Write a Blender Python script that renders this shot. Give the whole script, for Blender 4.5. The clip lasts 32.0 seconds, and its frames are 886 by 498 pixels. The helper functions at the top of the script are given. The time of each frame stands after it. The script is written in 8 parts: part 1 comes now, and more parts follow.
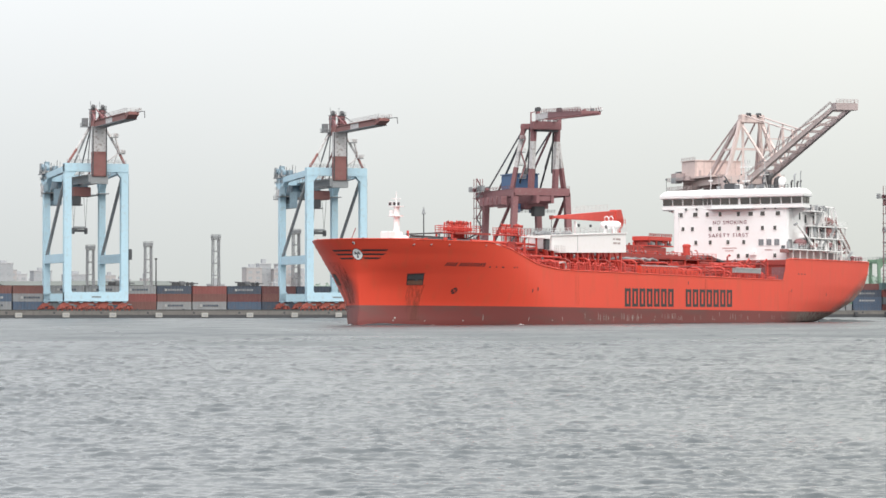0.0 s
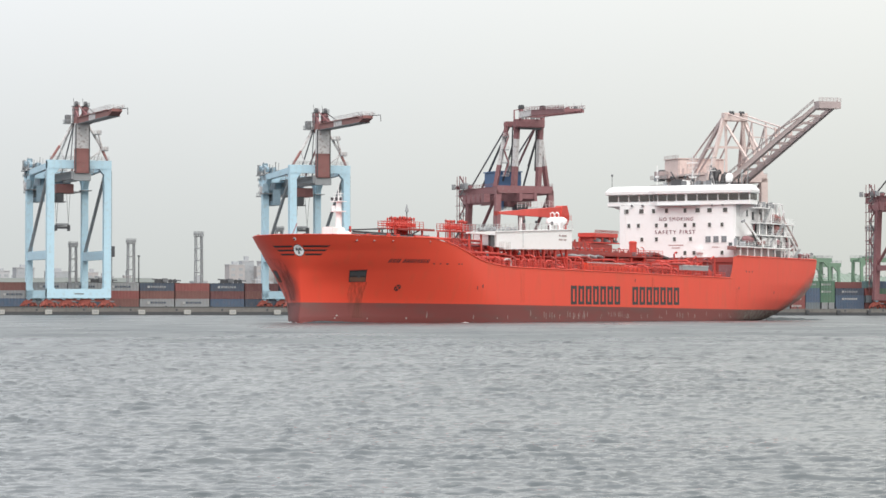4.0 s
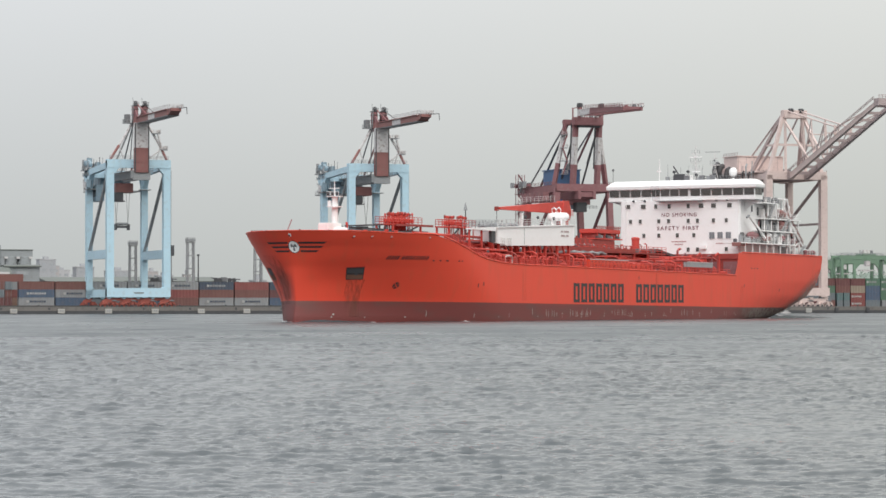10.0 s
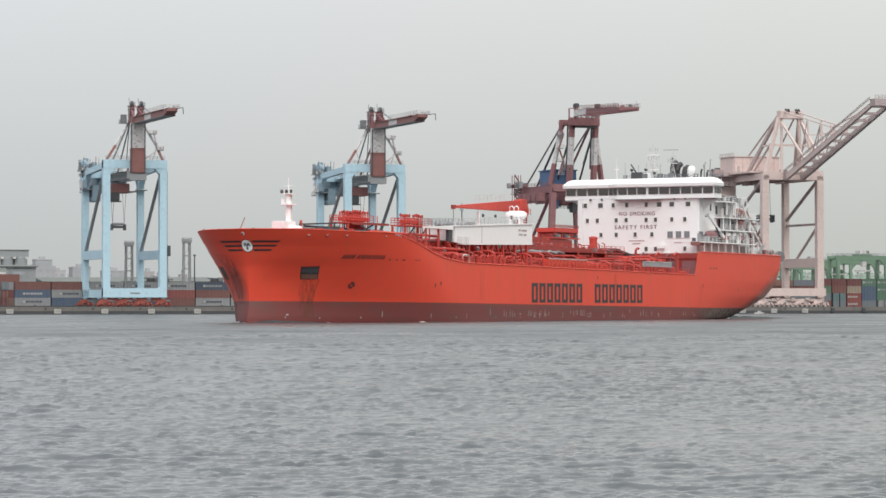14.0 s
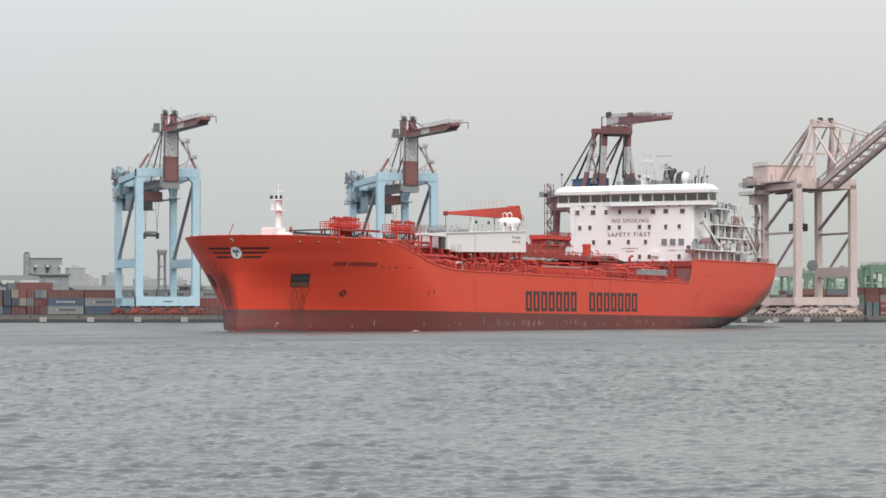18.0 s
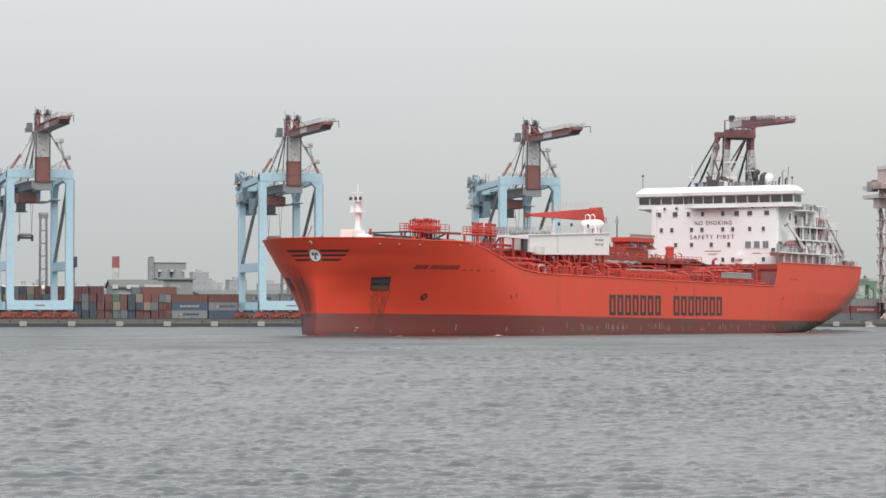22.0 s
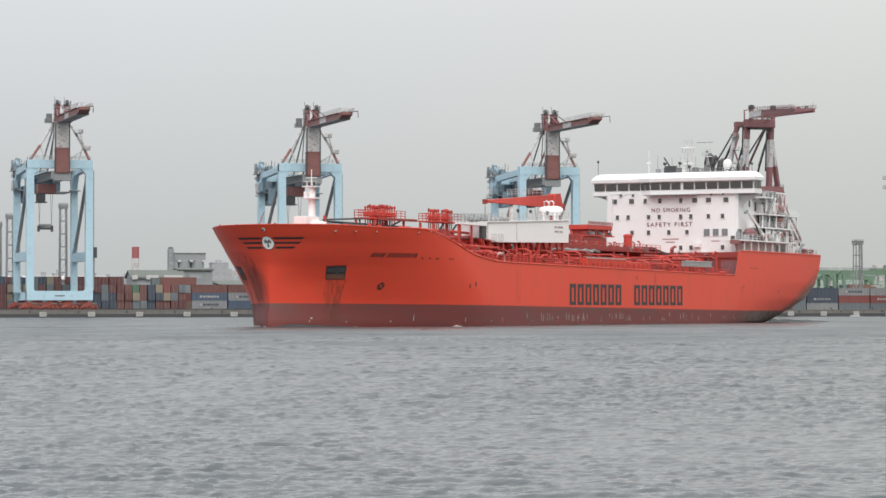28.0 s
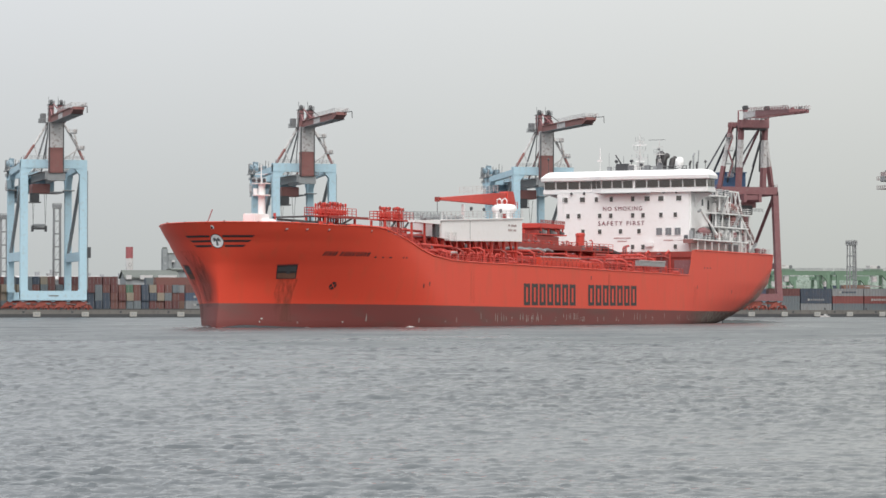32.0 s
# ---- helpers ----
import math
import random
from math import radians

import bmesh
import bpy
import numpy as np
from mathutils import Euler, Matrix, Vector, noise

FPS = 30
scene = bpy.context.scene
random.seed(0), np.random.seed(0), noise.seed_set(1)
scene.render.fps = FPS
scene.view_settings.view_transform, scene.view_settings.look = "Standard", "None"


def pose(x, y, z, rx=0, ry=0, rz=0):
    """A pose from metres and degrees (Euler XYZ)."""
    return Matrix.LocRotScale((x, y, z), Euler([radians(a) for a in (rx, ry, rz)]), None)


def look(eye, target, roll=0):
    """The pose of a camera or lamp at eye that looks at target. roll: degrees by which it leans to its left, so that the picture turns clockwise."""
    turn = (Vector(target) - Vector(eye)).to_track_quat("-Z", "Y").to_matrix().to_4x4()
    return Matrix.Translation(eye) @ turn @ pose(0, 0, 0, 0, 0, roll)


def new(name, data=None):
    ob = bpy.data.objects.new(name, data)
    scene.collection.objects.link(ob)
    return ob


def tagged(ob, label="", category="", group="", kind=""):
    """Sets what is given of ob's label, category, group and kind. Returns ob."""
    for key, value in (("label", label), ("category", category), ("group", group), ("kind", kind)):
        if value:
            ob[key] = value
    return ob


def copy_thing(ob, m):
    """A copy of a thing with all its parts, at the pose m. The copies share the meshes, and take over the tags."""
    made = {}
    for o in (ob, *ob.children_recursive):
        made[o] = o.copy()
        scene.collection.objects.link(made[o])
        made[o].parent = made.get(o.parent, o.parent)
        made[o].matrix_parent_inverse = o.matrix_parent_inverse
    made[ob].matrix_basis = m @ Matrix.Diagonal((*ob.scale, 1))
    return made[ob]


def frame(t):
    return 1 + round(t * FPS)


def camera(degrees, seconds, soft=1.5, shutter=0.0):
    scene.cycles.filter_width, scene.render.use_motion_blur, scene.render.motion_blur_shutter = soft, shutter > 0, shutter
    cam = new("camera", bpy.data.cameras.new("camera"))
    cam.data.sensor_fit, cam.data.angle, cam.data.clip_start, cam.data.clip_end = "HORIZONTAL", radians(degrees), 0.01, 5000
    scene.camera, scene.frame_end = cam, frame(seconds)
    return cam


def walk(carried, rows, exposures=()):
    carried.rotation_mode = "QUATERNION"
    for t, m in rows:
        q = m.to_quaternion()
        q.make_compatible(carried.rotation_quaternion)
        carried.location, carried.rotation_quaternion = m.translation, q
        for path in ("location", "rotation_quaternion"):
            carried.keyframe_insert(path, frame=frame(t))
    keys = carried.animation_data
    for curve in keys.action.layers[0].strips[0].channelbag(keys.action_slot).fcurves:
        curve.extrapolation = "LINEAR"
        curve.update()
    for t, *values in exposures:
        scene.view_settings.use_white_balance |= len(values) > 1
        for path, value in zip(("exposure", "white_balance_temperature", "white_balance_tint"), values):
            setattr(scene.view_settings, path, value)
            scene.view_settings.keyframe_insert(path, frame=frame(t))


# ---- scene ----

# ---------------------------------------------------------------- camera
cam = camera(17.82, 32.0, 1.56)
# seconds, turn to the right, tilt up and lean, in degrees; the camera stands on a low bank
EYE = (0.0, 0.0, 2.1)
CAMERA_ROWS = [
    (0, -0.000, 1.262, 0.024), (0.5, 0.046, 1.233, 0.013), (1, 0.070, 1.224, 0.003), (1.5, 0.086, 1.208, -0.127),
    (2, 0.104, 1.221, 0.073), (2.5, 0.192, 1.175, -0.155), (3, 0.261, 1.191, -0.126), (3.5, 0.318, 1.213, -0.106),
    (5.5, 0.367, 1.212, -0.015), (6, 0.191, 1.137, -0.009), (6.5, 0.026, 1.096, -0.072), (7, -0.203, 1.065, -0.035),
    (7.5, -0.498, 1.049, -0.019), (8, -0.768, 1.060, -0.026), (8.5, -0.873, 1.116, 0.018), (9, -0.875, 1.150, 0.008),
    (9.5, -0.870, 1.167, 0.014), (10, -0.849, 1.180, 0.029), (10.5, -0.825, 1.186, 0.020), (11, -0.809, 1.188, 0.039),
    (11.5, -0.806, 1.187, 0.033), (12, -0.791, 1.190, 0.031), (12.5, -0.787, 1.187, 0.035), (13, -0.783, 1.191, 0.029),
    (13.5, -0.775, 1.193, -0.002), (14, -0.774, 1.186, 0.018), (14.5, -0.771, 1.185, 0.012), (16.5, -0.891, 1.201, -0.010),
    (17, -1.021, 1.246, 0.001), (17.5, -1.208, 1.303, 0.018), (18, -1.434, 1.360, -0.036), (18.5, -1.783, 1.377, -0.033),
    (19, -2.133, 1.396, -0.037), (19.5, -2.493, 1.409, 0.022), (20, -2.766, 1.432, -0.053), (20.5, -2.921, 1.427, 0.005),
    (21, -3.260, 1.422, -0.036), (21.5, -3.666, 1.434, -0.067), (22, -3.916, 1.444, -0.028), (22.5, -4.118, 1.468, -0.005),
    (23, -4.309, 1.482, -0.039), (23.5, -4.449, 1.482, -0.044), (24, -4.570, 1.485, -0.020), (24.5, -4.646, 1.497, -0.062),
    (25, -4.656, 1.501, -0.049), (25.5, -4.604, 1.502, -0.038), (27.5, -4.325, 1.269, -0.042), (28, -4.311, 1.243, 0.036),
    (28.5, -4.311, 1.207, 0.025), (29, -4.299, 1.207, 0.149), (29.5, -4.313, 1.233, 0.236), (30, -4.327, 1.229, 0.293),
    (30.5, -4.319, 1.216, 0.112), (31, -4.261, 1.237, -0.038), (31.5, -4.222, 1.243, 0.037), (32, -4.188, 1.249, -0.007),
]
SHIP_ROWS = [
    (0, 59.10, 573.54, 240.06), (4, 50.94, 564.86, 240.96), (8, 42.82, 556.08, 241.92), (12, 34.78, 547.17, 242.94), (16, 26.81, 538.10, 244.03), (20, 18.95, 528.86, 245.17), (24, 11.20, 519.42, 246.38), (28, 3.57, 509.74, 247.64), (32, -3.91, 499.82, 248.97), 
]


def view(turn, tilt, lean):
    return pose(*EYE, 90 + tilt, 0, -turn) @ pose(0, 0, 0, 0, 0, -lean)


walk(cam, [(t, view(a, b, c)) for t, a, b, c in CAMERA_ROWS],
     [(0.0, 0.37), (3.5, 0.35), (5.5, 0.0), (32.0, 0.0)])

# ---------------------------------------------------------------- overcast daylight
world = bpy.data.worlds.new("overcast_sky")
scene.world = world
world.use_nodes = True
wn, wl = world.node_tree.nodes, world.node_tree.links
wn.clear()
sky = wn.new("ShaderNodeTexSky")
sky.sky_type, sky.sun_disc = "NISHITA", False
sky.sun_elevation, sky.sun_rotation = radians(47), radians(198)
sky.air_density, sky.dust_density = 2.0, 6.0
sky_grey = wn.new("ShaderNodeHueSaturation")
sky_grey.inputs["Saturation"].default_value = 0.12
sky_grey.inputs["Value"].default_value = 0.10
wl.new(sky.outputs[0], sky_grey.inputs["Color"])
where = wn.new("ShaderNodeTexCoord")
split = wn.new("ShaderNodeSeparateXYZ")
wl.new(where.outputs["Generated"], split.inputs[0])
cloud = wn.new("ShaderNodeValToRGB")
cloud.color_ramp.elements[0].position, cloud.color_ramp.elements[0].color = 0.0, (0.545, 0.565, 0.545, 1)
cloud.color_ramp.elements[1].position, cloud.color_ramp.elements[1].color = 1.0, (1.60, 1.62, 1.65, 1)
mid = cloud.color_ramp.elements.new(0.12)
mid.color = (0.80, 0.815, 0.82, 1)
wl.new(split.outputs["Z"], cloud.inputs[0])
drift = wn.new("ShaderNodeTexNoise")
drift.inputs["Scale"].default_value, drift.inputs["Detail"].default_value = 2.2, 4
wl.new(where.outputs["Generated"], drift.inputs["Vector"])
lumps = wn.new("ShaderNodeMapRange")
lumps.inputs["To Min"].default_value, lumps.inputs["To Max"].default_value = 0.93, 1.07
wl.new(drift.outputs["Fac"], lumps.inputs["Value"])
layer = wn.new("ShaderNodeVectorMath")
layer.operation = "SCALE"
wl.new(cloud.outputs[0], layer.inputs[0])
wl.new(lumps.outputs[0], layer.inputs["Scale"])
blend = wn.new("ShaderNodeMix")
blend.data_type = "RGBA"
blend.inputs["Factor"].default_value = 0.93
wl.new(sky_grey.outputs[0], blend.inputs["A"])
wl.new(layer.outputs[0], blend.inputs["B"])
back = wn.new("ShaderNodeBackground")
back.inputs["Strength"].default_value = 1.0
side = wn.new("ShaderNodeMapRange")
side.inputs["From Min"].default_value, side.inputs["From Max"].default_value = -0.25, 0.25
wl.new(split.outputs["X"], side.inputs["Value"])
warm = wn.new("ShaderNodeMix")
warm.data_type = "RGBA"
warm.inputs["A"].default_value, warm.inputs["B"].default_value = (0.985, 1.0, 1.03, 1), (1.005, 1.0, 0.955, 1)
wl.new(side.outputs[0], warm.inputs["Factor"])
tint = wn.new("ShaderNodeMix")
tint.data_type, tint.blend_type = "RGBA", "MULTIPLY"
tint.inputs["Factor"].default_value = 1.0
wl.new(blend.outputs["Result"], tint.inputs["A"])
wl.new(warm.outputs["Result"], tint.inputs["B"])
wl.new(tint.outputs["Result"], back.inputs["Color"])
wl.new(back.outputs[0], wn.new("ShaderNodeOutputWorld").inputs[0])

sun_data = bpy.data.lights.new("sun", "SUN")
sun_data.energy, sun_data.angle, sun_data.color = 1.85, radians(50), (1.0, 0.97, 0.93)
sun = new("sun", sun_data)
sun.matrix_world = look((60, -190, 215), (0, 0, 0))

# ---------------------------------------------------------------- materials
def paint(name, rgb, rough=0.5, metal=0.0, vary=0.14, size=2.0, stretch=(1, 1, 1), dirt=(0.10, 0.07, 0.05), dirty=0.25, bump=0.05, fine=6.0):
    """Weathered paint or concrete: a broad tone change, a fine grain, and patches of dirt or rust."""
    m = bpy.data.materials.new(name)
    m.use_nodes = True
    n, l = m.node_tree.nodes, m.node_tree.links
    b = n["Principled BSDF"]
    b.inputs["Roughness"].default_value, b.inputs["Metallic"].default_value = rough, metal
    co = n.new("ShaderNodeTexCoord")
    mp = n.new("ShaderNodeMapping")
    mp.inputs["Scale"].default_value = stretch
    l.new(co.outputs["Object"], mp.inputs["Vector"])
    broad = n.new("ShaderNodeTexNoise")
    broad.inputs["Scale"].default_value, broad.inputs["Detail"].default_value = 1 / size, 5
    grain = n.new("ShaderNodeTexNoise")
    grain.inputs["Scale"].default_value, grain.inputs["Detail"].default_value = fine / size, 6
    l.new(mp.outputs[0], broad.inputs["Vector"])
    l.new(mp.outputs[0], grain.inputs["Vector"])
    tone = n.new("ShaderNodeMapRange")
    tone.inputs["To Min"].default_value, tone.inputs["To Max"].default_value = 1 - vary, 1 + vary
    l.new(broad.outputs["Fac"], tone.inputs["Value"])
    lit = n.new("ShaderNodeVectorMath")
    lit.operation = "SCALE"
    lit.inputs[0].default_value = rgb
    l.new(tone.outputs[0], lit.inputs["Scale"])
    spots = n.new("ShaderNodeMapRange")
    spots.inputs["From Min"].default_value, spots.inputs["From Max"].default_value = 0.52, 0.78
    spots.inputs["To Max"].default_value = dirty
    l.new(grain.outputs["Fac"], spots.inputs["Value"])
    mix = n.new("ShaderNodeMix")
    mix.data_type = "RGBA"
    mix.inputs["B"].default_value = (*dirt, 1)
    l.new(spots.outputs[0], mix.inputs["Factor"])
    l.new(lit.outputs[0], mix.inputs["A"])
    l.new(mix.outputs["Result"], b.inputs["Base Color"])
    if bump:
        bp = n.new("ShaderNodeBump")
        bp.inputs["Strength"].default_value, bp.inputs["Distance"].default_value = 0.4, bump
        l.new(grain.outputs["Fac"], bp.inputs["Height"])
        l.new(bp.outputs[0], b.inputs["Normal"])
    return m


HULL = paint("orange_hull_paint", (0.69, 0.073, 0.040), 0.42, vary=0.08, size=9, stretch=(1, 1, 0.25), dirt=(0.45, 0.10, 0.05), dirty=0.35, bump=0.02)
BOOT = paint("dull_red_antifouling", (0.165, 0.038, 0.034), 0.6, vary=0.2, size=26, stretch=(1, 1, 3.0), dirt=(0.085, 0.065, 0.055), dirty=0.8, bump=0.02, fine=3.0)
HULL.node_tree.nodes["Principled BSDF"].inputs["Specular IOR Level"].default_value = 0.28
DECKRED = paint("orange_deck_paint", (0.52, 0.056, 0.042), 0.55, vary=0.2, size=1.6, dirt=(0.30, 0.06, 0.04), dirty=0.5)
DECKDARK = paint("dark_red_deck_gear", (0.29, 0.045, 0.037), 0.6, vary=0.25, size=1.4, dirt=(0.12, 0.04, 0.03), dirty=0.5)
WHITE = paint("white_ship_paint", (0.82, 0.81, 0.81), 0.4, vary=0.03, size=4, dirt=(0.6, 0.55, 0.48), dirty=0.18, bump=0.01)
BLACK = paint("black_lettering", (0.028, 0.026, 0.028), 0.5, vary=0.2, size=2, dirt=(0.12, 0.06, 0.05), dirty=0.3, bump=0)
DARK = paint("dark_grey_steel", (0.06, 0.062, 0.068), 0.5, vary=0.2, size=1.5)
GREY = paint("grey_steel", (0.28, 0.29, 0.30), 0.5, vary=0.15, size=1.5, dirty=0.4)
MIDGREY = paint("mid_grey_steel", (0.16, 0.165, 0.175), 0.5, vary=0.2, size=1.5, dirty=0.4)
TEXTRED = paint("dark_red_lettering", (0.17, 0.022, 0.045), 0.5, vary=0.1, bump=0)
# blue, red and maroon crane paints are paled in their colour for distance haze
BLUE = paint("light_blue_crane_paint", (0.44, 0.62, 0.72), 0.5, vary=0.08, size=7, dirt=(0.30, 0.26, 0.22), dirty=0.3, bump=0.02)
CRANERED = paint("faded_hazed_red_crane_paint", (0.255, 0.108, 0.10), 0.6, vary=0.2, size=4, dirt=(0.22, 0.15, 0.13), dirty=0.5)
OXIDE = paint("maroon_crane_paint", (0.24, 0.105, 0.112), 0.6, vary=0.2, size=4, dirt=(0.30, 0.24, 0.23), dirty=0.5)
OFFWHITE = paint("dirty_white_crane_paint", (0.58, 0.56, 0.56), 0.55, vary=0.16, size=5, dirt=(0.20, 0.13, 0.11), dirty=0.95)
BEIGE = paint("faded_beige_pink_crane_paint", (0.62, 0.50, 0.47), 0.6, vary=0.1, size=5, dirt=(0.32, 0.25, 0.22), dirty=0.4)
BEIGEDARK = paint("brown_grey_boom_paint", (0.40, 0.325, 0.32), 0.6, vary=0.15, size=4, dirty=0.4)
MACHINE = paint("blue_machinery_house_paint", (0.06, 0.13, 0.26), 0.55, vary=0.1, size=4)
BLUEGREY = paint("blue_grey_machinery_paint", (0.24, 0.33, 0.39), 0.55, vary=0.2, size=2.5, dirt=(0.12, 0.13, 0.15), dirty=0.6)
BOGIE = paint("rusty_red_bogie_paint", (0.31, 0.078, 0.058), 0.65, vary=0.3, size=1.2, dirt=(0.10, 0.05, 0.05), dirty=0.6)
CONCRETE = paint("quay_concrete", (0.17, 0.16, 0.15), 0.85, vary=0.2, size=6, stretch=(1, 1, 0.4), dirt=(0.07, 0.065, 0.06), dirty=0.6)
PALECON = paint("pale_fender_block", (0.40, 0.39, 0.37), 0.8, vary=0.12, size=1.5, dirt=(0.25, 0.22, 0.2), dirty=0.5)
YARD = paint("yard_asphalt", (0.075, 0.075, 0.076), 0.9, vary=0.2, size=12)
GALV = paint("galvanised_lattice", (0.34, 0.35, 0.36), 0.55, 0.3, vary=0.15, size=2)
# far walls, windows, gantry green and foliage carry distance haze in their colour
FARGREY = paint("far_grey_wall", (0.27, 0.29, 0.30), 0.8, vary=0.08, size=8)
FARROOF = paint("far_weathered_roof", (0.135, 0.15, 0.14), 0.8, vary=0.12, size=5)
FARWARM = paint("far_warm_wall", (0.285, 0.28, 0.275), 0.8, vary=0.1, size=8)
YARDGREEN = paint("green_yard_crane_paint", (0.15, 0.245, 0.17), 0.6, vary=0.2, size=4, dirt=(0.25, 0.3, 0.27), dirty=0.4)
FARWINDOW = paint("far_window_glass", (0.33, 0.35, 0.37), 0.35, vary=0.3, size=3, bump=0)
CHIMRED = paint("red_chimney_band", (0.33, 0.10, 0.11), 0.7, vary=0.1, size=5)
CHIMWHITE = paint("white_chimney_band", (0.54, 0.53, 0.53), 0.7, vary=0.06, size=5)
FOLIAGE = paint("far_foliage", (0.19, 0.235, 0.20), 0.9, vary=0.2, size=14, dirt=(0.13, 0.17, 0.13), dirty=0.5)
RUSTPLATE = paint("rusty_brown_plate", (0.16, 0.075, 0.05), 0.8, vary=0.3, size=1.0, dirt=(0.06, 0.04, 0.035), dirty=0.6)
CABLE = paint("steel_cable", (0.10, 0.10, 0.105), 0.5, 0.5, bump=0)
PALETARP = paint("pale_green_tarpaulin", (0.42, 0.50, 0.50), 0.7, vary=0.15, size=1.5)
FOAM = paint("white_foam", (0.55, 0.56, 0.56), 0.8, vary=0.1, size=0.5, bump=0.02)


def glass(name, rgb):
    m = bpy.data.materials.new(name)
    m.use_nodes = True
    b = m.node_tree.nodes["Principled BSDF"]
    b.inputs["Base Color"].default_value = (*rgb, 1)
    b.inputs["Roughness"].default_value = 0.08
    b.inputs["Specular IOR Level"].default_value = 0.6
    return m


WINDOW = glass("dark_window_glass", (0.085, 0.08, 0.075))
# paler base stands in for sky reflected in the lower panes
WINDOWPALE = glass("pale_window_glass", (0.19, 0.20, 0.215))


def sea(name, near, far):
    m = bpy.data.materials.new(name)
    m.use_nodes = True
    n, l = m.node_tree.nodes, m.node_tree.links
    b = n["Principled BSDF"]
    b.inputs["IOR"].default_value = 1.33
    co = n.new("ShaderNodeTexCoord")
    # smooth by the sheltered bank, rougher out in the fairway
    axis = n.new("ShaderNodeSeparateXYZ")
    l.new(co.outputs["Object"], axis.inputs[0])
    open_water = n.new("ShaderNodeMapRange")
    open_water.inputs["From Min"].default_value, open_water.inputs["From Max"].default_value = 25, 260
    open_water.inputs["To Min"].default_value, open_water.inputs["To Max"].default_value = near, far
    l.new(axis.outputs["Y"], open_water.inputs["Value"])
    # gusts roughen long patches of the surface
    patchy = n.new("ShaderNodeMapping")
    patchy.inputs["Scale"].default_value = (0.05, 0.035, 1.0)
    l.new(co.outputs["Object"], patchy.inputs["Vector"])
    gusts = n.new("ShaderNodeTexNoise")
    gusts.inputs["Scale"].default_value, gusts.inputs["Detail"].default_value, gusts.inputs["Roughness"].default_value = 1.0, 4, 0.6
    l.new(patchy.outputs[0], gusts.inputs["Vector"])
    stir = n.new("ShaderNodeMapRange")
    stir.inputs["From Min"].default_value, stir.inputs["From Max"].default_value = 0.34, 0.66
    stir.inputs["To Min"].default_value, stir.inputs["To Max"].default_value = 0.75, 1.35
    l.new(gusts.outputs["Fac"], stir.inputs["Value"])
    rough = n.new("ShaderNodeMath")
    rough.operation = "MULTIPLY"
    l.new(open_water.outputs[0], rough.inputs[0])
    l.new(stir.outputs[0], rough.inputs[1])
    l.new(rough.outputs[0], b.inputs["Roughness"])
    silt = n.new("ShaderNodeTexNoise")
    silt.inputs["Scale"].default_value, silt.inputs["Detail"].default_value = 0.02, 3
    l.new(co.outputs["Object"], silt.inputs["Vector"])
    hue = n.new("ShaderNodeMix")
    hue.data_type = "RGBA"
    hue.inputs["A"].default_value, hue.inputs["B"].default_value = (0.053, 0.064, 0.071, 1), (0.067, 0.078, 0.084, 1)
    l.new(silt.outputs["Fac"], hue.inputs["Factor"])
    l.new(hue.outputs["Result"], b.inputs["Base Color"])
    last = None
    for scale, stretch, height in ((0.22, 1.0, 0.16), (2.2, 1.0, 0.010), (5.0, 1.0, 0.010), (9.0, 1.0, 0.006)):
        mp = n.new("ShaderNodeMapping")
        mp.inputs["Scale"].default_value = (0.6 * stretch, stretch, 1.0)
        mp.inputs["Rotation"].default_value = (0, 0, radians(12))
        l.new(co.outputs["Object"], mp.inputs["Vector"])
        wave = n.new("ShaderNodeTexNoise")
        wave.inputs["Scale"].default_value, wave.inputs["Detail"].default_value = scale, 5
        wave.inputs["Roughness"].default_value = 0.55
        l.new(mp.outputs[0], wave.inputs["Vector"])
        bp = n.new("ShaderNodeBump")
        bp.inputs["Strength"].default_value, bp.inputs["Distance"].default_value = 1.0, height
        l.new(wave.outputs["Fac"], bp.inputs["Height"])
        if last:
            l.new(last.outputs[0], bp.inputs["Normal"])
        last = bp
    l.new(last.outputs[0], b.inputs["Normal"])
    return m


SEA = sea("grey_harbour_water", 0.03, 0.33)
WASH = sea("dark_ship_wash", 0.1, 0.1)


# ---------------------------------------------------------------- mesh helpers
def thing(name, m, label, category, group="", kind=""):
    ob = new(name)
    ob.matrix_world = m
    return tagged(ob, label, category, group, kind)


def part(name, bm, material, parent, label="", smooth=False):
    me = bpy.data.meshes.new(name)
    bm.normal_update()
    bm.to_mesh(me)
    bm.free()
    me.materials.append(material)
    if smooth:
        me.polygons.foreach_set("use_smooth", [True] * len(me.polygons))
    ob = new(name, me)
    ob.parent = parent
    if label:
        ob["label"] = label
    return ob


def solid(name, bm, material, m, label, category, group="", kind=""):
    """A thing that is one mesh."""
    ob = part(name, bm, material, None)
    ob.matrix_world = m
    return tagged(ob, label, category, group, kind)


def box(x0, x1, y0, y1, z0, z1, bm=None, bevel=0.0):
    bm = bm or bmesh.new()
    v = [bm.verts.new(p) for p in ((x0, y0, z0), (x1, y0, z0), (x1, y1, z0), (x0, y1, z0), (x0, y0, z1), (x1, y0, z1), (x1, y1, z1), (x0, y1, z1))]
    fs = [bm.faces.new([v[i] for i in q]) for q in ((3, 2, 1, 0), (4, 5, 6, 7), (0, 1, 5, 4), (1, 2, 6, 5), (2, 3, 7, 6), (3, 0, 4, 7))]
    if bevel:
        bmesh.ops.bevel(bm, geom=list({e for f in fs for e in f.edges}), offset=bevel, segments=2, affect="EDGES")
    return bm


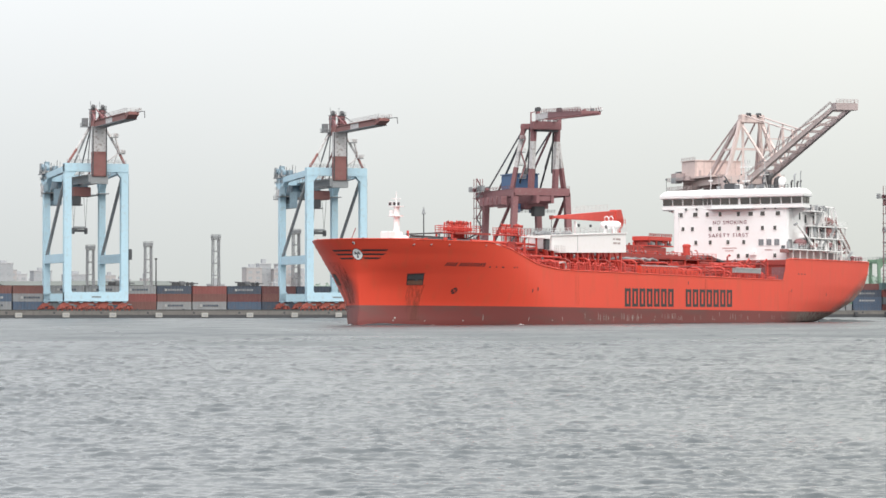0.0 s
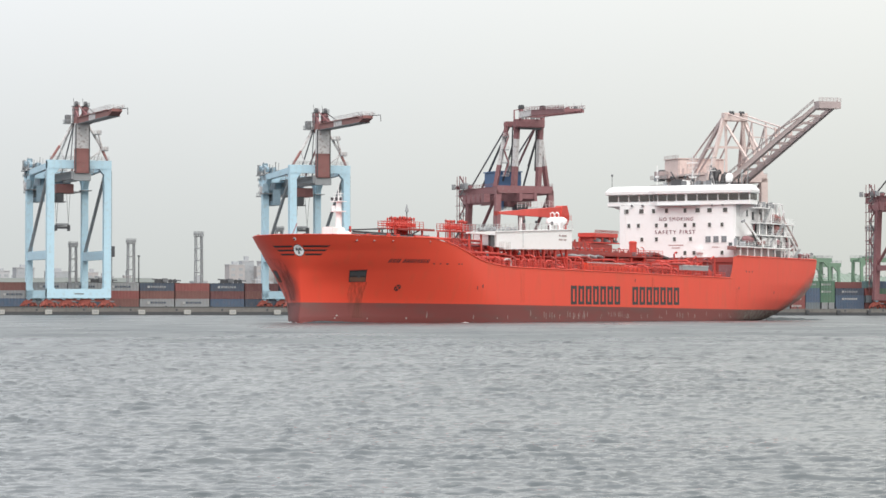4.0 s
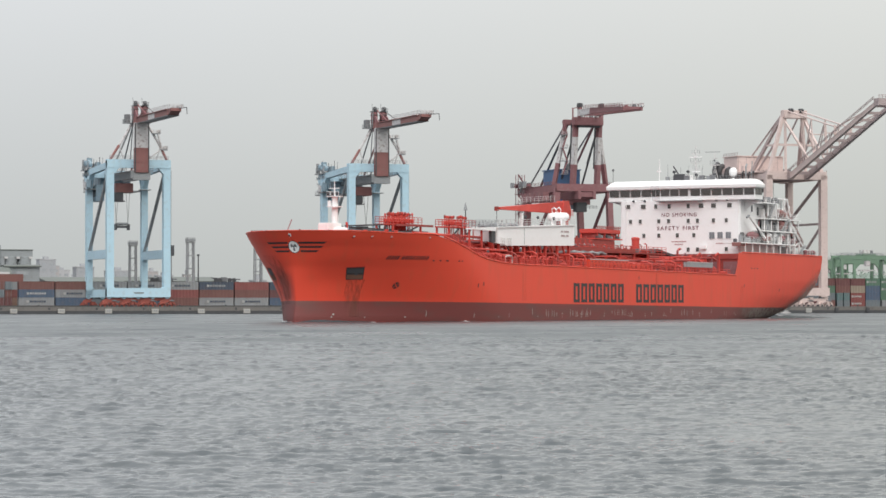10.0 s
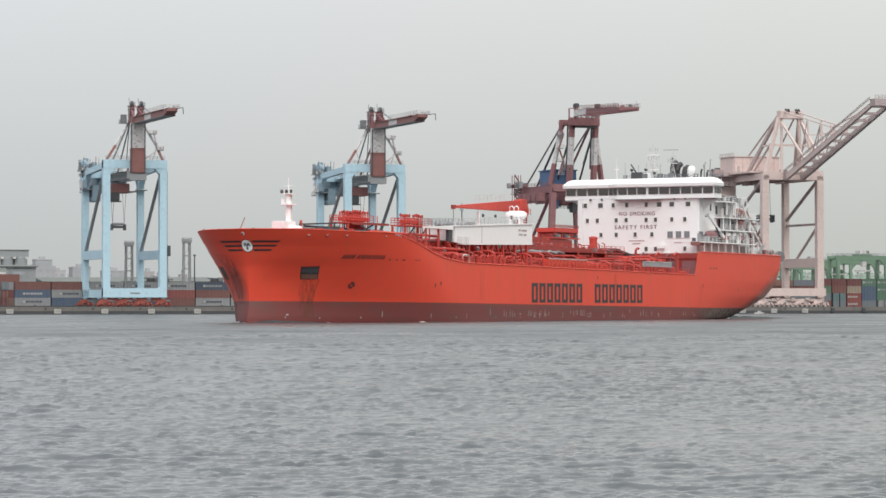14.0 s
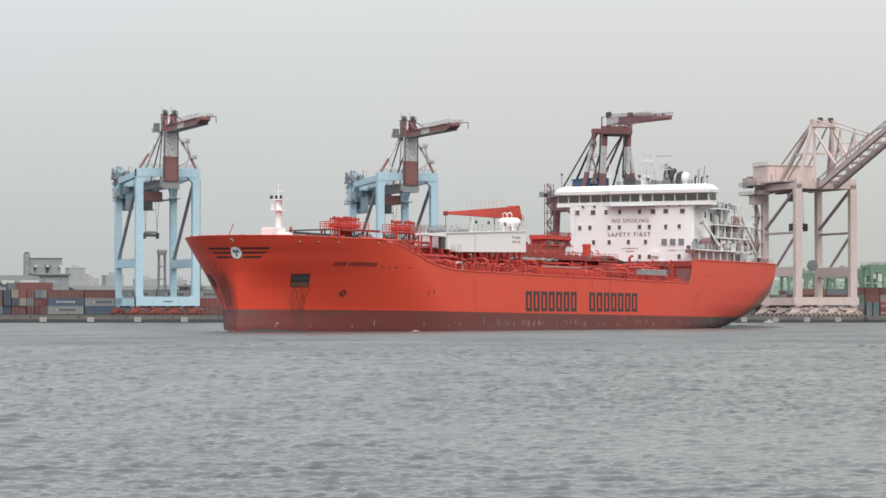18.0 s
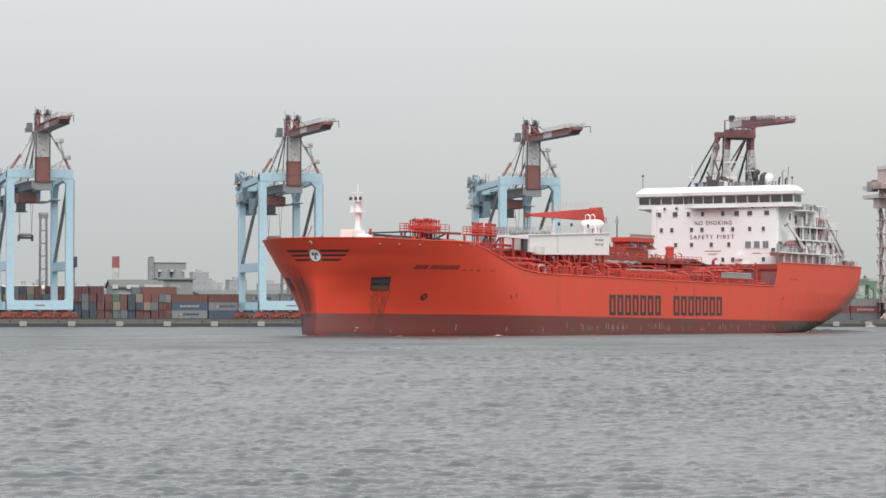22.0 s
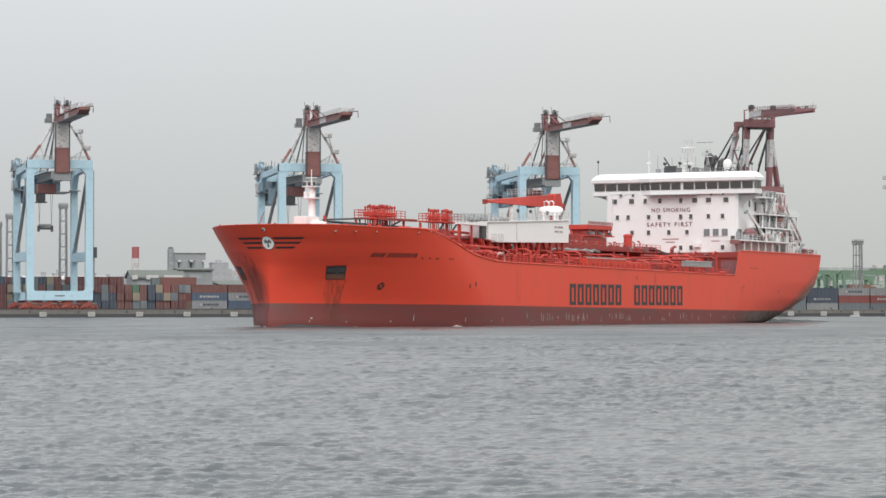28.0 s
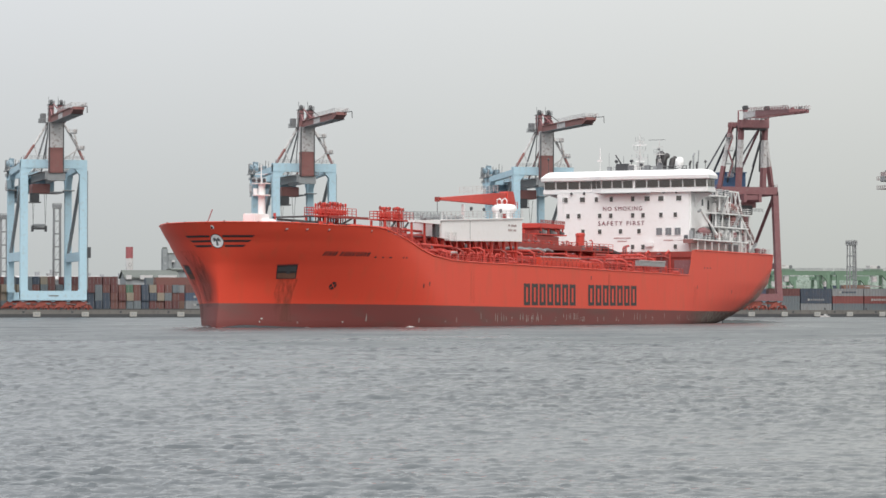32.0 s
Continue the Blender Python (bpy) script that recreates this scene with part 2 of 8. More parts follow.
def beam(p, q, w, h, bm=None, w2=None, h2=None):
    """A box beam from p to q, w wide and h deep, tapering to w2 by h2."""
    bm = bm or bmesh.new()
    p, q = Vector(p), Vector(q)
    d = (q - p).normalized()
    side = d.cross(Vector((0, 0, 1)))
    side = Vector((1, 0, 0)) if side.length < 1e-3 else side.normalized()
    up = side.cross(d)
    rings = []
    for c, ww, hh in ((p, w, h), (q, w2 or w, h2 or h)):
        rings.append([bm.verts.new(c + side * sx * ww / 2 + up * sz * hh / 2) for sx, sz in ((-1, -1), (1, -1), (1, 1), (-1, 1))])
    a, b = rings
    bm.faces.new(a), bm.faces.new(b[::-1])
    for i in range(4):
        bm.faces.new((a[i], b[i], b[(i + 1) % 4], a[(i + 1) % 4]))
    return bm


def tube(points, r, seg=8, bm=None, r2=None):
    """A round pipe or rod through the points."""
    bm = bm or bmesh.new()
    pts = [Vector(p) for p in points]
    rings = []
    for i, c in enumerate(pts):
        d = (pts[min(i + 1, len(pts) - 1)] - pts[max(i - 1, 0)]).normalized()
        side = d.cross(Vector((0, 0, 1)))
        side = Vector((1, 0, 0)) if side.length < 1e-3 else side.normalized()
        up = side.cross(d)
        rr = r if r2 is None else r + (r2 - r) * i / (len(pts) - 1)
        rings.append([bm.verts.new(c + (side * math.cos(k * math.tau / seg) + up * math.sin(k * math.tau / seg)) * rr) for k in range(seg)])
    for a, b in zip(rings, rings[1:]):
        for k in range(seg):
            bm.faces.new((a[k], b[k], b[(k + 1) % seg], a[(k + 1) % seg]))
    bm.faces.new(rings[0]), bm.faces.new(rings[-1][::-1])
    return bm


def lathe(profile, seg=20, centre=(0, 0, 0), axis="Z", bm=None):
    """Turns (radius, height) pairs about an upright or lying axis."""
    bm = bm or bmesh.new()
    c = Vector(centre)
    rings = []
    for r, h in profile:
        ring = []
        for k in range(seg):
            a, b = r * math.cos(k * math.tau / seg), r * math.sin(k * math.tau / seg)
            ring.append(bm.verts.new(c + Vector({"Z": (a, b, h), "X": (h, a, b), "Y": (b, h, a)}[axis])))
        rings.append(ring)
    for a, b in zip(rings, rings[1:]):
        for k in range(seg):
            bm.faces.new((a[k], a[(k + 1) % seg], b[(k + 1) % seg], b[k]))
    bm.faces.new(rings[0][::-1]), bm.faces.new(rings[-1])
    return bm


def prism(outline, y0, y1, bm=None, swap="xz"):
    """An outline in the x-z plane given thickness along y (swap 'yz': outline in y-z, thickness along x; 'xy': along z)."""
    bm = bm or bmesh.new()
    put = {"xz": lambda u, v, t: (u, t, v), "yz": lambda u, v, t: (t, u, v), "xy": lambda u, v, t: (u, v, t)}[swap]
    a = [bm.verts.new(put(u, v, y0)) for u, v in outline]
    b = [bm.verts.new(put(u, v, y1)) for u, v in outline]
    n = len(outline)
    fs = [bm.faces.new(a), bm.faces.new(b[::-1])]
    for i in range(n):
        fs.append(bm.faces.new((a[i], b[i], b[(i + 1) % n], a[(i + 1) % n])))
    bmesh.ops.recalc_face_normals(bm, faces=fs)
    return bm


def railing(points, height, gap, r, bm=None, rails=3):
    """Posts and rails along a line."""
    bm = bm or bmesh.new()
    for p, q in zip(points, points[1:]):
        p, q = Vector(p), Vector(q)
        n = max(1, round((q - p).length / gap))
        for i in range(n + 1):
            c = p.lerp(q, i / n)
            beam(c, c + Vector((0, 0, height)), r, r, bm)
        for k in range(rails):
            h = Vector((0, 0, height * (k + 1) / rails))
            beam(p + h, q + h, r, r, bm)
    return bm

# ---------------------------------------------------------------- water, quay and yard
SEA_LEVEL = -0.15


def build_water():
    us = np.concatenate([[-60, -12, -4, -1.6, -0.7, -0.3, -0.12, -0.04], np.linspace(0, 1, 680), [1.04, 1.12, 1.3, 1.7, 2.6, 5, 13, 60]])
    ys = [-900, -500, -250, -120, -60, -30, -10, 0, 6, 12, 17, 22, 25, 27]
    while ys[-1] < 5200:
        y = ys[-1]
        ys.append(y + (min(max(0.042, 4.4e-5 * y * y), 0.0017 * y) if y < 260 else min(0.0017 * y * (y / 260) ** 1.6, 0.014 * y)))
    ys = np.array(ys)
    # the sheet widens with the view; a margin leaves room for its drift
    low = -0.25 * np.maximum(ys, 20) - 3
    wide = 0.43 * np.maximum(ys, 20) + 16
    gx, gy = low[:, None] + us[None, :] * wide[:, None], np.repeat(ys[:, None], len(us), 1)
    step = np.maximum(np.gradient(us)[None, :] * wide[:, None], np.gradient(ys)[:, None])
    rng = np.random.default_rng(4)
    h = np.zeros_like(gx)
    gust = np.ones_like(gx)
    for _ in range(9):
        u, k = rng.uniform(0, math.tau), math.tau / rng.uniform(5, 40)
        gust += 0.07 * np.sin(k * (gx * math.cos(u) + gy * math.sin(u)) + rng.uniform(0, 6))
    gust = np.clip(gust, 0.6, 1.7)
    # mean length, steepness, number of crossing wave trains, and how peaked their crests are
    for length, slope, count, peak in ((26.0, 0.013, 6, 1.5), (9.0, 0.016, 5, 0), (5.0, 0.036, 6, 3.0), (3.0, 0.046, 7, 3.0), (1.5, 0.070, 9, 3.2), (0.9, 0.10, 10, 3.2), (0.55, 0.14, 12, 2.8), (0.33, 0.23, 14, 2.6), (0.21, 0.20, 16, 1.8), (0.14, 0.08, 14, 0)):
        fade = np.clip(1.7 - step * (2.0 if length < 0.5 else 0.7) / length, 0, 1)
        rows = fade.max(1) > 0
        x, y, f = gx[rows], gy[rows], fade[rows] * (gust[rows] if length < 3 else 1.0)
        f = f * (np.clip((y - 45) / 120, 0.1, 1) if 2 < length < 6 else np.clip((np.maximum(y, 1) / 36) ** 0.4, 1, 1.4)) * np.clip((620 - y) / 400, 0.4, 1)
        for _ in range(count):
            turn = rng.normal(radians(87), 0.42)
            k = math.tau / (length * rng.uniform(0.75, 1.35))
            c, s = math.cos(turn), math.sin(turn)
            along = x * s - y * c
            ph = k * (x * c + y * s) + rng.uniform(0, 6.28) + 1.6 * np.sin(along * k * rng.uniform(0.15, 0.4) + rng.uniform(0, 6))
            short = 0.5 + 0.5 * np.sin(along * k * rng.uniform(0.2, 0.45) + 0.4 * np.sin(ph * 0.31) + rng.uniform(0, 6))
            size = f * (slope * 1.414 / k / math.sqrt(count)) * rng.uniform(0.7, 1.3)
            if peak:
                h[rows] += size * short * 1.7 * (np.exp(peak * (np.cos(ph) - 1)) - 0.3)
            else:
                h[rows] += size * np.sin(ph)
    ny, nx = gx.shape
    me = bpy.data.meshes.new("water")
    me.vertices.add(nx * ny)
    me.vertices.foreach_set("co", np.stack([gx, gy, h], -1).astype(np.float32).ravel())
    i = (np.arange(ny - 1)[:, None] * nx + np.arange(nx - 1)[None, :]).ravel()
    quads = np.stack([i, i + 1, i + nx + 1, i + nx], -1).astype(np.int32)
    me.loops.add(quads.size)
    me.loops.foreach_set("vertex_index", quads.ravel())
    me.polygons.add(len(quads))
    me.polygons.foreach_set("loop_start", np.arange(0, quads.size, 4, dtype=np.int32))
    me.update(calc_edges=True)
    me.polygons.foreach_set("use_smooth", [True] * len(quads))
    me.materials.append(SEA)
    return tagged(new("water", me), "choppy grey-green harbour water under an overcast sky", "water", kind="structure")


water = build_water()

QUAY = pose(-184.6, 911.5, 0, 0, 0, 20.7)   # x along the quay, y inland
GROUND = 2.0
YARD_TOP = 2.75


def at_quay(a, b, z=GROUND, turn=0.0):
    return QUAY @ pose(a, b, z, 0, 0, turn)


def build_quay():
    ob = solid("quay", box(-2600, 3000, -4.2, 4200, -4, GROUND - 0.02), YARD, QUAY, "dark asphalt container yard behind the harbour quay", "quay", kind="structure")
    part("quay_wall", box(-2600, 3000, -4.9, -4.2, -4, GROUND), CONCRETE, ob, "stained concrete quay wall")
    part("coping", box(-2600, 3000, -5.0, -3.2, GROUND + 0.004, GROUND + 0.32), CONCRETE, ob, "worn concrete coping")
    part("yard_deck", box(-2600, 200, 22, 4200, GROUND, YARD_TOP - 0.01), YARD, ob, "raised asphalt yard")
    # dark strip stands in for the shade line at the foot of the wall
    part("wall_foot_shade", box(-2600, 3000, -5.02, -4.9, -4, 0.95), DARK, ob, "dark shade line painted along the foot of the quay wall")
    part("wall_ledge", box(-2600, 3000, -5.12, -4.9, 0.954, 1.25), CONCRETE, ob)
    pale = [-0.1 + 15.74 * i for i in range(-15, 15)] + [233.0 + 12.42 * i for i in range(8)]
    for a in pale:
        block = part("fender_block", box(a - 1.15, a + 1.15, -5.7, -4.9, 0.1, GROUND - 0.35, bevel=0.08), PALECON, ob, "pale concrete fender block")
        part("block_mark", box(a - 0.6, a - 0.1, -5.73, -5.69, 0.7, 1.2), GREY, block)
        part("block_mark", box(a + 0.15, a + 0.6, -5.73, -5.69, 0.7, 1.2), GREY, block)
    for i in range(26):
        a = 331.2 + 12.7 * i
        part("fender", box(a - 0.7, a + 0.7, -5.6, -5.0, 0.35, GROUND - 0.2, bevel=0.08), DARK, ob, "black rubber fender")
    return ob


quay = build_quay()


def quay_bollards():
    for i in range(-4, 34):
        a = 8.2 + 15.82 * i
        part("bollard", lathe([(0.22, GROUND + 0.32), (0.2, GROUND + 0.7), (0.34, GROUND + 0.8), (0.34, GROUND + 0.95), (0.1, GROUND + 1.02)], 10, (a, -4.2, 0)), DARK, quay, "black mooring bollard")
        part("ladder_recess", box(a + 3.0, a + 3.7, -4.95, -4.89, 0.2, GROUND), DARK, quay)


quay_bollards()

# ---------------------------------------------------------------- ship-to-shore cranes
def bogies(crane, x0, x1, y, material):
    """Rows of wheel bogies under a sill beam."""
    n, dz = 8, -0.8
    for i in range(n):
        c = x0 + (x1 - x0) * (i + 0.5) / n
        w = (x1 - x0) / n * 0.42
        bg = part("bogie", prism([(c - w, 0.35 + dz), (c - w, 1.2 + dz), (c - w * 0.3, 1.9 + dz), (c + w * 0.3, 1.9 + dz), (c + w, 1.2 + dz), (c + w, 0.35 + dz)], y - 0.5, y + 0.5), material, crane)
        for s in (-0.6, 0.6):
            part("wheel", lathe([(0.15, -0.62), (0.46, -0.6), (0.46, 0.6), (0.15, 0.62)], 12, (c + s * w, y, 0.48 + dz), "Y"), DARK, bg)
        part("motor", lathe([(0.34, -0.6), (0.34, 0.5)], 10, (c + 0.35 * w, y - 0.85, 1.5 + dz), "Y"), material, bg)
        part("gearbox", box(c - 0.75 * w, c - 0.1 * w, y - 1.1, y - 0.5, 0.9 + dz, 1.8 + dz, bevel=0.08), material, bg)
    for i in range(n // 2):
        c = x0 + (x1 - x0) * (i + 0.5) * 2 / n
        w = (x1 - x0) / n
        part("equaliser", prism([(c - w * 0.72, 1.75 + dz), (c - w * 0.6, 2.35 + dz), (c - w * 0.16, 3.25 + dz), (c + w * 0.16, 3.25 + dz), (c + w * 0.6, 2.35 + dz), (c + w * 0.72, 1.75 + dz)], y - 0.45, y + 0.45), material, crane)
        part("buffer_rail", beam((c - w * 0.85, y - 1.1, 1.0 + dz), (c + w * 0.3, y - 1.1, 2.3 + dz), 0.18, 0.22), material, crane)
        part("cable_tray", box(c + w * 0.2, c + w * 0.7, y - 0.9, y - 0.45, 2.1 + dz, 2.6 + dz), MIDGREY, crane)
    part("main_equaliser", beam((x0 + 2.2, y + 0.2, 2.75 + dz), (x1 - 2.2, y + 0.2, 2.75 + dz), 0.5, 0.9), material, crane)
    for i in range(5):
        c = x0 + 3.2 + (x1 - x0 - 6.4) * i / 4
        part("pivot_bracket", prism([(c - 1.1, 3.6 + dz), (c - 0.3, 2.9 + dz), (c + 0.3, 2.9 + dz), (c + 1.1, 3.6 + dz)], y - 0.6, y + 0.6), BLUE if material is BOGIE else material, crane)


def blue_crane(m, label):
    """Goose-neck crane at rest: inner boom upright, outer boom folded level over the water."""
    c = thing("quay_crane", m, label, "crane", "blue quay cranes")
    X, G = 9.63, 31.0
    for sx in (-1, 1):
        part("front_leg", beam((sx * X, 0, 2.9), (sx * X, 0, 48.0), 2.4, 2.3), BLUE, c)
        part("rear_leg", beam((sx * X, G, 2.9), (sx * X, G, 46.0), 2.2, 2.2), BLUE, c)
        part("side_beam", beam((sx * X, 1.0, 17.0), (sx * X, G - 1, 17.0), 1.7, 2.9), BLUE, c)
        part("top_side_beam", beam((sx * X, 1.0, 46.6), (sx * X, G + 4, 45.0), 1.6, 2.0), BLUE, c)
        part("diagonal_brace", tube([(sx * X, G - 1.2, 18.6), (sx * X, 1.2, 45.6)], 0.6), GREY, c)
        part("bracket", prism([(G - 5.5, 45.0), (G + 5.5, 45.0), (G + 1.0, 40.0), (G - 1.0, 40.0)], sx * X - 0.9, sx * X + 0.9, swap="yz"), BLUE, c)
        part("walkway", beam((sx * X, G + 1, 39.6), (sx * X, G - 3.5, 39.6), 3.4, 0.3), GREY, c)
        part("rear_walkway", beam((sx * X, G + 5.5, 46.2), (sx * X, G - 3, 46.2), 3.4, 0.35), GREY, c)
    part("front_top_beam", box(-X - 1.2, X + 1.2, -1.3, 1.3, 45.6, 48.4), BLUE, c)
    part("rear_top_beam", box(-X - 1.1, X + 1.1, G - 1.1, G + 1.1, 43.6, 46.0), BLUE, c)
    part("front_sill_beam", box(-X - 1.2, X + 1.2, -1.25, 1.25, 2.7, 5.7), BLUE, c)
    part("rear_sill_beam", box(-X - 1.1, X + 1.1, G - 1.1, G + 1.1, 2.7, 5.4), BLUE, c)
    part("sill_sign", box(-1.6, 1.6, -1.29, -1.25, 3.9, 4.3), MIDGREY, c, "small unreadable marking")
    bogies(c, -X - 3.4, X + 3.4, 0, BOGIE)
    bogies(c, -X - 3.4, X + 3.4, G, BOGIE)
    for y, r in ((0, 1.2), (G, 1.1)):
        for sx in (-1, 1):
            part("gusset", prism([(sx * (X - 1.1), 45.7), (sx * (X - 3.0), 45.7), (sx * (X - 1.1), 43.5)], y - r + 0.1, y + r - 0.1), BLUE, c)
            part("gusset", prism([(sx * (X - 1.1), 5.6), (sx * (X - 1.7), 5.6), (sx * (X - 1.1), 6.3)], y - r + 0.1, y + r - 0.1), BLUE, c)
    # rear girder with trolley, cab and spreader
    for sx in (-1, 1):
        part("girder", beam((sx * 2.6, -2.5, 43.4), (sx * 2.6, G + 16, 43.4), 0.9, 2.6), GREY, c)
        part("girder_walk", beam((sx * 3.9, -2.5, 44.4), (sx * 3.9, G + 16, 44.4), 1.3, 0.12), GREY, c)
        part("handrail", railing([(sx * 4.5, -2, 44.5), (sx * 4.5, G + 15, 44.5)], 1.1, 3.2, 0.09), GREY, c)
    for y in (-2.0, 6.0, 14.0, 22.0, G + 15):
        part("girder_tie", beam((-3, y, 43.6), (3, y, 43.6), 0.8, 1.6), MIDGREY, c)
    part("trolley", box(-6.0, -0.2, 6.0, 13.0, 37.7, 40.8, bevel=0.15), CRANERED, c, "faded red trolley")
    part("operator_cab", box(-6.6, -3.9, 4.5, 8.2, 34.9, 37.7, bevel=0.2), DARK, c, "dark glazed operator cab")
    part("cab_floor", box(-6.9, -3.4, 4.2, 8.6, 34.55, 34.9), DARK, c)
    part("machinery_house", box(-5.2, 5.2, G + 1.5, G + 13.5, 39.5, 45.6, bevel=0.2), BLUEGREY, c, "blue-grey machinery house")
    part("machinery_roof", box(-5.5, 5.5, G + 1.2, G + 13.8, 45.6, 46.0), GREY, c)
    for i in range(5):
        part("house_rib", box(-5.32, -5.2, G + 2.4 + i * 2.4, G + 2.7 + i * 2.4, 39.6, 45.5), MIDGREY, c)
        part("house_vent", box(-8.05, -8.0, G - 3.4 + i * 1.9, G - 2.2 + i * 1.9, 37.0, 40.0), DARK, c)
    part("house_walk", box(-8.4, 8.4, G + 0.6, G + 14.6, 39.0, 39.4), GREY, c)
    part("house_rail", railing([(-8.3, G + 0.7, 39.4), (-8.3, G + 14.5, 39.4)], 1.1, 1.8, 0.09), GREY, c)
    for i, (x, y, z, w, h) in enumerate(((-9.2, G + 1.5, 47.2, 1.0, 2.4), (-9.9, G - 1.8, 46.6, 0.8, 1.5), (-8.0, G + 3.6, 46.4, 1.3, 1.4), (-6.4, G + 1.0, 46.2, 1.1, 2.0), (-4.6, G, 46.0, 0.9, 1.2), (-10.4, G + 4.8, 46.4, 0.6, 2.8), (-10.6, G - 3.6, 40.0, 0.9, 2.0), (-10.8, G + 0.4, 39.8, 0.8, 1.6))):
        part("winch_gear", box(x - w * 0.8, x + w * 0.8, y - w, y + w, z, z + h + 0.8, bevel=0.12), (BLUEGREY, OFFWHITE, GREY)[i % 3], c)
    for i in range(7):
        part("winch_post", beam((-10.6 + i * 0.8, G + 3 - i, 46.2), (-10.4 + i * 0.8, G + 3 - i, 49.6 + (i * 3) % 4 * 0.4), 0.16, 0.16), (GREY, DARK)[i % 2], c)
    for k in range(4):
        part("service_rail", railing([(-10.9 + k * 0.2, G - 4, 46.4 - k * 2.2), (-10.9 + k * 0.2, G + 5.4, 46.4 - k * 2.2)], 1.1, 1.5, 0.1), GREY, c)
    part("electrical_cabinet", box(-8.0, -5.2, G - 4.0, G + 6.5, 35.5, 41.0, bevel=0.1), BLUEGREY, c, "blue-grey electrical cabinet")
    for i in range(5):
        y = G - 4 + i * 2.4
        part("cable_reel", lathe([(0.9, -0.5), (0.9, 0.5)], 12, (-X - 0.5, y, 48.0 + (i % 2) * 0.7), "X"), BLUEGREY, c)
    for sx in (-1, 1):
        for y in (7.0, 12.0):
            part("hoist_rope", beam((sx * 2.0 - 3.2, y, 37.7), (sx * 2.0 - 3.2, 9.5, 27.7), 0.1, 0.1), CABLE, c)
    sp = part("spreader", box(-5.6, -1.0, 8.7, 10.3, 25.9, 26.7, bevel=0.06), DARK, c, "dark twenty-foot container spreader")
    part("headblock", box(-5.3, -1.3, 8.4, 10.6, 27.1, 27.7), GREY, sp)
    for x in (-5.7, -1.3):
        part("spreader_leg", box(x, x + 0.5, 8.2, 10.8, 25.2, 27.2), DARK, sp)
    part("spreader_tie", beam((-5.3, 9.5, 26.9), (-1.2, 9.5, 27.1), 0.4, 0.3), DARK, sp)
    # A-frame: twin sheave towers over two splayed legs
    for x0, x1 in ((-1.4, 0.25), (1.7, 3.6)):
        tower = part("sheave_tower", box(x0, x1, 1.0, 3.6, 59.6, 66.4, bevel=0.15), OXIDE, c, "rusty red sheave tower")
        part("tower_cap", box(x0 - 0.25, x1 + 0.25, 0.7, 3.9, 66.4, 66.6), DARK, tower)
        part("sheave", lathe([(0.3, -0.5), (0.95, -0.42), (0.95, 0.42), (0.3, 0.5)], 14, ((x0 + x1) / 2, 1.6, 67.2), "X"), DARK, tower, "dark rope sheave")
        part("cap_rail", railing([(x0 - 0.2, 0.8, 66.6), (x1 + 0.2, 0.8, 66.6), (x1 + 0.2, 3.8, 66.6)], 1.1, 1.0, 0.09), GREY, tower)
        part("lightning_rod", beam((x0 + 0.3, 2.5, 66.6), (x0 + 0.1, 2.5, 69.2), 0.11, 0.11), DARK, tower)
        for z in (61.4, 63.4, 65.2):
            part("tower_flange", box(x0 - 0.12, x1 + 0.12, 0.88, 3.72, z, z + 0.22), DARK, tower)
    part("apex_tie", box(0.25, 1.7, 1.6, 3.0, 60.4, 61.6), OXIDE, c)
    part("apex_tie", beam((0.2, 2.2, 62.2), (1.8, 2.2, 64.4), 0.35, 0.35), OXIDE, c)
    part("apex_rope", tube([(0.0, 0.9, 66.8), (2.6, -3.4, 62.6)], 0.22, 6), OXIDE, c)
    part("apex_rope", tube([(3.0, 0.9, 66.4), (4.0, -10.0, 62.5)], 0.16, 6), CABLE, c)
    part("apex_platform", box(-4.4, -1.4, 1.2, 4.4, 60.6, 60.85), GREY, c)
    part("apex_rail", railing([(-4.3, 4.3, 60.85), (-4.3, 1.3, 60.85), (-1.5, 1.3, 60.85)], 1.1, 1.0, 0.1), GREY, c)
    part("apex_cabin", box(-3.9, -2.2, 1.8, 4.0, 60.85, 63.6, bevel=0.08), MIDGREY, c)
    part("apex_ladder", beam((-1.7, 0.9, 60.9), (-1.5, 0.9, 66.4), 0.45, 0.12), GREY, c)
    for sx, foot, knee, head in ((-1, -9.4, -6.2, -1.5), (1, 9.8, 7.9, 3.6)):
        knee_pt = Vector((knee, 1.4, 53.2 if sx < 0 else 53.0))
        part("frame_leg", tube([(foot, 0.4, 48.4), knee_pt], 0.46), CRANERED, c)
        part("frame_leg", tube([knee_pt, (head, 2.6, 60.6)], 0.42), OFFWHITE, c)
        part("leg_tie", tube([knee_pt, (knee - sx * 1.5, 1.0, 48.4)], 0.2, 6), OFFWHITE, c)
        part("back_stay", tube([(1.2 + sx * 3.4, G - 2, 46.0), (1.2 + sx * 2.0, 4.2, 61.5)], 0.34), OFFWHITE if sx < 0 else CRANERED, c)
        part("back_stay", tube([(1.2 + sx * 2.4, G - 12, 45.0), (1.2 + sx * 1.6, 4.0, 62.0)], 0.26), MIDGREY, c)
    part("inner_stay", tube([(-2.6, 0.4, 48.4), (-1.4, 1.6, 60.6)], 0.2, 6), MIDGREY, c)
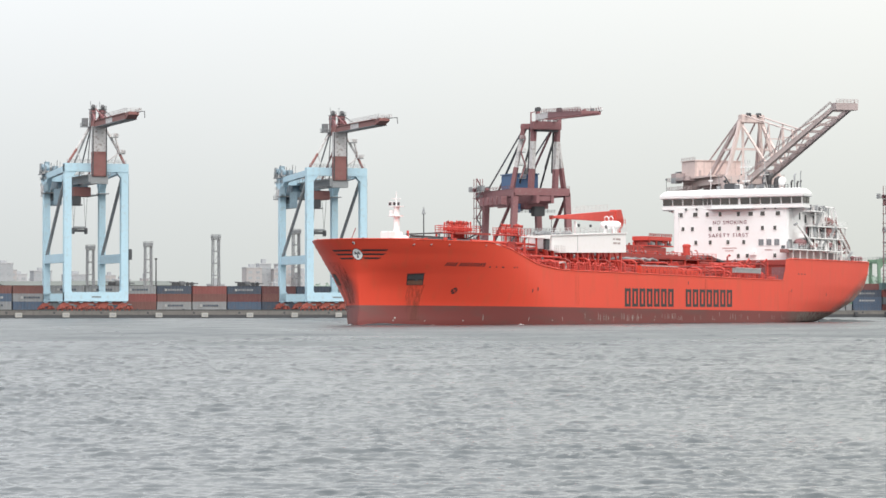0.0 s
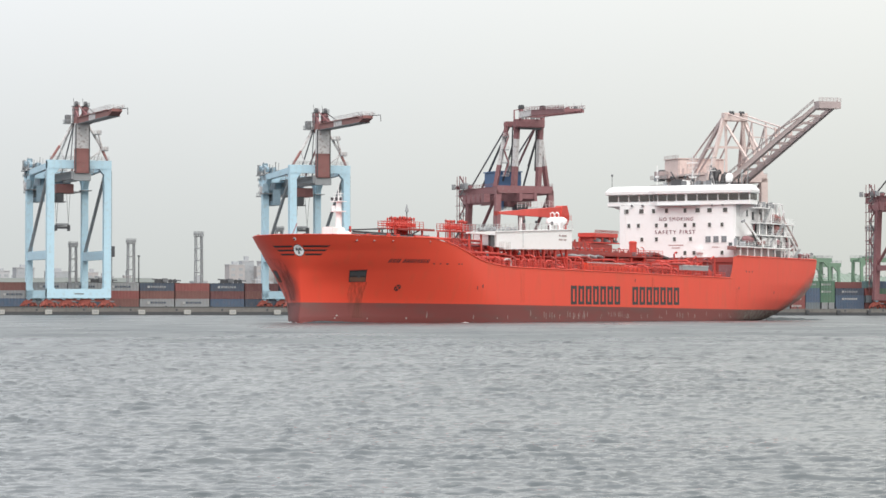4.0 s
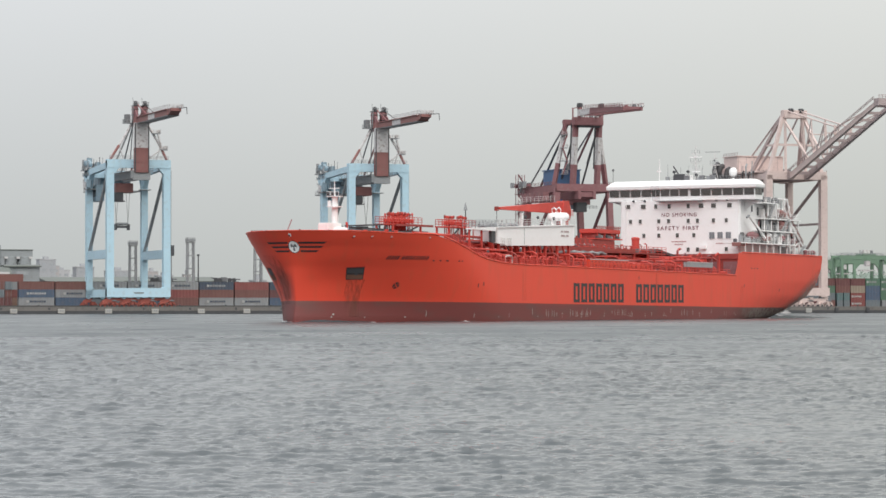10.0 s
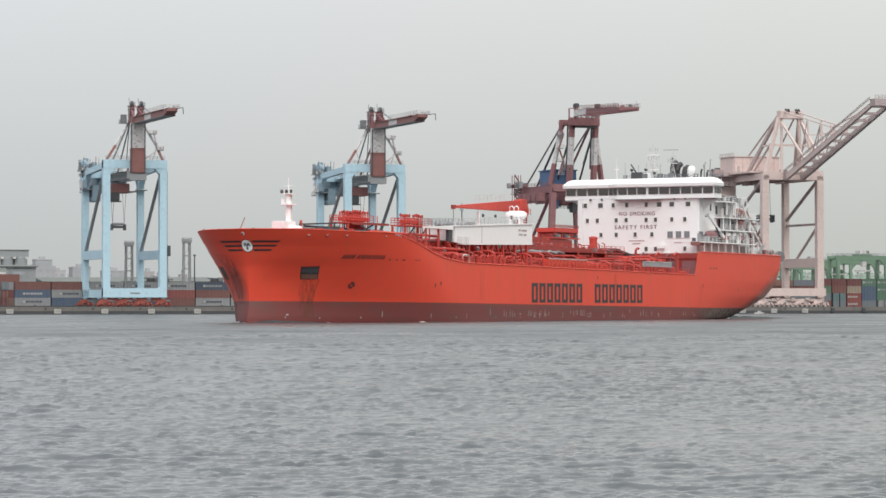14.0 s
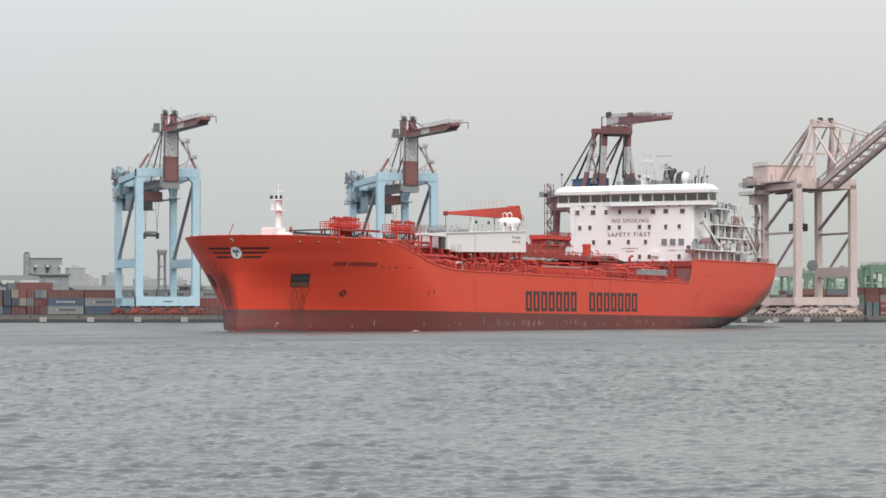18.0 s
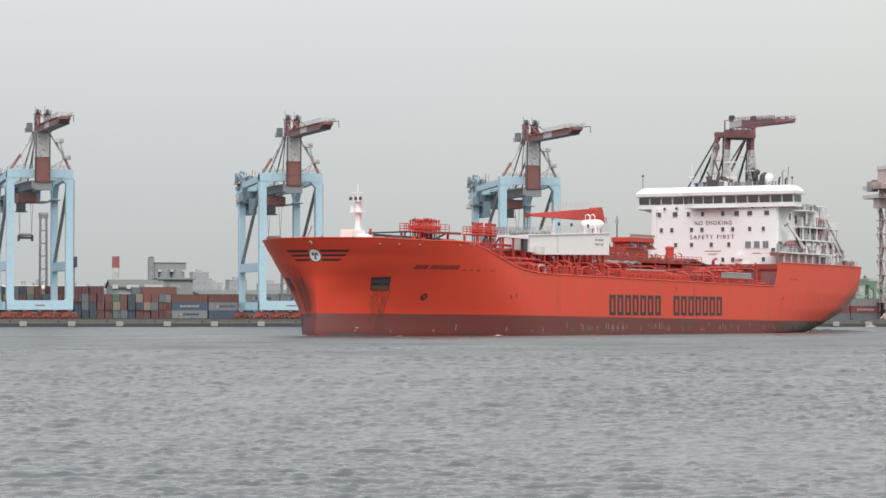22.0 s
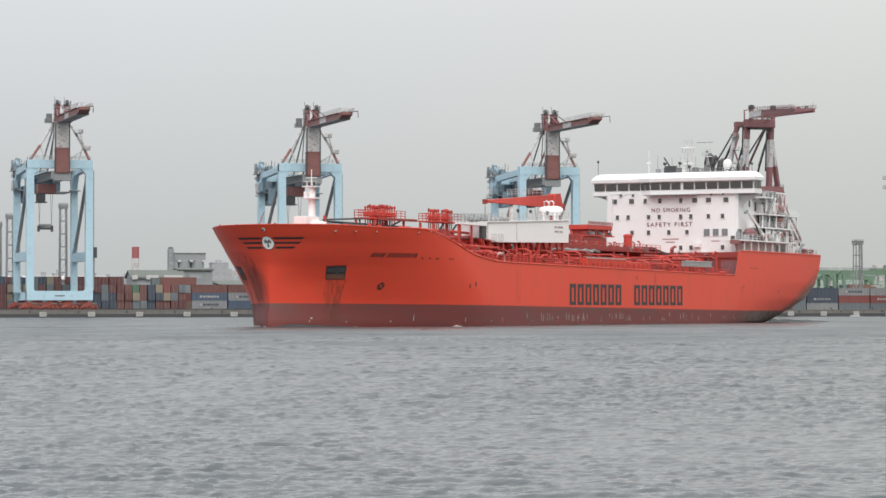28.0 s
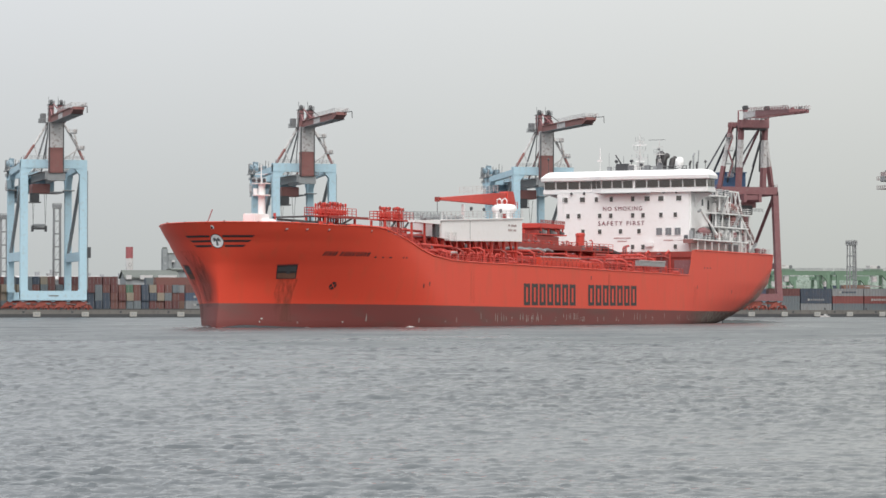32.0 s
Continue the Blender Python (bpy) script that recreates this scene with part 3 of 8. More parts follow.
    for x, z in ((8.9, 52.0), (6.5, 57.4)):
        part("stair_landing", box(x - 1.3, x + 1.2, 0.2, 2.6, z - 0.25, z), GREY, c)
        part("landing_rail", railing([(x - 1.3, 0.2, z), (x + 1.2, 0.2, z), (x + 1.2, 2.6, z)], 1.1, 0.8, 0.1), OFFWHITE, c)
        part("landing_box", box(x + 0.1, x + 0.9, 0.8, 1.6, z, z + 1.1, bevel=0.06), OFFWHITE, c)
    part("stair", beam((8.2, 0.8, 52.0), (6.9, 0.8, 57.2), 0.9, 0.4), OFFWHITE, c)
    part("stair", beam((3.2, 0.6, 48.5), (7.8, 0.8, 51.8), 0.9, 0.4), OFFWHITE, c)
    part("top_rail", railing([(-10, -1.2, 48.4), (10, -1.2, 48.4)], 1.2, 2.4, 0.1), GREY, c)
    # inner boom, upright
    inner = part("inner_boom", box(-1.95, 2.75, -3.6, -1.4, 44.0, 52.2, bevel=0.1), CRANERED, c, "faded red lower half of the raised boom")
    part("inner_boom_upper", box(-1.95, 2.75, -3.6, -1.4, 52.2, 60.6, bevel=0.1), OFFWHITE, c, "dirty white upper half of the raised boom")
    for sx in (-2.05, 2.5):
        part("boom_edge", box(sx, sx + 0.35, -3.72, -3.6, 44.2, 60.4), DARK, inner, "dark worn edge of the boom")
    for z in (44.5, 47.5, 51.6):
        part("boom_rib", box(-2.03, 2.83, -3.68, -1.4, z, z + 0.25), CRANERED, inner)
    part("boom_hinge", box(-2.4, 3.4, -3.0, 1.0, 41.6, 44.0), GREY, c)
    # outer boom, level over the water
    part("boom_knuckle", box(-1.6, 3.4, -4.6, 1.0, 60.3, 62.6, bevel=0.2), CRANERED, c)
    part("knuckle_cheek", prism([(-4.4, 60.6), (1.4, 60.6), (1.4, 65.2), (-0.8, 64.6), (-3.6, 62.6)], -1.2, -0.9, swap="yz"), OXIDE, c)
    part("knuckle_cheek", prism([(-4.4, 60.6), (1.4, 60.6), (1.4, 65.2), (-0.8, 64.6), (-3.6, 62.6)], 2.9, 3.2, swap="yz"), OXIDE, c)
    span = [(-4.5, 0), (-19.5, 1), (-28.0, 0), (-45.0, 0)]
    for i, ((y0, k), (y1, _)) in enumerate(zip(span, span[1:])):
        ob = part("outer_boom", prism([(y0, 60.4), (y0, 62.2), (y1, 62.2), (y1, 60.4)], -1.5, 2.3, swap="yz"), OFFWHITE if k else CRANERED, c, "dirty white band of the folded boom" if k else "rusty red length of the folded boom")
        part("boom_underside", prism([(y0, 60.2), (y0, 60.38), (y1, 60.38), (y1, 60.2)], -1.6, 2.4, swap="yz"), MIDGREY, ob)
        for sx in (-1, 1):
            part("boom_flange", beam((0.4 + sx * 2.1, y0, 62.3), (0.4 + sx * 2.1, y1, 62.3), 0.5, 0.22), CRANERED, ob)
    part("boom_nose", prism([(-45.0, 60.4), (-45.0, 62.3), (-49.0, 62.4), (-49.0, 61.5)], -1.4, 2.0, swap="yz"), CRANERED, c)
    part("boom_rail", railing([(-1.9, -20, 62.4), (-1.9, -49, 62.4)], 1.2, 3.0, 0.12), OFFWHITE, c)
    part("boom_rail", railing([(2.7, -28, 62.4), (2.7, -49, 62.4)], 1.2, 2.2, 0.12), OFFWHITE, c)
    part("boom_rail", railing([(-1.9, -49, 62.4), (2.7, -49, 62.4)], 1.2, 1.1, 0.12), OFFWHITE, c)
    for y in (-31, -38, -45):
        part("floodlight", box(1.6, 2.5, y - 0.4, y + 0.4, 62.4, 63.3), GREY, c)
    part("warning_arm", tube([(1.4, -49.0, 62.3), (1.4, -58.0, 62.0), (1.4, -58.4, 59.9)], 0.13, 6), DARK, c)
    # access: stair tower on a front leg
    part("ladder", beam((X + 1.5, 0.3, 6.0), (X + 1.5, 0.3, 45.0), 0.5, 0.25), GREY, c)
    lift = part("lift_cage", box(X + 1.3, X + 2.6, -0.6, 1.4, 16.5, 20.0), DARK, c)
    part("lift_rope", beam((X + 1.9, 0.4, 6), (X + 1.9, 0.4, 16.5), 0.12, 0.12), CABLE, lift)
    return c


first = blue_crane(at_quay(-9.75, 0, 2.8), "light blue quay crane with folded red-and-white boom")
for a in (74.1, 158.2):
    copy_thing(first, at_quay(a, 0, 2.8))


def red_crane(m):
    """Maroon quay crane with a folded boom and blue machinery house."""
    c = thing("quay_crane", m, "maroon quay crane with blue machinery house and folded boom", "crane")
    X, G = 11.5, 27.0
    for sx in (-1, 1):
        part("front_leg", beam((sx * X, 0, 2.9), (sx * X * 0.86, 0, 41.0), 2.0, 2.0), OXIDE, c)
        part("rear_leg", beam((sx * X, G, 2.9), (sx * X * 0.86, G, 41.0), 2.0, 2.0), OXIDE, c)
        part("side_beam", beam((sx * X * 0.95, 0, 15.0), (sx * X * 0.95, G, 15.0), 1.4, 2.0), OXIDE, c)
        part("top_side_beam", beam((sx * X * 0.86, -1, 41.0), (sx * X * 0.86, G + 9, 41.0), 1.6, 2.6), OXIDE, c)
        part("diagonal_brace", tube([(sx * X * 0.94, G, 16.0), (sx * X * 0.87, 1, 39.6)], 0.6), OXIDE, c)
        part("handrail", railing([(sx * X * 0.95, 0, 42.3), (sx * X * 0.95, G + 9, 42.3)], 1.1, 3.0, 0.1), OXIDE, c)
    for y in (0, G):
        part("top_beam", box(-X * 0.9, X * 0.9, y - 1.1, y + 1.1, 40.0, 42.6), OXIDE, c)
        part("sill_beam", box(-X - 1, X + 1, y - 1.1, y + 1.1, 2.7, 5.2), OXIDE, c)
        bogies(c, -X - 3, X + 3, y, BOGIE)
    for sx in (-1, 1):
        part("girder", beam((sx * 2.8, -4, 38.6), (sx * 2.8, G + 20, 38.6), 1.0, 2.8), OXIDE, c)
    for y in (-3, 7, 17, G + 18):
        part("girder_tie", beam((-3, y, 38.8), (3, y, 38.8), 0.8, 1.6), OXIDE, c)
    part("machinery_house", box(-5.0, 4.0, 12, 25, 42.2, 48.0, bevel=0.2), MACHINE, c, "dark blue machinery house")
    part("machinery_roof", box(-5.3, 4.3, 11.7, 25.3, 48.0, 48.4), MACHINE, c)
    part("trolley", box(-4.5, 4.5, 4, 12, 35.5, 37.3), OXIDE, c)
    part("operator_cab", box(-2, 2, 1.0, 4.4, 32.8, 36.2, bevel=0.2), DARK, c)
    for i in range(5):
        part("side_cabinet", box(-X - 2.4, -X - 0.2, 3 + i * 4.4, 6.2 + i * 4.4, 36.8, 39.8), OXIDE, c)
    tower = part("stair_tower", box(-X - 1.6, -X + 1.0, G + 2.0, G + 4.6, 24.0, 24.2), OXIDE, c, "maroon lattice stair tower")
    for sx in (-1.5, 0.9):
        for sy in (2.1, 4.5):
            part("tower_post", beam((-X + sx, G + sy, 6.0), (-X + sx, G + sy, 47.0), 0.22, 0.22), OXIDE, tower)
    for i in range(11):
        z = 7.5 + i * 3.6
        part("tower_landing", box(-X - 1.9, -X + 1.2, G + 1.9, G + 4.8, z, z + 0.16), OXIDE, tower)
        part("tower_flight", beam((-X - 1.4 if i % 2 else -X + 0.8, G + 2.2, z), (-X + 0.8 if i % 2 else -X - 1.4, G + 2.2, z + 3.6), 0.7, 0.3), OXIDE if i % 3 else MIDGREY, tower)
        part("tower_rail", railing([(-X - 1.8, G + 1.9, z + 0.16), (-X + 1.1, G + 1.9, z + 0.16)], 1.0, 1.0, 0.1), GREY, tower)
    for i in range(9):
        part("walk_box", box(-X - 1.8 + (i % 2), -X - 0.6 + (i % 2), G - 8 + i * 2.0, G - 6.8 + i * 2.0, 42.4, 43.3 + 0.5 * (i % 3), bevel=0.06), (OXIDE, MIDGREY, GREY)[i % 3], c)
    for i in range(6):
        part("hung_gear", box(-6.5 + i * 2.2, -5.2 + i * 2.2, 6.0 + (i % 2) * 3, 8.5 + (i % 2) * 3, 34.2 + (i % 3) * 0.8, 37.4, bevel=0.08), (MACHINE, MIDGREY, BLUEGREY)[i % 3], c)
    part("under_rail", railing([(-7.0, 4.0, 34.0), (7.0, 4.0, 34.0)], 1.1, 1.4, 0.12), GREY, c)
    for sx in (-1, 1):
        low, high = Vector((0.75 + sx * 4.6, 0.0, 41.6)), Vector((1.3 + sx * 4.5, -1.6, 66.0))
        a, b = low.lerp(high, 0.32), low.lerp(high, 0.715)
        part("frame_leg", beam(low, a, 1.7, 1.6), OXIDE, c)
        part("frame_leg", beam(a, b, 1.6, 1.5), OFFWHITE, c)
        part("frame_leg", beam(b, high, 1.6, 1.5), OXIDE, c)
        low, high = Vector((1.4 + sx * 9.9, 6.0, 42.4)), Vector((0.9 + sx * 6.0, 3.0, 65.0))
        a, b = low.lerp(high, 0.34), low.lerp(high, 0.78)
        part("rear_frame_leg", beam(low, a, 1.5, 1.4), OXIDE, c)
        part("rear_frame_leg", beam(a, b, 1.4, 1.3), OFFWHITE, c)
        part("rear_frame_leg", beam(b, high, 1.4, 1.3), OXIDE, c)
        part("back_stay", tube([(1.0 + sx * 5.0, G + 16, 42), (0.9 + sx * 5.4, 4.0, 64.4)], 0.3), MIDGREY, c)
        part("back_stay", tube([(1.0 + sx * 5.0, G + 4, 42), (0.9 + sx * 5.0, 3.6, 63.8)], 0.42), DARK if sx < 0 else OXIDE, c)
        part("strut", tube([(1.2 + sx * 4.2, 14.0, 42.5), (1.2 + sx * 4.2, -0.6, 62.4)], 0.36), DARK, c)
        part("strut", tube([(1.0 + sx * 3.0, 6.0, 50.0), (1.2 + sx * 4.0, -0.6, 62.0)], 0.22), MIDGREY, c)
        part("leg_ladder", beam((1.3 + sx * 4.5 - 1.4, 0.6, 48.0), (1.3 + sx * 4.5 - 1.4, -0.8, 64.0), 0.5, 0.2), DARK, c)
    part("apex_beam", box(-4.6, 6.3, -4.0, -0.8, 63.0, 65.9, bevel=0.2), OXIDE, c)
    part("apex_soffit", box(-3.0, 5.2, -3.4, -1.4, 62.4, 63.0), DARK, c)
    part("rear_apex", box(-6.0, 7.6, 2.4, 4.4, 63.4, 65.4, bevel=0.2), OXIDE, c)
    for i in range(4):
        part("apex_box", box(-2.6 + i * 2.0, -1.5 + i * 2.0, -3.8, -2.2, 65.9, 66.7 + 0.4 * (i % 2), bevel=0.08), (GREY, OFFWHITE)[i % 2], c)
    part("inspection_stand", box(-2.4, 1.4, 8.0, 10.0, 48.0, 50.2, bevel=0.1), GREY, c)
    part("stand_rail", railing([(-2.4, 8, 50.2), (1.4, 8, 50.2)], 1.1, 1.2, 0.12), GREY, c)
    for x in (-2.2, 5.9):
        sheave = part("sheave_house", box(x - 0.5, x + 0.5, -3.6, -1.6, 65.9, 69.4), OXIDE, c)
        part("sheave_cap", box(x - 0.75, x + 0.75, -3.9, -1.3, 69.4, 70.9, bevel=0.25), DARK, sheave)
    part("end_post", beam((-4.6, -2.0, 62.0), (-4.6, -2.0, 69.2), 0.4, 0.4), OXIDE, c)
    part("end_post", beam((-4.6, -2.0, 69.0), (-2.6, -2.0, 69.4), 0.3, 0.3), OXIDE, c)
    for sx in (-1, 1):
        part("boom_truss", beam((sx * 3.2, -4, 67.35), (sx * 3.2, -15, 67.35), 1.0, 2.1), OFFWHITE, c)
        part("boom_truss", beam((sx * 3.2, -15, 67.35), (sx * 3.2, -44, 66.3), 1.0, 2.1, w2=0.8, h2=1.2), OXIDE, c)
        part("boom_patch", beam((sx * 3.2 + 0.04, -24, 66.95), (sx * 3.2 + 0.04, -29, 66.8), 0.98, 1.2), OFFWHITE, c)
        part("boom_rail", railing([(sx * 4.0, -10, 68.4), (sx * 4.0, -44, 66.9)], 1.2, 2.2, 0.13), OXIDE, c)
    for i in range(9):
        y = -8 - i * 4.4
        part("boom_tie", beam((-3.4, y, 66.6), (3.4, y, 66.6), 0.6, 0.8), OXIDE, c)
        part("boom_fitting", box(1.0 + (i % 3), 2.0 + (i % 3), y - 1.2, y + 0.2, 67.6 - i * 0.08, 68.6 - i * 0.08, bevel=0.08), (OXIDE, MIDGREY, OFFWHITE)[i % 3], c)
    for i in range(5):
        part("light_post", beam((3.6, -16 - i * 6.5, 67.0), (3.6, -16 - i * 6.5, 70.4 - 0.3 * i), 0.16, 0.16), OFFWHITE, c)
    for i in range(4):
        z = 46 + i * 4.6
        part("stair_landing", box(-7.4, -5.2, 1.2, 3.2, z, z + 0.25), GREY, c)
        part("landing_rail", railing([(-7.4, 1.2, z + 0.25), (-5.2, 1.2, z + 0.25)], 1.1, 2.2, 0.1), OFFWHITE, c)
        part("stair", beam((-7.0 + (i % 2) * 1.6, 1.4, z + 0.2), (-5.4 - (i % 2) * 1.6, 1.4, z + 4.6), 0.7, 0.35), OXIDE, c)
    return c


red = red_crane(at_quay(234.2, 0, 2.8))
copy_thing(red, at_quay(402.0, 0, 2.8))


def beige_crane(m):
    """Beige-pink quay crane with its boom part raised over the water."""
    c = thing("quay_crane", m, "faded beige-pink quay crane with half-raised boom", "crane")
    X, G = 11.0, 27.0
    for sx in (-1, 1):
        part("front_leg", beam((sx * X, 0, 2.9), (sx * X, 0, 47.0), 2.6, 2.2), BEIGE, c)
        part("rear_leg", beam((sx * X, G, 2.9), (sx * X, G, 46.0), 2.2, 2.2), BEIGE, c)
        part("side_beam", beam((sx * X, 0, 15.5), (sx * X, G, 15.5), 1.8, 3.4), BEIGE, c)
        part("side_strut", beam((sx * X, 0, 29.5), (sx * X, G, 29.5), 0.8, 0.8), BEIGEDARK, c)
        part("diagonal_brace", tube([(sx * X, G, 31.0), (sx * X, 1, 45.6)], 0.6), BEIGEDARK, c)
        part("diagonal_brace", tube([(sx * X, G - 9, 17.0), (sx * X, 1, 29.0)], 0.5), BEIGEDARK, c)
        part("top_side_beam", beam((sx * X, -1, 46.5), (sx * X, G + 7, 46.5), 1.6, 2.2), BEIGE, c)
        part("handrail", railing([(sx * (X + 1), -1, 47.6), (sx * (X + 1), G + 7, 47.6)], 1.2, 3.0, 0.1), BEIGEDARK, c)
    for y in (0, G):
        part("top_beam", box(-X - 1, X + 1, y - 1.1, y + 1.1, 45.4, 48.4), BEIGE, c)
        part("sill_beam", box(-X - 2, X + 2, y - 1.2, y + 1.2, 3.4, 6.2), BEIGE, c)
        bogies(c, -X - 4, X + 4, y, BEIGE)
    for i in range(8):
        z0 = 6 + i * 5
        part("stair_flight", beam((-X - 2.2, G + 0.5 + (i % 2) * 2.6, z0), (-X - 2.2, G + 3.1 - (i % 2) * 2.6, z0 + 5), 0.9, 0.5), BEIGEDARK, c)
        part("stair_flight", beam((-X - 2.2, G + 3.1 - (i % 2) * 2.6, z0), (-X - 3.4, G + 0.5 + (i % 2) * 2.6, z0 + 2.5), 0.35, 0.4), BEIGEDARK, c)
        part("stair_landing", box(-X - 3.6, -X - 0.8, G - 0.6, G + 3.8, z0 - 0.15, z0 + 0.1), BEIGEDARK, c)
        part("stair_post", beam((-X - 3.4 if i % 2 else -X - 1.6, G + 3.4, z0), (-X - 1.6 if i % 2 else -X - 3.4, G + 3.4, z0 + 5), 0.22, 0.22), BEIGE, c)
    part("stair_post", beam((-X - 3.0, G + 2, 2.9), (-X - 3.0, G + 2, 46), 0.3, 0.3), BEIGEDARK, c)
    for sx in (-1, 1):
        part("girder", beam((sx * 3.4, -3, 46.8), (sx * 3.4, G + 20, 46.8), 1.1, 3.0), BEIGEDARK, c)
    part("machinery_house", box(-12.6, 6.2, 22, 33.8, 48.7, 54.7, bevel=0.25), BEIGE, c, "beige machinery house")
    part("machinery_roof", box(-12.9, 6.5, 21.7, 34.1, 54.7, 55.0), BEIGE, c)
    for i in range(6):
        part("house_seam", box(-12.3 + i * 3.2, -12.15 + i * 3.2, 21.95, 22.0, 48.9, 54.6), BEIGEDARK, c)
    part("house_door", box(-11.2, -10.2, 21.9, 22.0, 48.9, 51.2), BEIGEDARK, c)
    part("machinery_floor", box(-13.8, 9.5, 6, G + 9, 48.1, 48.7), BEIGE, c)
    for i in range(6):
        part("rear_cabinet", box(-8 + i * 2.8, -5.8 + i * 2.8, G + 9, G + 15, 47.5 - (i % 2) * 2.5, 50.5), BEIGEDARK, c)
    for i, (x, y, z, w, h) in enumerate(((-X - 3.0, G + 6, 47.8, 2.2, 2.6), (-X - 5.4, G + 3, 46.6, 1.6, 2.0), (-X - 1.0, G + 9, 47.8, 1.4, 3.4), (-7, G + 10, 50.4, 1.2, 2.6), (-X - 4.2, G - 3, 47.4, 1.0, 1.6), (-X + 1.5, G + 2, 48.4, 1.3, 2.4), (X - 2, G - 2, 48.4, 1.2, 2.0))):
        part("winch_gear", box(x - w, x + w, y - w, y + w, z, z + h, bevel=0.1), (BEIGEDARK, GREY, MIDGREY, BEIGE)[i % 4], c)
    for z in (44.2, 47.6):
        part("service_walk", box(-X - 6.4, -X - 0.8, G - 6, G + 9, z - 0.2, z), BEIGEDARK, c)
        part("service_rail", railing([(-X - 6.3, G + 9, z), (-X - 6.3, G - 6, z), (-X - 0.9, G - 6, z)], 1.1, 1.6, 0.12), BEIGEDARK, c)
    part("cable_reel", lathe([(0.5, -0.5), (2.0, -0.4), (2.0, 0.4), (0.5, 0.5)], 18, (-5.6, -1.0, 17.6), "Y"), MIDGREY, c, "large dark cable reel")
    part("reel_arm", beam((-10, -0.4, 15.8), (-5.6, -0.6, 17.6), 0.3, 0.3), BEIGEDARK, c)
    part("hung_cabin", box(-X - 5.0, -X - 1.4, G - 2, G + 3, 40.5, 43.8), BEIGE, c)
    part("operator_cab", box(-3.4, -0.2, 20.5, 24.0, 41.6, 44.6, bevel=0.2), MIDGREY, c, "grey glazed operator cab")
    sp = part("spreader", box(-3.0, 3.0, 20.6, 22.6, 31.4, 32.0), DARK, c, "dark container spreader")
    part("spreader_top", box(-2.4, 2.4, 20.8, 22.4, 33.0, 33.5), DARK, sp)
    part("spreader_tie", beam((-2.6, 21.6, 31.9), (1.6, 21.6, 33.2), 0.3, 0.3), DARK, sp)
    part("spreader_tie", beam((2.6, 21.6, 31.9), (-1.6, 21.6, 33.2), 0.3, 0.3), DARK, sp)
    for x in (-3.2, 2.6):
        part("spreader_end", prism([(x, 30.6), (x + 0.6, 30.8), (x + 0.6, 33.4), (x, 33.4)], 20.2, 23.0), DARK, sp)
    for x in (-2.2, 2.2):
        part("hoist_rope", beam((x, 21.6, 33.4), (x * 0.8, 21.6, 45.5), 0.1, 0.1), CABLE, c)
    top = 70.6
    foot_pt, tip_pt = Vector((0, -3.0, 46.6)), Vector((0, -67.0, 68.6))
    part("apex_beam", box(-4.4, 5.0, 0.4, 3.4, top - 3.0, top, bevel=0.2), BEIGE, c)
    for sx in (-1, 1):
        for k in (-0.5, 0.5):
            part("sheave", lathe([(0.2, -0.3), (0.85, -0.25), (0.85, 0.25), (0.2, 0.3)], 14, (0.5 + sx * 2.05 + k, 0.6, top - 0.2), "X"), DARK, c, "dark rope sheave")
        part("frame_leg", beam((sx * (X - 0.5), 0, 48.2), (sx * 4.4, 1.6, top - 2.5), 1.2, 1.2), BEIGE, c)
        part("frame_leg", beam((sx * 4.0, 0, 48.2), (sx * 3.4, 1.6, top - 2.5), 0.9, 0.9), BEIGE, c)
        part("rear_frame_leg", beam((sx * (X - 1.5), G - 10, 48.2), (sx * 4.2, 2.6, top - 2.2), 1.1, 1.1), BEIGEDARK, c)
        part("back_stay", tube([(sx * 6.5, G + 6, 49), (sx * 3.4, 3.0, top - 0.8)], 0.32), BEIGEDARK, c)
        part("frame_tie", beam((sx * 7.6, 0.8, 58.0), (sx * 7.0, 9.0, 58.0), 0.6, 0.6), BEIGE, c)
    for k in (0.26, 0.40, 0.52):
        lowp = foot_pt.lerp(tip_pt, k)
        topp = Vector((0, 1.0, top - 0.4)).lerp(foot_pt.lerp(tip_pt, 0.52) + Vector((0, 0, 4.2)), k / 0.52)
        for sx in (-1, 1):
            off = Vector((sx * 2.8, 0, 0))
            part("boom_post", beam(lowp + off, topp + off, 0.4, 0.4), BEIGE, c)
            part("boom_diagonal", beam(foot_pt.lerp(tip_pt, max(0.05, k - 0.13)) + off, topp + off, 0.28, 0.28), BEIGEDARK, c)
        part("post_tie", beam(lowp.lerp(topp, 0.6) - Vector((2.8, 0, 0)), lowp.lerp(topp, 0.6) + Vector((2.8, 0, 0)), 0.35, 0.35), BEIGE, c)
    for sx in (-1, 1):
        part("frame_strut", beam((sx * 8.2, 14, 49.2), (sx * 6.4, 1.2, 60.5), 0.55, 0.55), BEIGEDARK, c)
        part("frame_strut", beam((sx * 6.0, 8, 49.2), (sx * 4.4, 2.0, 66.0), 0.5, 0.5), BEIGE, c)
    part("roof_rail", railing([(-12.6, 22, 55.0), (-12.6, 33.8, 55.0)], 1.1, 2.4, 0.1), BEIGEDARK, c)
    part("frame_cross", beam((-7.8, 0.8, 58.0), (7.8, 0.8, 58.0), 0.7, 0.8), BEIGE, c)
    foot, tip = Vector((0, -3.0, 46.6)), Vector((0, -67.0, 68.6))
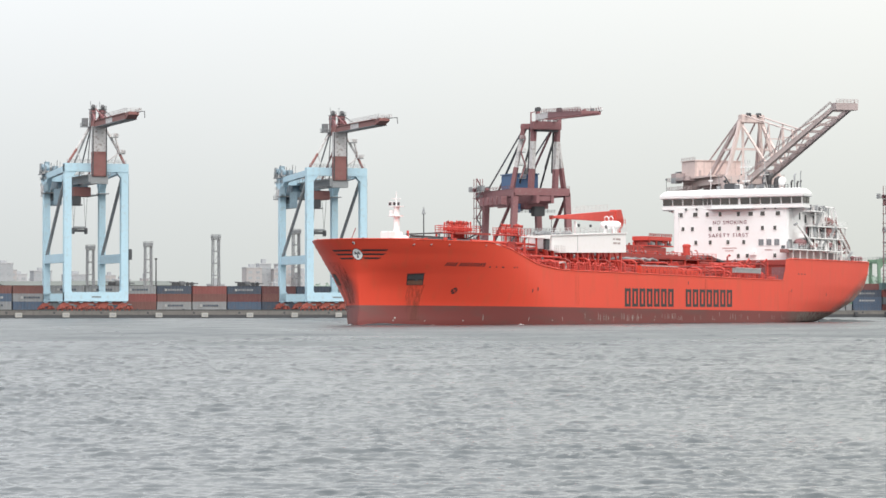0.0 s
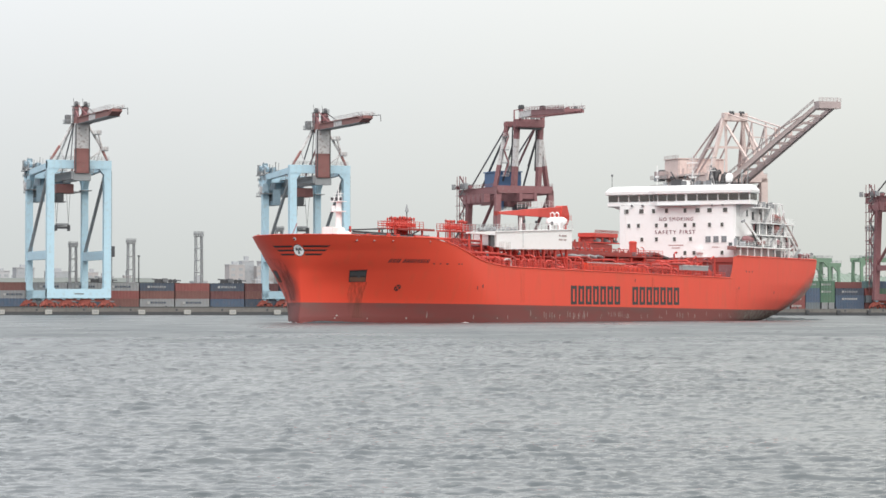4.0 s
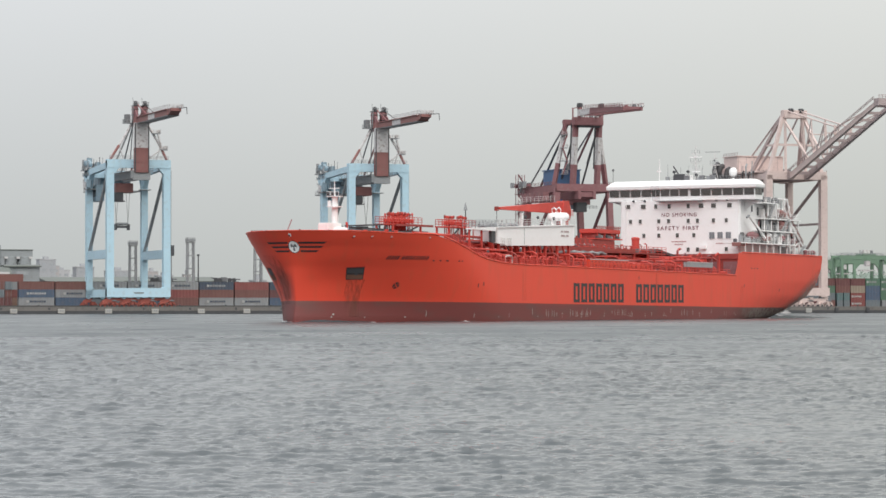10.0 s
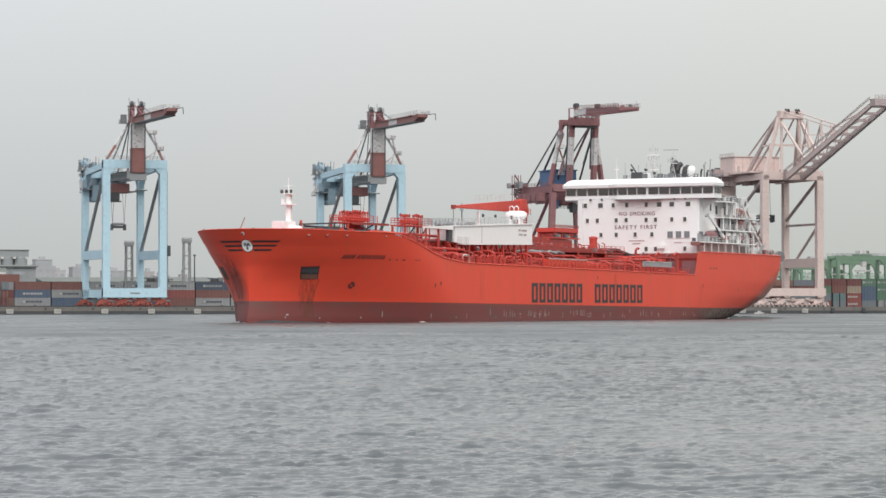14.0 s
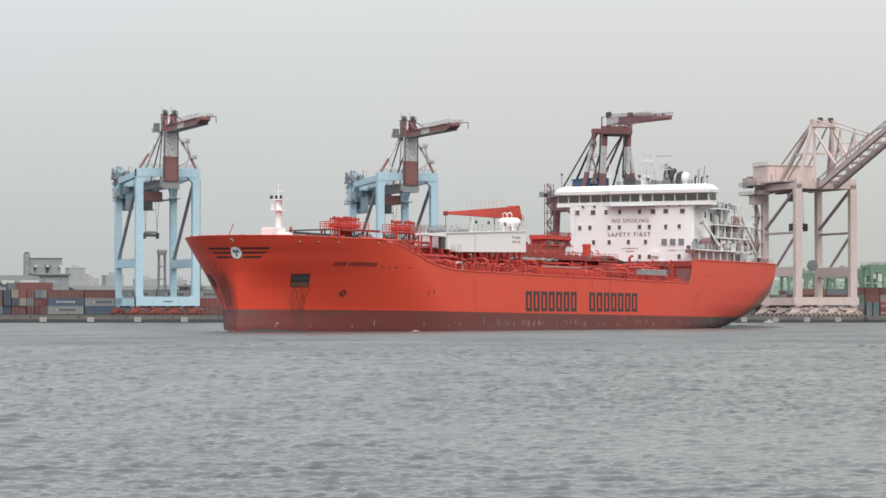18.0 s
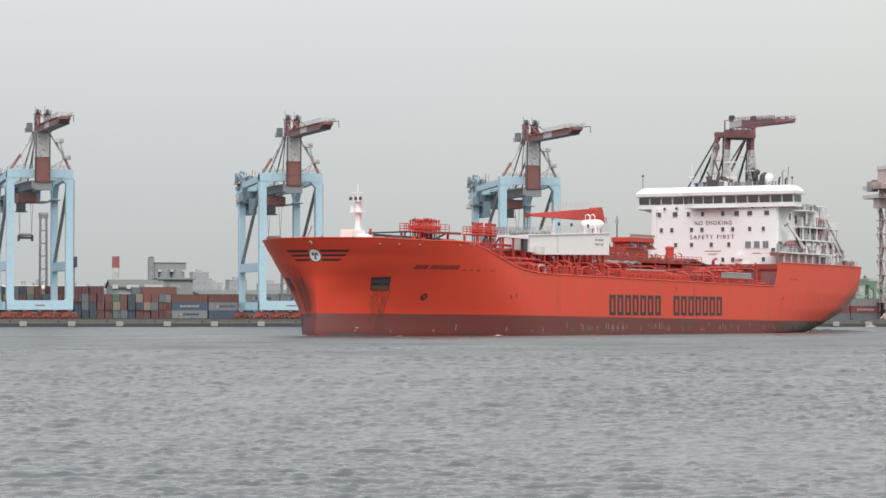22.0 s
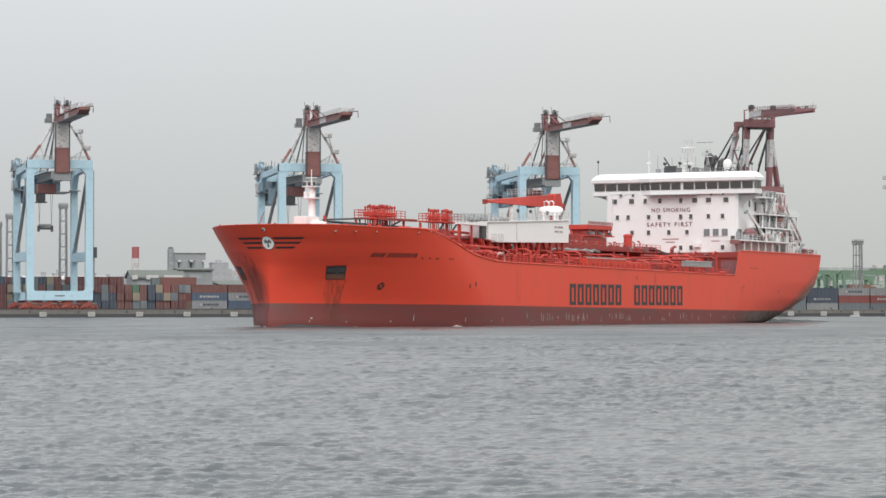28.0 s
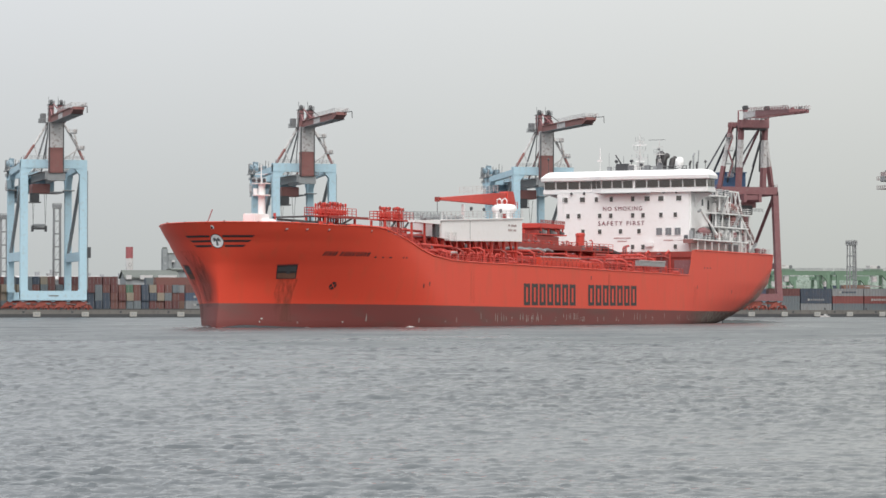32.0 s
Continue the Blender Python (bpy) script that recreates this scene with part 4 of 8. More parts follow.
    for sx in (-1, 1):
        off = Vector((sx * 3.2, 0, 0))
        part("boom_girder", beam(foot + off, tip + off, 1.3, 2.2, w2=1.0, h2=1.4), BEIGEDARK if sx > 0 else BEIGE, c, "brown-grey boom girder")
        part("boom_rail", railing([foot + off + Vector((sx * 1.4, 0, 1.2)), tip + off + Vector((sx * 1.4, 0, 1.0))], 1.1, 5.0, 0.13), BEIGEDARK, c)
        part("forestay", tube([(sx * 2.6, 1.0, top - 0.4), tuple(foot.lerp(tip, 0.52) + Vector((sx * 2.6, 0, 4.2)))], 0.26), BEIGE, c)
        part("stay_post", beam(foot.lerp(tip, 0.52) + off, foot.lerp(tip, 0.52) + off + Vector((0, 0, 5)), 0.5, 0.5), BEIGE, c)
        part("forestay", tube([tuple(foot.lerp(tip, 0.52) + Vector((sx * 2.6, 0, 4.2))), tuple(foot.lerp(tip, 0.92) + off)], 0.24), BEIGE, c)
        part("stay_strut", beam((sx * 4.0, 0, 66.0), foot.lerp(tip, 0.22) + off, 0.7, 0.7), BEIGE, c)
    for i in range(11):
        p = foot.lerp(tip, 0.04 + i * 0.092)
        part("boom_tie", beam(p - Vector((3.4, 0, 0)), p + Vector((3.4, 0, 0)), 0.6, 0.9), BEIGEDARK, c)
    part("boom_tip", box(-4.2, 4.2, -70.0, -66.5, 67.6, 70.0), BEIGEDARK, c)
    part("tip_rail", railing([(-4.2, -70, 70), (4.2, -70, 70)], 1.2, 1.5, 0.12), BEIGEDARK, c)
    return c


beige_crane(at_quay(317.6, 0, 2.8))

# ---------------------------------------------------------------- container yard
def coat(name, rgb):
    return paint("container_" + name, tuple(0.84 * v for v in rgb), 0.55, vary=0.16, size=5, stretch=(1, 1, 0.5), dirt=(0.20, 0.13, 0.10), dirty=0.35)


COATS = {
    "maroon": coat("maroon", (0.155, 0.062, 0.062)), "red": coat("red", (0.25, 0.078, 0.073)), "brick": coat("brick", (0.19, 0.085, 0.075)),
    "orange": coat("orange", (0.24, 0.13, 0.11)), "navy": coat("navy", (0.065, 0.085, 0.12)), "blue": coat("blue", (0.085, 0.125, 0.19)),
    "grey": coat("grey", (0.29, 0.30, 0.31)), "slate": coat("slate", (0.17, 0.20, 0.22)), "green": coat("green", (0.10, 0.19, 0.13)),
    "white": coat("white", (0.45, 0.45, 0.44)), "teal": coat("teal", (0.12, 0.20, 0.205)), "tan": coat("tan", (0.32, 0.27, 0.21)),
}
WORDS = {"maroon": "dark maroon", "red": "faded red", "brick": "brick-brown", "orange": "rusty orange", "navy": "dark navy", "blue": "blue", "grey": "pale grey", "slate": "slate grey",
         "green": "green", "white": "off-white", "teal": "teal", "tan": "tan"}
BOXW, BOXH = 2.44, 2.72
container_models = {}


def container_mesh(length):
    """One shell: corrugated sides set back between corner posts and rails."""
    bm = bmesh.new()
    L, W, H = length / 2, BOXW / 2, BOXH
    n = int(length / 0.56) * 2

    def ring(z, folded):
        side = []
        for i in range(n + 1):
            inset = 0.0 if not folded or i in (0, n) else (0.03 if i % 4 in (0, 1) else 0.10)
            x = -L + length * i / n
            if i in (1, n - 1):
                x = -L + 0.16 if i == 1 else L - 0.16
            side.append((x, W - inset))
        return [bm.verts.new((x, -y, z)) for x, y in side] + [bm.verts.new((x, y, z)) for x, y in side[::-1]]

    rings = [ring(0.0, False), ring(0.15, False), ring(0.17, True), ring(H - 0.13, True), ring(H - 0.11, False), ring(H, False)]
    for a, b in zip(rings, rings[1:]):
        for i in range(len(a)):
            k = (i + 1) % len(a)
            bm.faces.new((a[i], a[k], b[k], b[i]))
    bm.faces.new(rings[0][::-1])
    bm.faces.new(rings[-1])
    return bm


def container(a, b, z, colour, turn=0.0, length=12.19, mark=None):
    key = (colour, length, mark)
    m = at_quay(a, b, z, turn)
    if key in container_models:
        return copy_thing(container_models[key], m)
    ob = solid("shipping_container", container_mesh(length), COATS[colour], m, WORDS[colour] + " corrugated steel shipping container in a quayside stack", "container", "yard containers")
    for sx in (-0.62, 0.62):
        d = part("door", box(length / 2 - 0.02, length / 2 + 0.02, sx - 0.54, sx + 0.54, 0.18, BOXH - 0.16), COATS[colour], ob)
        part("door_bar", beam((length / 2 + 0.05, sx + 0.25, 0.2), (length / 2 + 0.05, sx + 0.25, BOXH - 0.2), 0.06, 0.06), GREY, d)
    for sx in (-0.62, 0.62):
        part("end_panel", box(-length / 2 - 0.015, -length / 2 + 0.02, sx - 0.54, sx + 0.54, 0.18, BOXH - 0.16), COATS[colour], ob)
    if mark:
        marks, x = bmesh.new(), -2.3 if length > 7 else -1.6
        for w in (0.7, 0.5, 0.75, 0.45, 0.65, 0.5, 0.7)[:7 if length > 7 else 4]:
            box(x, x + w, -BOXW / 2 - 0.03, -BOXW / 2 + 0.02, 1.05, 1.7, marks)
            x += w + 0.2
        part("logo_bar", marks, COATS[mark], ob, "plain bars in place of a company mark")
        part("logo_block", box(x - 6.75 if length > 7 else -2.7, x - 5.95 if length > 7 else -1.9, -BOXW / 2 - 0.03, -BOXW / 2 + 0.02, 0.98, 1.75), COATS["white"], ob)
    container_models[key] = ob
    return ob


def first_row():
    pick = random.Random(21)
    picked = ("maroon", "brick", "navy", "slate", "maroon", "navy", "brick", "grey", "red")
    mark = {"green": "grey", "grey": "navy", "blue": "white", "navy": "grey", "red": "white"}
    # columns along the quay, bottom to top; a star marks a painted name
    known = {0: "grey* blue* brick", 1: "blue grey* brick", 2: "slate blue grey*", 3: "navy grey grey*", 4: "brick red grey*", 5: "grey* brick navy*", 6: "grey* brick red", 7: "blue maroon navy*",
             8: "navy brick maroon", 9: "slate maroon navy", 10: "brick maroon slate", 17: "slate slate maroon", 18: "grey navy* navy", 19: "slate red grey*", 20: "slate red* grey", 21: "navy slate grey*", 23: "maroon slate brick", }
    for i in range(24):
        cols = known.get(i, "").split() or [pick.choice(picked) for _ in range(pick.choice((2, 3, 3)) if i < 20 else 3)]
        for k, c in enumerate(cols):
            name = c.strip("*")
            container(46.4 + 12.62 * i + pick.uniform(-0.06, 0.06), 32.0 + pick.uniform(-0.05, 0.05), (YARD_TOP if i < 12 else GROUND) + k * BOXH, name, 0, 12.19, mark[name] if "*" in c else None)
    # short boxes, some end-on, under the green gantries; names with a dash stand end-on in pairs
    a = 346.6
    for cols in ("brick slate green maroon", "-slate -teal brick maroon", "red* red* tan maroon", "slate blue blue green*", "-grey green green* green*", "BLUE", "maroon -slate red teal", "-navy brick green blue", "grey maroon blue green*",
                 "red -grey navy maroon", "-teal red tan slate", "slate green brick", "-maroon blue grey red", "navy slate maroon", "green -brick red", "blue maroon slate"):
        if cols == "BLUE":
            for k, (name, m) in enumerate((("blue", None), ("blue", "white"), ("navy", "grey"))):
                container(a + 3.2, 32.0, GROUND + k * BOXH, name, 0, 12.19, m)
            a += 12.7
            continue
        for k, c in enumerate(cols.split()):
            name = c.strip("*-")
            if c[0] == "-":
                for s in (-1.45, 1.45):
                    container(a + s, 33.5, GROUND + k * BOXH, name, -90, 6.06)
            else:
                container(a, 32.0, GROUND + k * BOXH, name, 0, 6.06, mark[name] if "*" in c else None)
        a += 6.35
    # stacks that turn their ends to the water
    seen = ("navy navy maroon maroon", "navy slate slate maroon", "navy navy brick maroon", "brick brick maroon maroon", "brick maroon brick", "slate tan green", "slate brick brick", "navy navy navy", "maroon navy tan",
            "brick tan red", "maroon slate brick", "maroon brick slate")
    ends = ("maroon", "brick", "navy", "slate", "brick", "maroon", "navy", "red", "tan", "maroon", "slate")
    for i in range(-32, 12):
        cols = seen[i].split() if i >= 0 else [pick.choice(ends) for _ in range(pick.choice((3, 4, 4)))]
        for k, c in enumerate(cols):
            container(8.6 + 2.66 * i + pick.uniform(-0.08, 0.08), 42.0 + pick.uniform(-0.5, 0.5), YARD_TOP + k * BOXH, c, -90, 12.19)


first_row()


def far_stacks():
    """The rows behind, never seen apart, as one mass of boxes."""
    pick = random.Random(5)
    m = bpy.data.materials.new("mixed_container_paint")
    m.use_nodes = True
    n, l = m.node_tree.nodes, m.node_tree.links
    geo = n.new("ShaderNodeNewGeometry")
    rampn = n.new("ShaderNodeValToRGB")
    rampn.color_ramp.interpolation = "CONSTANT"
    shades = [(0.20, 0.07, 0.065), (0.08, 0.10, 0.14), (0.24, 0.10, 0.09), (0.10, 0.13, 0.19), (0.27, 0.28, 0.29), (0.18, 0.20, 0.22), (0.23, 0.07, 0.065), (0.18, 0.08, 0.075), (0.24, 0.14, 0.11)]
    rampn.color_ramp.elements[0].color = (*shades[0], 1)
    rampn.color_ramp.elements[1].position, rampn.color_ramp.elements[1].color = 1 / 9, (*shades[1], 1)
    for i in range(2, 9):
        e = rampn.color_ramp.elements.new(i / 9)
        e.color = (*shades[i], 1)
    l.new(geo.outputs["Random Per Island"], rampn.inputs[0])
    b = n["Principled BSDF"]
    b.inputs["Roughness"].default_value = 0.6
    grime = n.new("ShaderNodeTexNoise")
    grime.inputs["Scale"].default_value = 0.8
    mx = n.new("ShaderNodeMix")
    mx.data_type, mx.blend_type = "RGBA", "MULTIPLY"
    mx.inputs["Factor"].default_value = 0.35
    l.new(rampn.outputs[0], mx.inputs["A"])
    l.new(grime.outputs["Color"], mx.inputs["B"])
    l.new(mx.outputs["Result"], b.inputs["Base Color"])
    bm = bmesh.new()
    for b0, top in ((52, 3), (64, 3), (78, 3), (90, 3), (108, 3), (150, 3), (175, 3), (200, 3)):
        a = -90.0 if b0 < 140 else 290.0
        while a < 560:
            h = pick.choice((top - 1, top - 1, top, top)) + (1 if (a < 36 and b0 < 70) or a > 345 else 0)
            for k in range(h):
                z = (YARD_TOP if a < 186 else GROUND) + k * BOXH + 0.02 * k
                box(a, a + 12.1, b0, b0 + 2.4, z, z + BOXH - 0.05, bm)
                box(a, a + 12.1, b0 + 2.6, b0 + 5.0, z, z + BOXH - 0.05, bm)
            a += 12.5 if pick.random() > 0.1 else 24
    solid("container_stacks", bm, m, QUAY, "mixed stacks of containers deep in the yard", "containers", kind="stuff")


far_stacks()


def light_mast(a, b, top, width=2.5, head=1.12):
    c = thing("light_mast", at_quay(a, b, GROUND), "grey lattice floodlight mast with a square head", "light mast", "yard light masts")
    h, w = top - GROUND, width / 2
    for sx in (-1, 1):
        for sy in (-1, 1):
            part("post", beam((sx * w, sy * w, 0), (sx * w * 0.84, sy * w * 0.84, h), 0.36, 0.36), GALV, c)
    n = max(3, round(h / 4.3))
    for i in range(n):
        z0, z1 = h * i / n, h * (i + 1) / n
        ring = bmesh.new()
        for sx, sy, ex, ey in ((-1, -1, 1, -1), (1, -1, 1, 1), (1, 1, -1, 1), (-1, 1, -1, -1)):
            beam((sx * w * 0.92, sy * w * 0.92, z1), (ex * w * 0.92, ey * w * 0.92, z1), 0.2, 0.4, ring)
        part("tie_ring", ring, GALV, c)
        part("brace", beam((-w * 0.94, -w * 0.94, z0), (w * 0.94, -w * 0.94, z1), 0.09, 0.09), GALV, c)
    r = w * head
    part("head_platform", box(-r, r, -r, r, h - 0.15, h + 0.1), GALV, c)
    part("head_frame", railing([(-r, -r, h), (r, -r, h), (r, r, h), (-r, r, h), (-r, -r, h)], 1.7, 1.1, 0.1, rails=2), GALV, c)
    for k in range(4):
        x = -r * 0.78 + r * 1.56 * k / 3
        part("floodlight", box(x - 0.36, x + 0.36, -r - 0.25, -r + 0.25, h + 0.35, h + 1.35, bevel=0.06), GREY, c)
        part("floodlight", box(x - 0.36, x + 0.36, r - 0.25, r + 0.25, h + 0.35, h + 1.35, bevel=0.06), GREY, c)
    part("ladder", beam((w * 0.6, -w, 1), (w * 0.5, -w * 0.86, h), 0.4, 0.12), GALV, c)


for a, b, top in ((86.8, 60, 23.9), (107.8, 60, 25.2), (132.8, 60, 28.0), (163.0, 60, 30.2), (0.67, 60, 37.6), (-17.7, 60, 33.8), (-21.5, 64, 31.1), (407.0, 60, 33.4)):
    light_mast(a, b, top)
light_mast(301.1, 60, 26.9, 2.8, 1.15)


def thin_pole(a, b, top, mark):
    c = thing("mast_pole", at_quay(a, b, GROUND), "thin dark steel pole standing in the yard", "pole")
    part("shaft", tube([(0, 0, 0), (0, 0, top - GROUND)], 0.32, 8, r2=0.2), DARK, c)
    if mark:
        part("top_mark", lathe([(0.8, top - GROUND - 2.4), (0.12, top - GROUND + 0.4)], 8), GREY, c, "pointed top mark")
    else:
        part("cap", lathe([(0.5, top - GROUND), (0.5, top - GROUND + 0.5)], 8), DARK, c)


thin_pole(212.4, 60, 40.3, True)
thin_pole(110.7, 60, 20.5, False)


def yard_tractor(a, b, z):
    """Dark machine top seen over the stacks."""
    c = thing("yard_handler", at_quay(a, b, z), "dark yard handling machine behind the stacks", "machine", "yard handlers")
    part("chassis", box(-4.5, 4.5, -1.2, 1.2, 0.0, 9.2), DARK, c)
    part("cab", box(-1.6, 0.2, -1.2, 1.2, 9.2, 10.7, bevel=0.15), MIDGREY, c)
    for x in (-3.6, -2.2, 1.4, 3.0):
        part("sheave", lathe([(0.75, -0.3), (0.75, 0.3)], 12, (x, 0, 9.7), "Y"), DARK, c)
    part("spreader_beam", beam((-5.2, 0, 10.4), (5.2, 0, 9.9), 0.5, 0.5), MIDGREY, c)


for a in (94, 117, 141):
    yard_tractor(a, 46, GROUND)


def gantry(a, b, top, trolley):
    """Rubber-tyred yard gantry."""
    c = thing("yard_gantry", at_quay(a, b, GROUND), "green rubber-tyred yard gantry over container rows", "gantry crane", "green yard gantries")
    h = top - GROUND
    for sx in (-1, 1):
        for sy in (-1, 1):
            part("leg", beam((sx * 11.0, sy * 4.2, 1.4), (sx * 11.0, sy * 3.4, h - 1.6), 1.1, 1.0), YARDGREEN, c)
            for k in (-0.8, 0.8):
                part("tyre", lathe([(0.75, -0.3), (0.75, 0.3)], 14, (sx * 11.0, sy * 4.4 + k, 0.75), "X"), DARK, c)
        part("sill", beam((sx * 11.0, -5.4, 1.6), (sx * 11.0, 5.4, 1.6), 0.9, 0.9), YARDGREEN, c)
        part("end_tie", beam((sx * 11.0, -3.4, h - 1.2), (sx * 11.0, 3.4, h - 1.2), 0.8, 0.8), YARDGREEN, c)
        part("leg_brace", beam((sx * 11.0, -4.0, 4.0), (sx * 11.0, 3.6, h * 0.7), 0.4, 0.4), YARDGREEN, c)
        part("mid_tie", beam((sx * 11.0, -3.9, h * 0.45), (sx * 11.0, 3.9, h * 0.45), 0.6, 0.6), YARDGREEN, c)
        part("knee", prism([(sx * 10.4, h - 1.7), (sx * 8.2, h - 1.7), (sx * 10.4, h - 4.0)], -3.8, -3.0), YARDGREEN, c)
    for sy in (-1, 1):
        part("girder", box(-12.2, 12.2, sy * 3.4 - 0.45, sy * 3.4 + 0.45, h - 1.7, h), YARDGREEN, c)
        part("rail", railing([(-12.2, sy * 4.1, h), (12.2, sy * 4.1, h)], 1.0, 2.4, 0.1), GALV, c)
    tr = part("trolley", box(trolley - 3.0, trolley + 3.0, -3.2, 3.2, h, h + 0.8), YARDGREEN, c)
    part("drum_house", box(trolley - 2.2, trolley + 1.0, -2.0, 2.0, h + 0.8, h + 2.2, bevel=0.1), OFFWHITE, tr, "pale drum housing")
    part("sheave", lathe([(0.7, -0.3), (0.7, 0.3)], 12, (trolley + 2.0, -1.0, h + 1.5), "Y"), MIDGREY, tr)
    part("cab", box(trolley - 1.6, trolley + 0.4, -3.2, -1.2, h - 4.4, h - 2.2, bevel=0.15), OFFWHITE, c, "white glazed operator cab")
    part("spreader", box(trolley - 3.1, trolley + 3.1, -1.2, 1.2, h - 6.4, h - 5.9), OFFWHITE, c, "pale container spreader")
    part("drive_box", box(9.3, 12.2, -2, 2, 2.2, 4.4), OFFWHITE, c)
    part("ladder", beam((11.8, 3.6, 2), (11.8, 3.4, h - 1.7), 0.4, 0.2), GALV, c)


for a, b, top, trolley in ((305, 118, 17.9, -6), (333, 122, 18.0, 6), (378, 118, 19.2, -3), (411, 124, 23.4, 2), (446, 120, 23.6, -4), (398, 150, 21.4, 6), (424, 156, 22.4, -5), (404, 186, 20.6, 0), (452, 190, 22.6, 3), (322, 190, 16.6, 2), (358, 196, 16.8, -7), (430, 198, 21.5, 5)):
    gantry(a, b, top, trolley)


# ---------------------------------------------------------------- buildings behind
def windows_on(parent, x0, x1, y, z0, z1, nx, nz, w, h):
    for i in range(nx):
        for k in range(nz):
            cx, cz = x0 + (x1 - x0) * (i + 0.5) / nx, z0 + (z1 - z0) * (k + 0.5) / nz
            part("window", box(cx - w / 2, cx + w / 2, y - 0.12, y + 0.1, cz - h / 2, cz + h / 2), FARWINDOW, parent)


def shed(a, b, width, depth, eaves, ridge, wall, roof, label):
    c = thing("warehouse", at_quay(a, b, GROUND), label, "building")
    w = part("wall", box(-width / 2, width / 2, 0, depth, 0, eaves), wall, c)
    part("roof", prism([(-0.8, eaves), (depth / 2, ridge), (depth + 0.8, eaves), (depth + 0.8, eaves + 0.5), (depth / 2, ridge + 0.5), (-0.8, eaves + 0.5)], -width / 2 - 0.6, width / 2 + 0.6, swap="yz"), roof, c)
    part("gable", prism([(0, eaves), (depth / 2, ridge), (depth, eaves)], -width / 2, width / 2, swap="yz"), wall, c)
    n = max(1, int(width / 8))
    for i in range(n):
        x = -width / 2 + width * (i + 0.5) / n
        part("panel_joint", box(x - 0.1, x + 0.1, -0.06, 0, 0, eaves), GREY, w)
    windows_on(w, -width / 2, width / 2, 0, eaves - 3.4, eaves - 1.2, n, 1, 4.6, 1.3)
    return c


depot = shed(49, 140, 20, 12, 12.2, 15.0, FARGREY, FARROOF, "grey warehouse with weathered roof and white fascia panels")
for x0, x1 in ((-10.0, -7.9), (-4.6, 0.1), (2.3, 9.4)):
    part("fascia_panel", box(x0, x1, -1.0, -0.82, 11.9, 13.5), CHIMWHITE, depot, "white fascia panel")
shed(64.8, 146, 13, 10, 15.4, 15.9, FARGREY, FARROOF, "grey flat-roofed store beside the silos")
shed(4, 128, 50, 30, 11.4, 12.6, FARGREY, CHIMWHITE, "long low warehouse with white roof")
shed(90, 150, 30, 30, 9.6, 11.4, FARGREY, FARROOF, "grey warehouse with weathered roof")
shed(128, 165, 40, 34, 10.0, 11.8, FARWARM, FARROOF, "low warehouse with weathered roof sheets")
shed(-62, 135, 70, 30, 10.5, 11.6, FARWARM, FARROOF, "long warehouse with grey roof")


def silo_block():
    c = thing("silo_building", at_quay(82, 250, GROUND), "grey flat-topped silo block with stair tower and round bins", "building")
    part("bin_house", box(-5.1, 8.1, 5, 9, 0, 23.4), FARGREY, c)
    part("pier", box(-5.1, -3.6, 1.4, 5, 0, 21.2), FARGREY, c)
    t = part("stair_tower", box(-7.4, -5.1, 2, 5, 0, 26.0), FARGREY, c)
    part("top_gallery", box(-5.1, 8.2, 1.2, 9, 21.2, 23.9), FARGREY, c)
    part("roof_edge", box(-5.3, 8.4, 1.0, 9.2, 23.9, 24.3), FARROOF, c, "weathered greenish roof edge")
    for x in (-0.7, 5.1):
        part("silo", lathe([(2.85, 0), (2.85, 21.0), (2.6, 21.2)], 24, (x, 3.6, 0)), FARGREY, c, "round grey silo bin")
    for x in (-3.0, 2.1, 7.4):
        part("gallery_panel", box(x - 0.7, x + 0.7, 0.95, 1.25, 20.4, 21.3), CHIMWHITE, c, "white gallery panel")
    windows_on(t, -7.2, -5.4, 2, 8, 25, 1, 5, 0.8, 1.0)
    part("roof_plant", box(-7.1, -5.4, 2.5, 4.5, 26.0, 26.7), FARROOF, c)


silo_block()


def chimney():
    c = thing("chimney", at_quay(42.2, 150, GROUND), "tall red and white banded square chimney", "chimney")
    for z0, z1, mt in ((0, 6, CHIMWHITE), (6, 12.0, CHIMRED), (12.0, 15.4, CHIMRED), (15.4, 20.0, CHIMWHITE), (20.0, 24.4, CHIMRED)):
        part("band", lathe([(1.4, z0), (1.4, z1)], 20), mt, c)
    ring = part("ring_mark", lathe([(0.7, -0.05), (0.7, 0.05)], 16, (0, -1.4, 17.6), "Y"), FARWARM, c)
    part("ring_centre", lathe([(0.5, -0.06), (0.5, 0.06)], 16, (0, -1.42, 17.6), "Y"), CHIMWHITE, ring)


chimney()


# town walls are paled: the haze over them is mixed into the colour
TOWN = (paint("hazy_grey_render", (0.36, 0.37, 0.39), 0.85, vary=0.1, size=8), paint("hazy_pale_render", (0.44, 0.44, 0.455), 0.85, vary=0.1, size=8), paint("hazy_warm_render", (0.40, 0.375, 0.375), 0.85, vary=0.12, size=8))


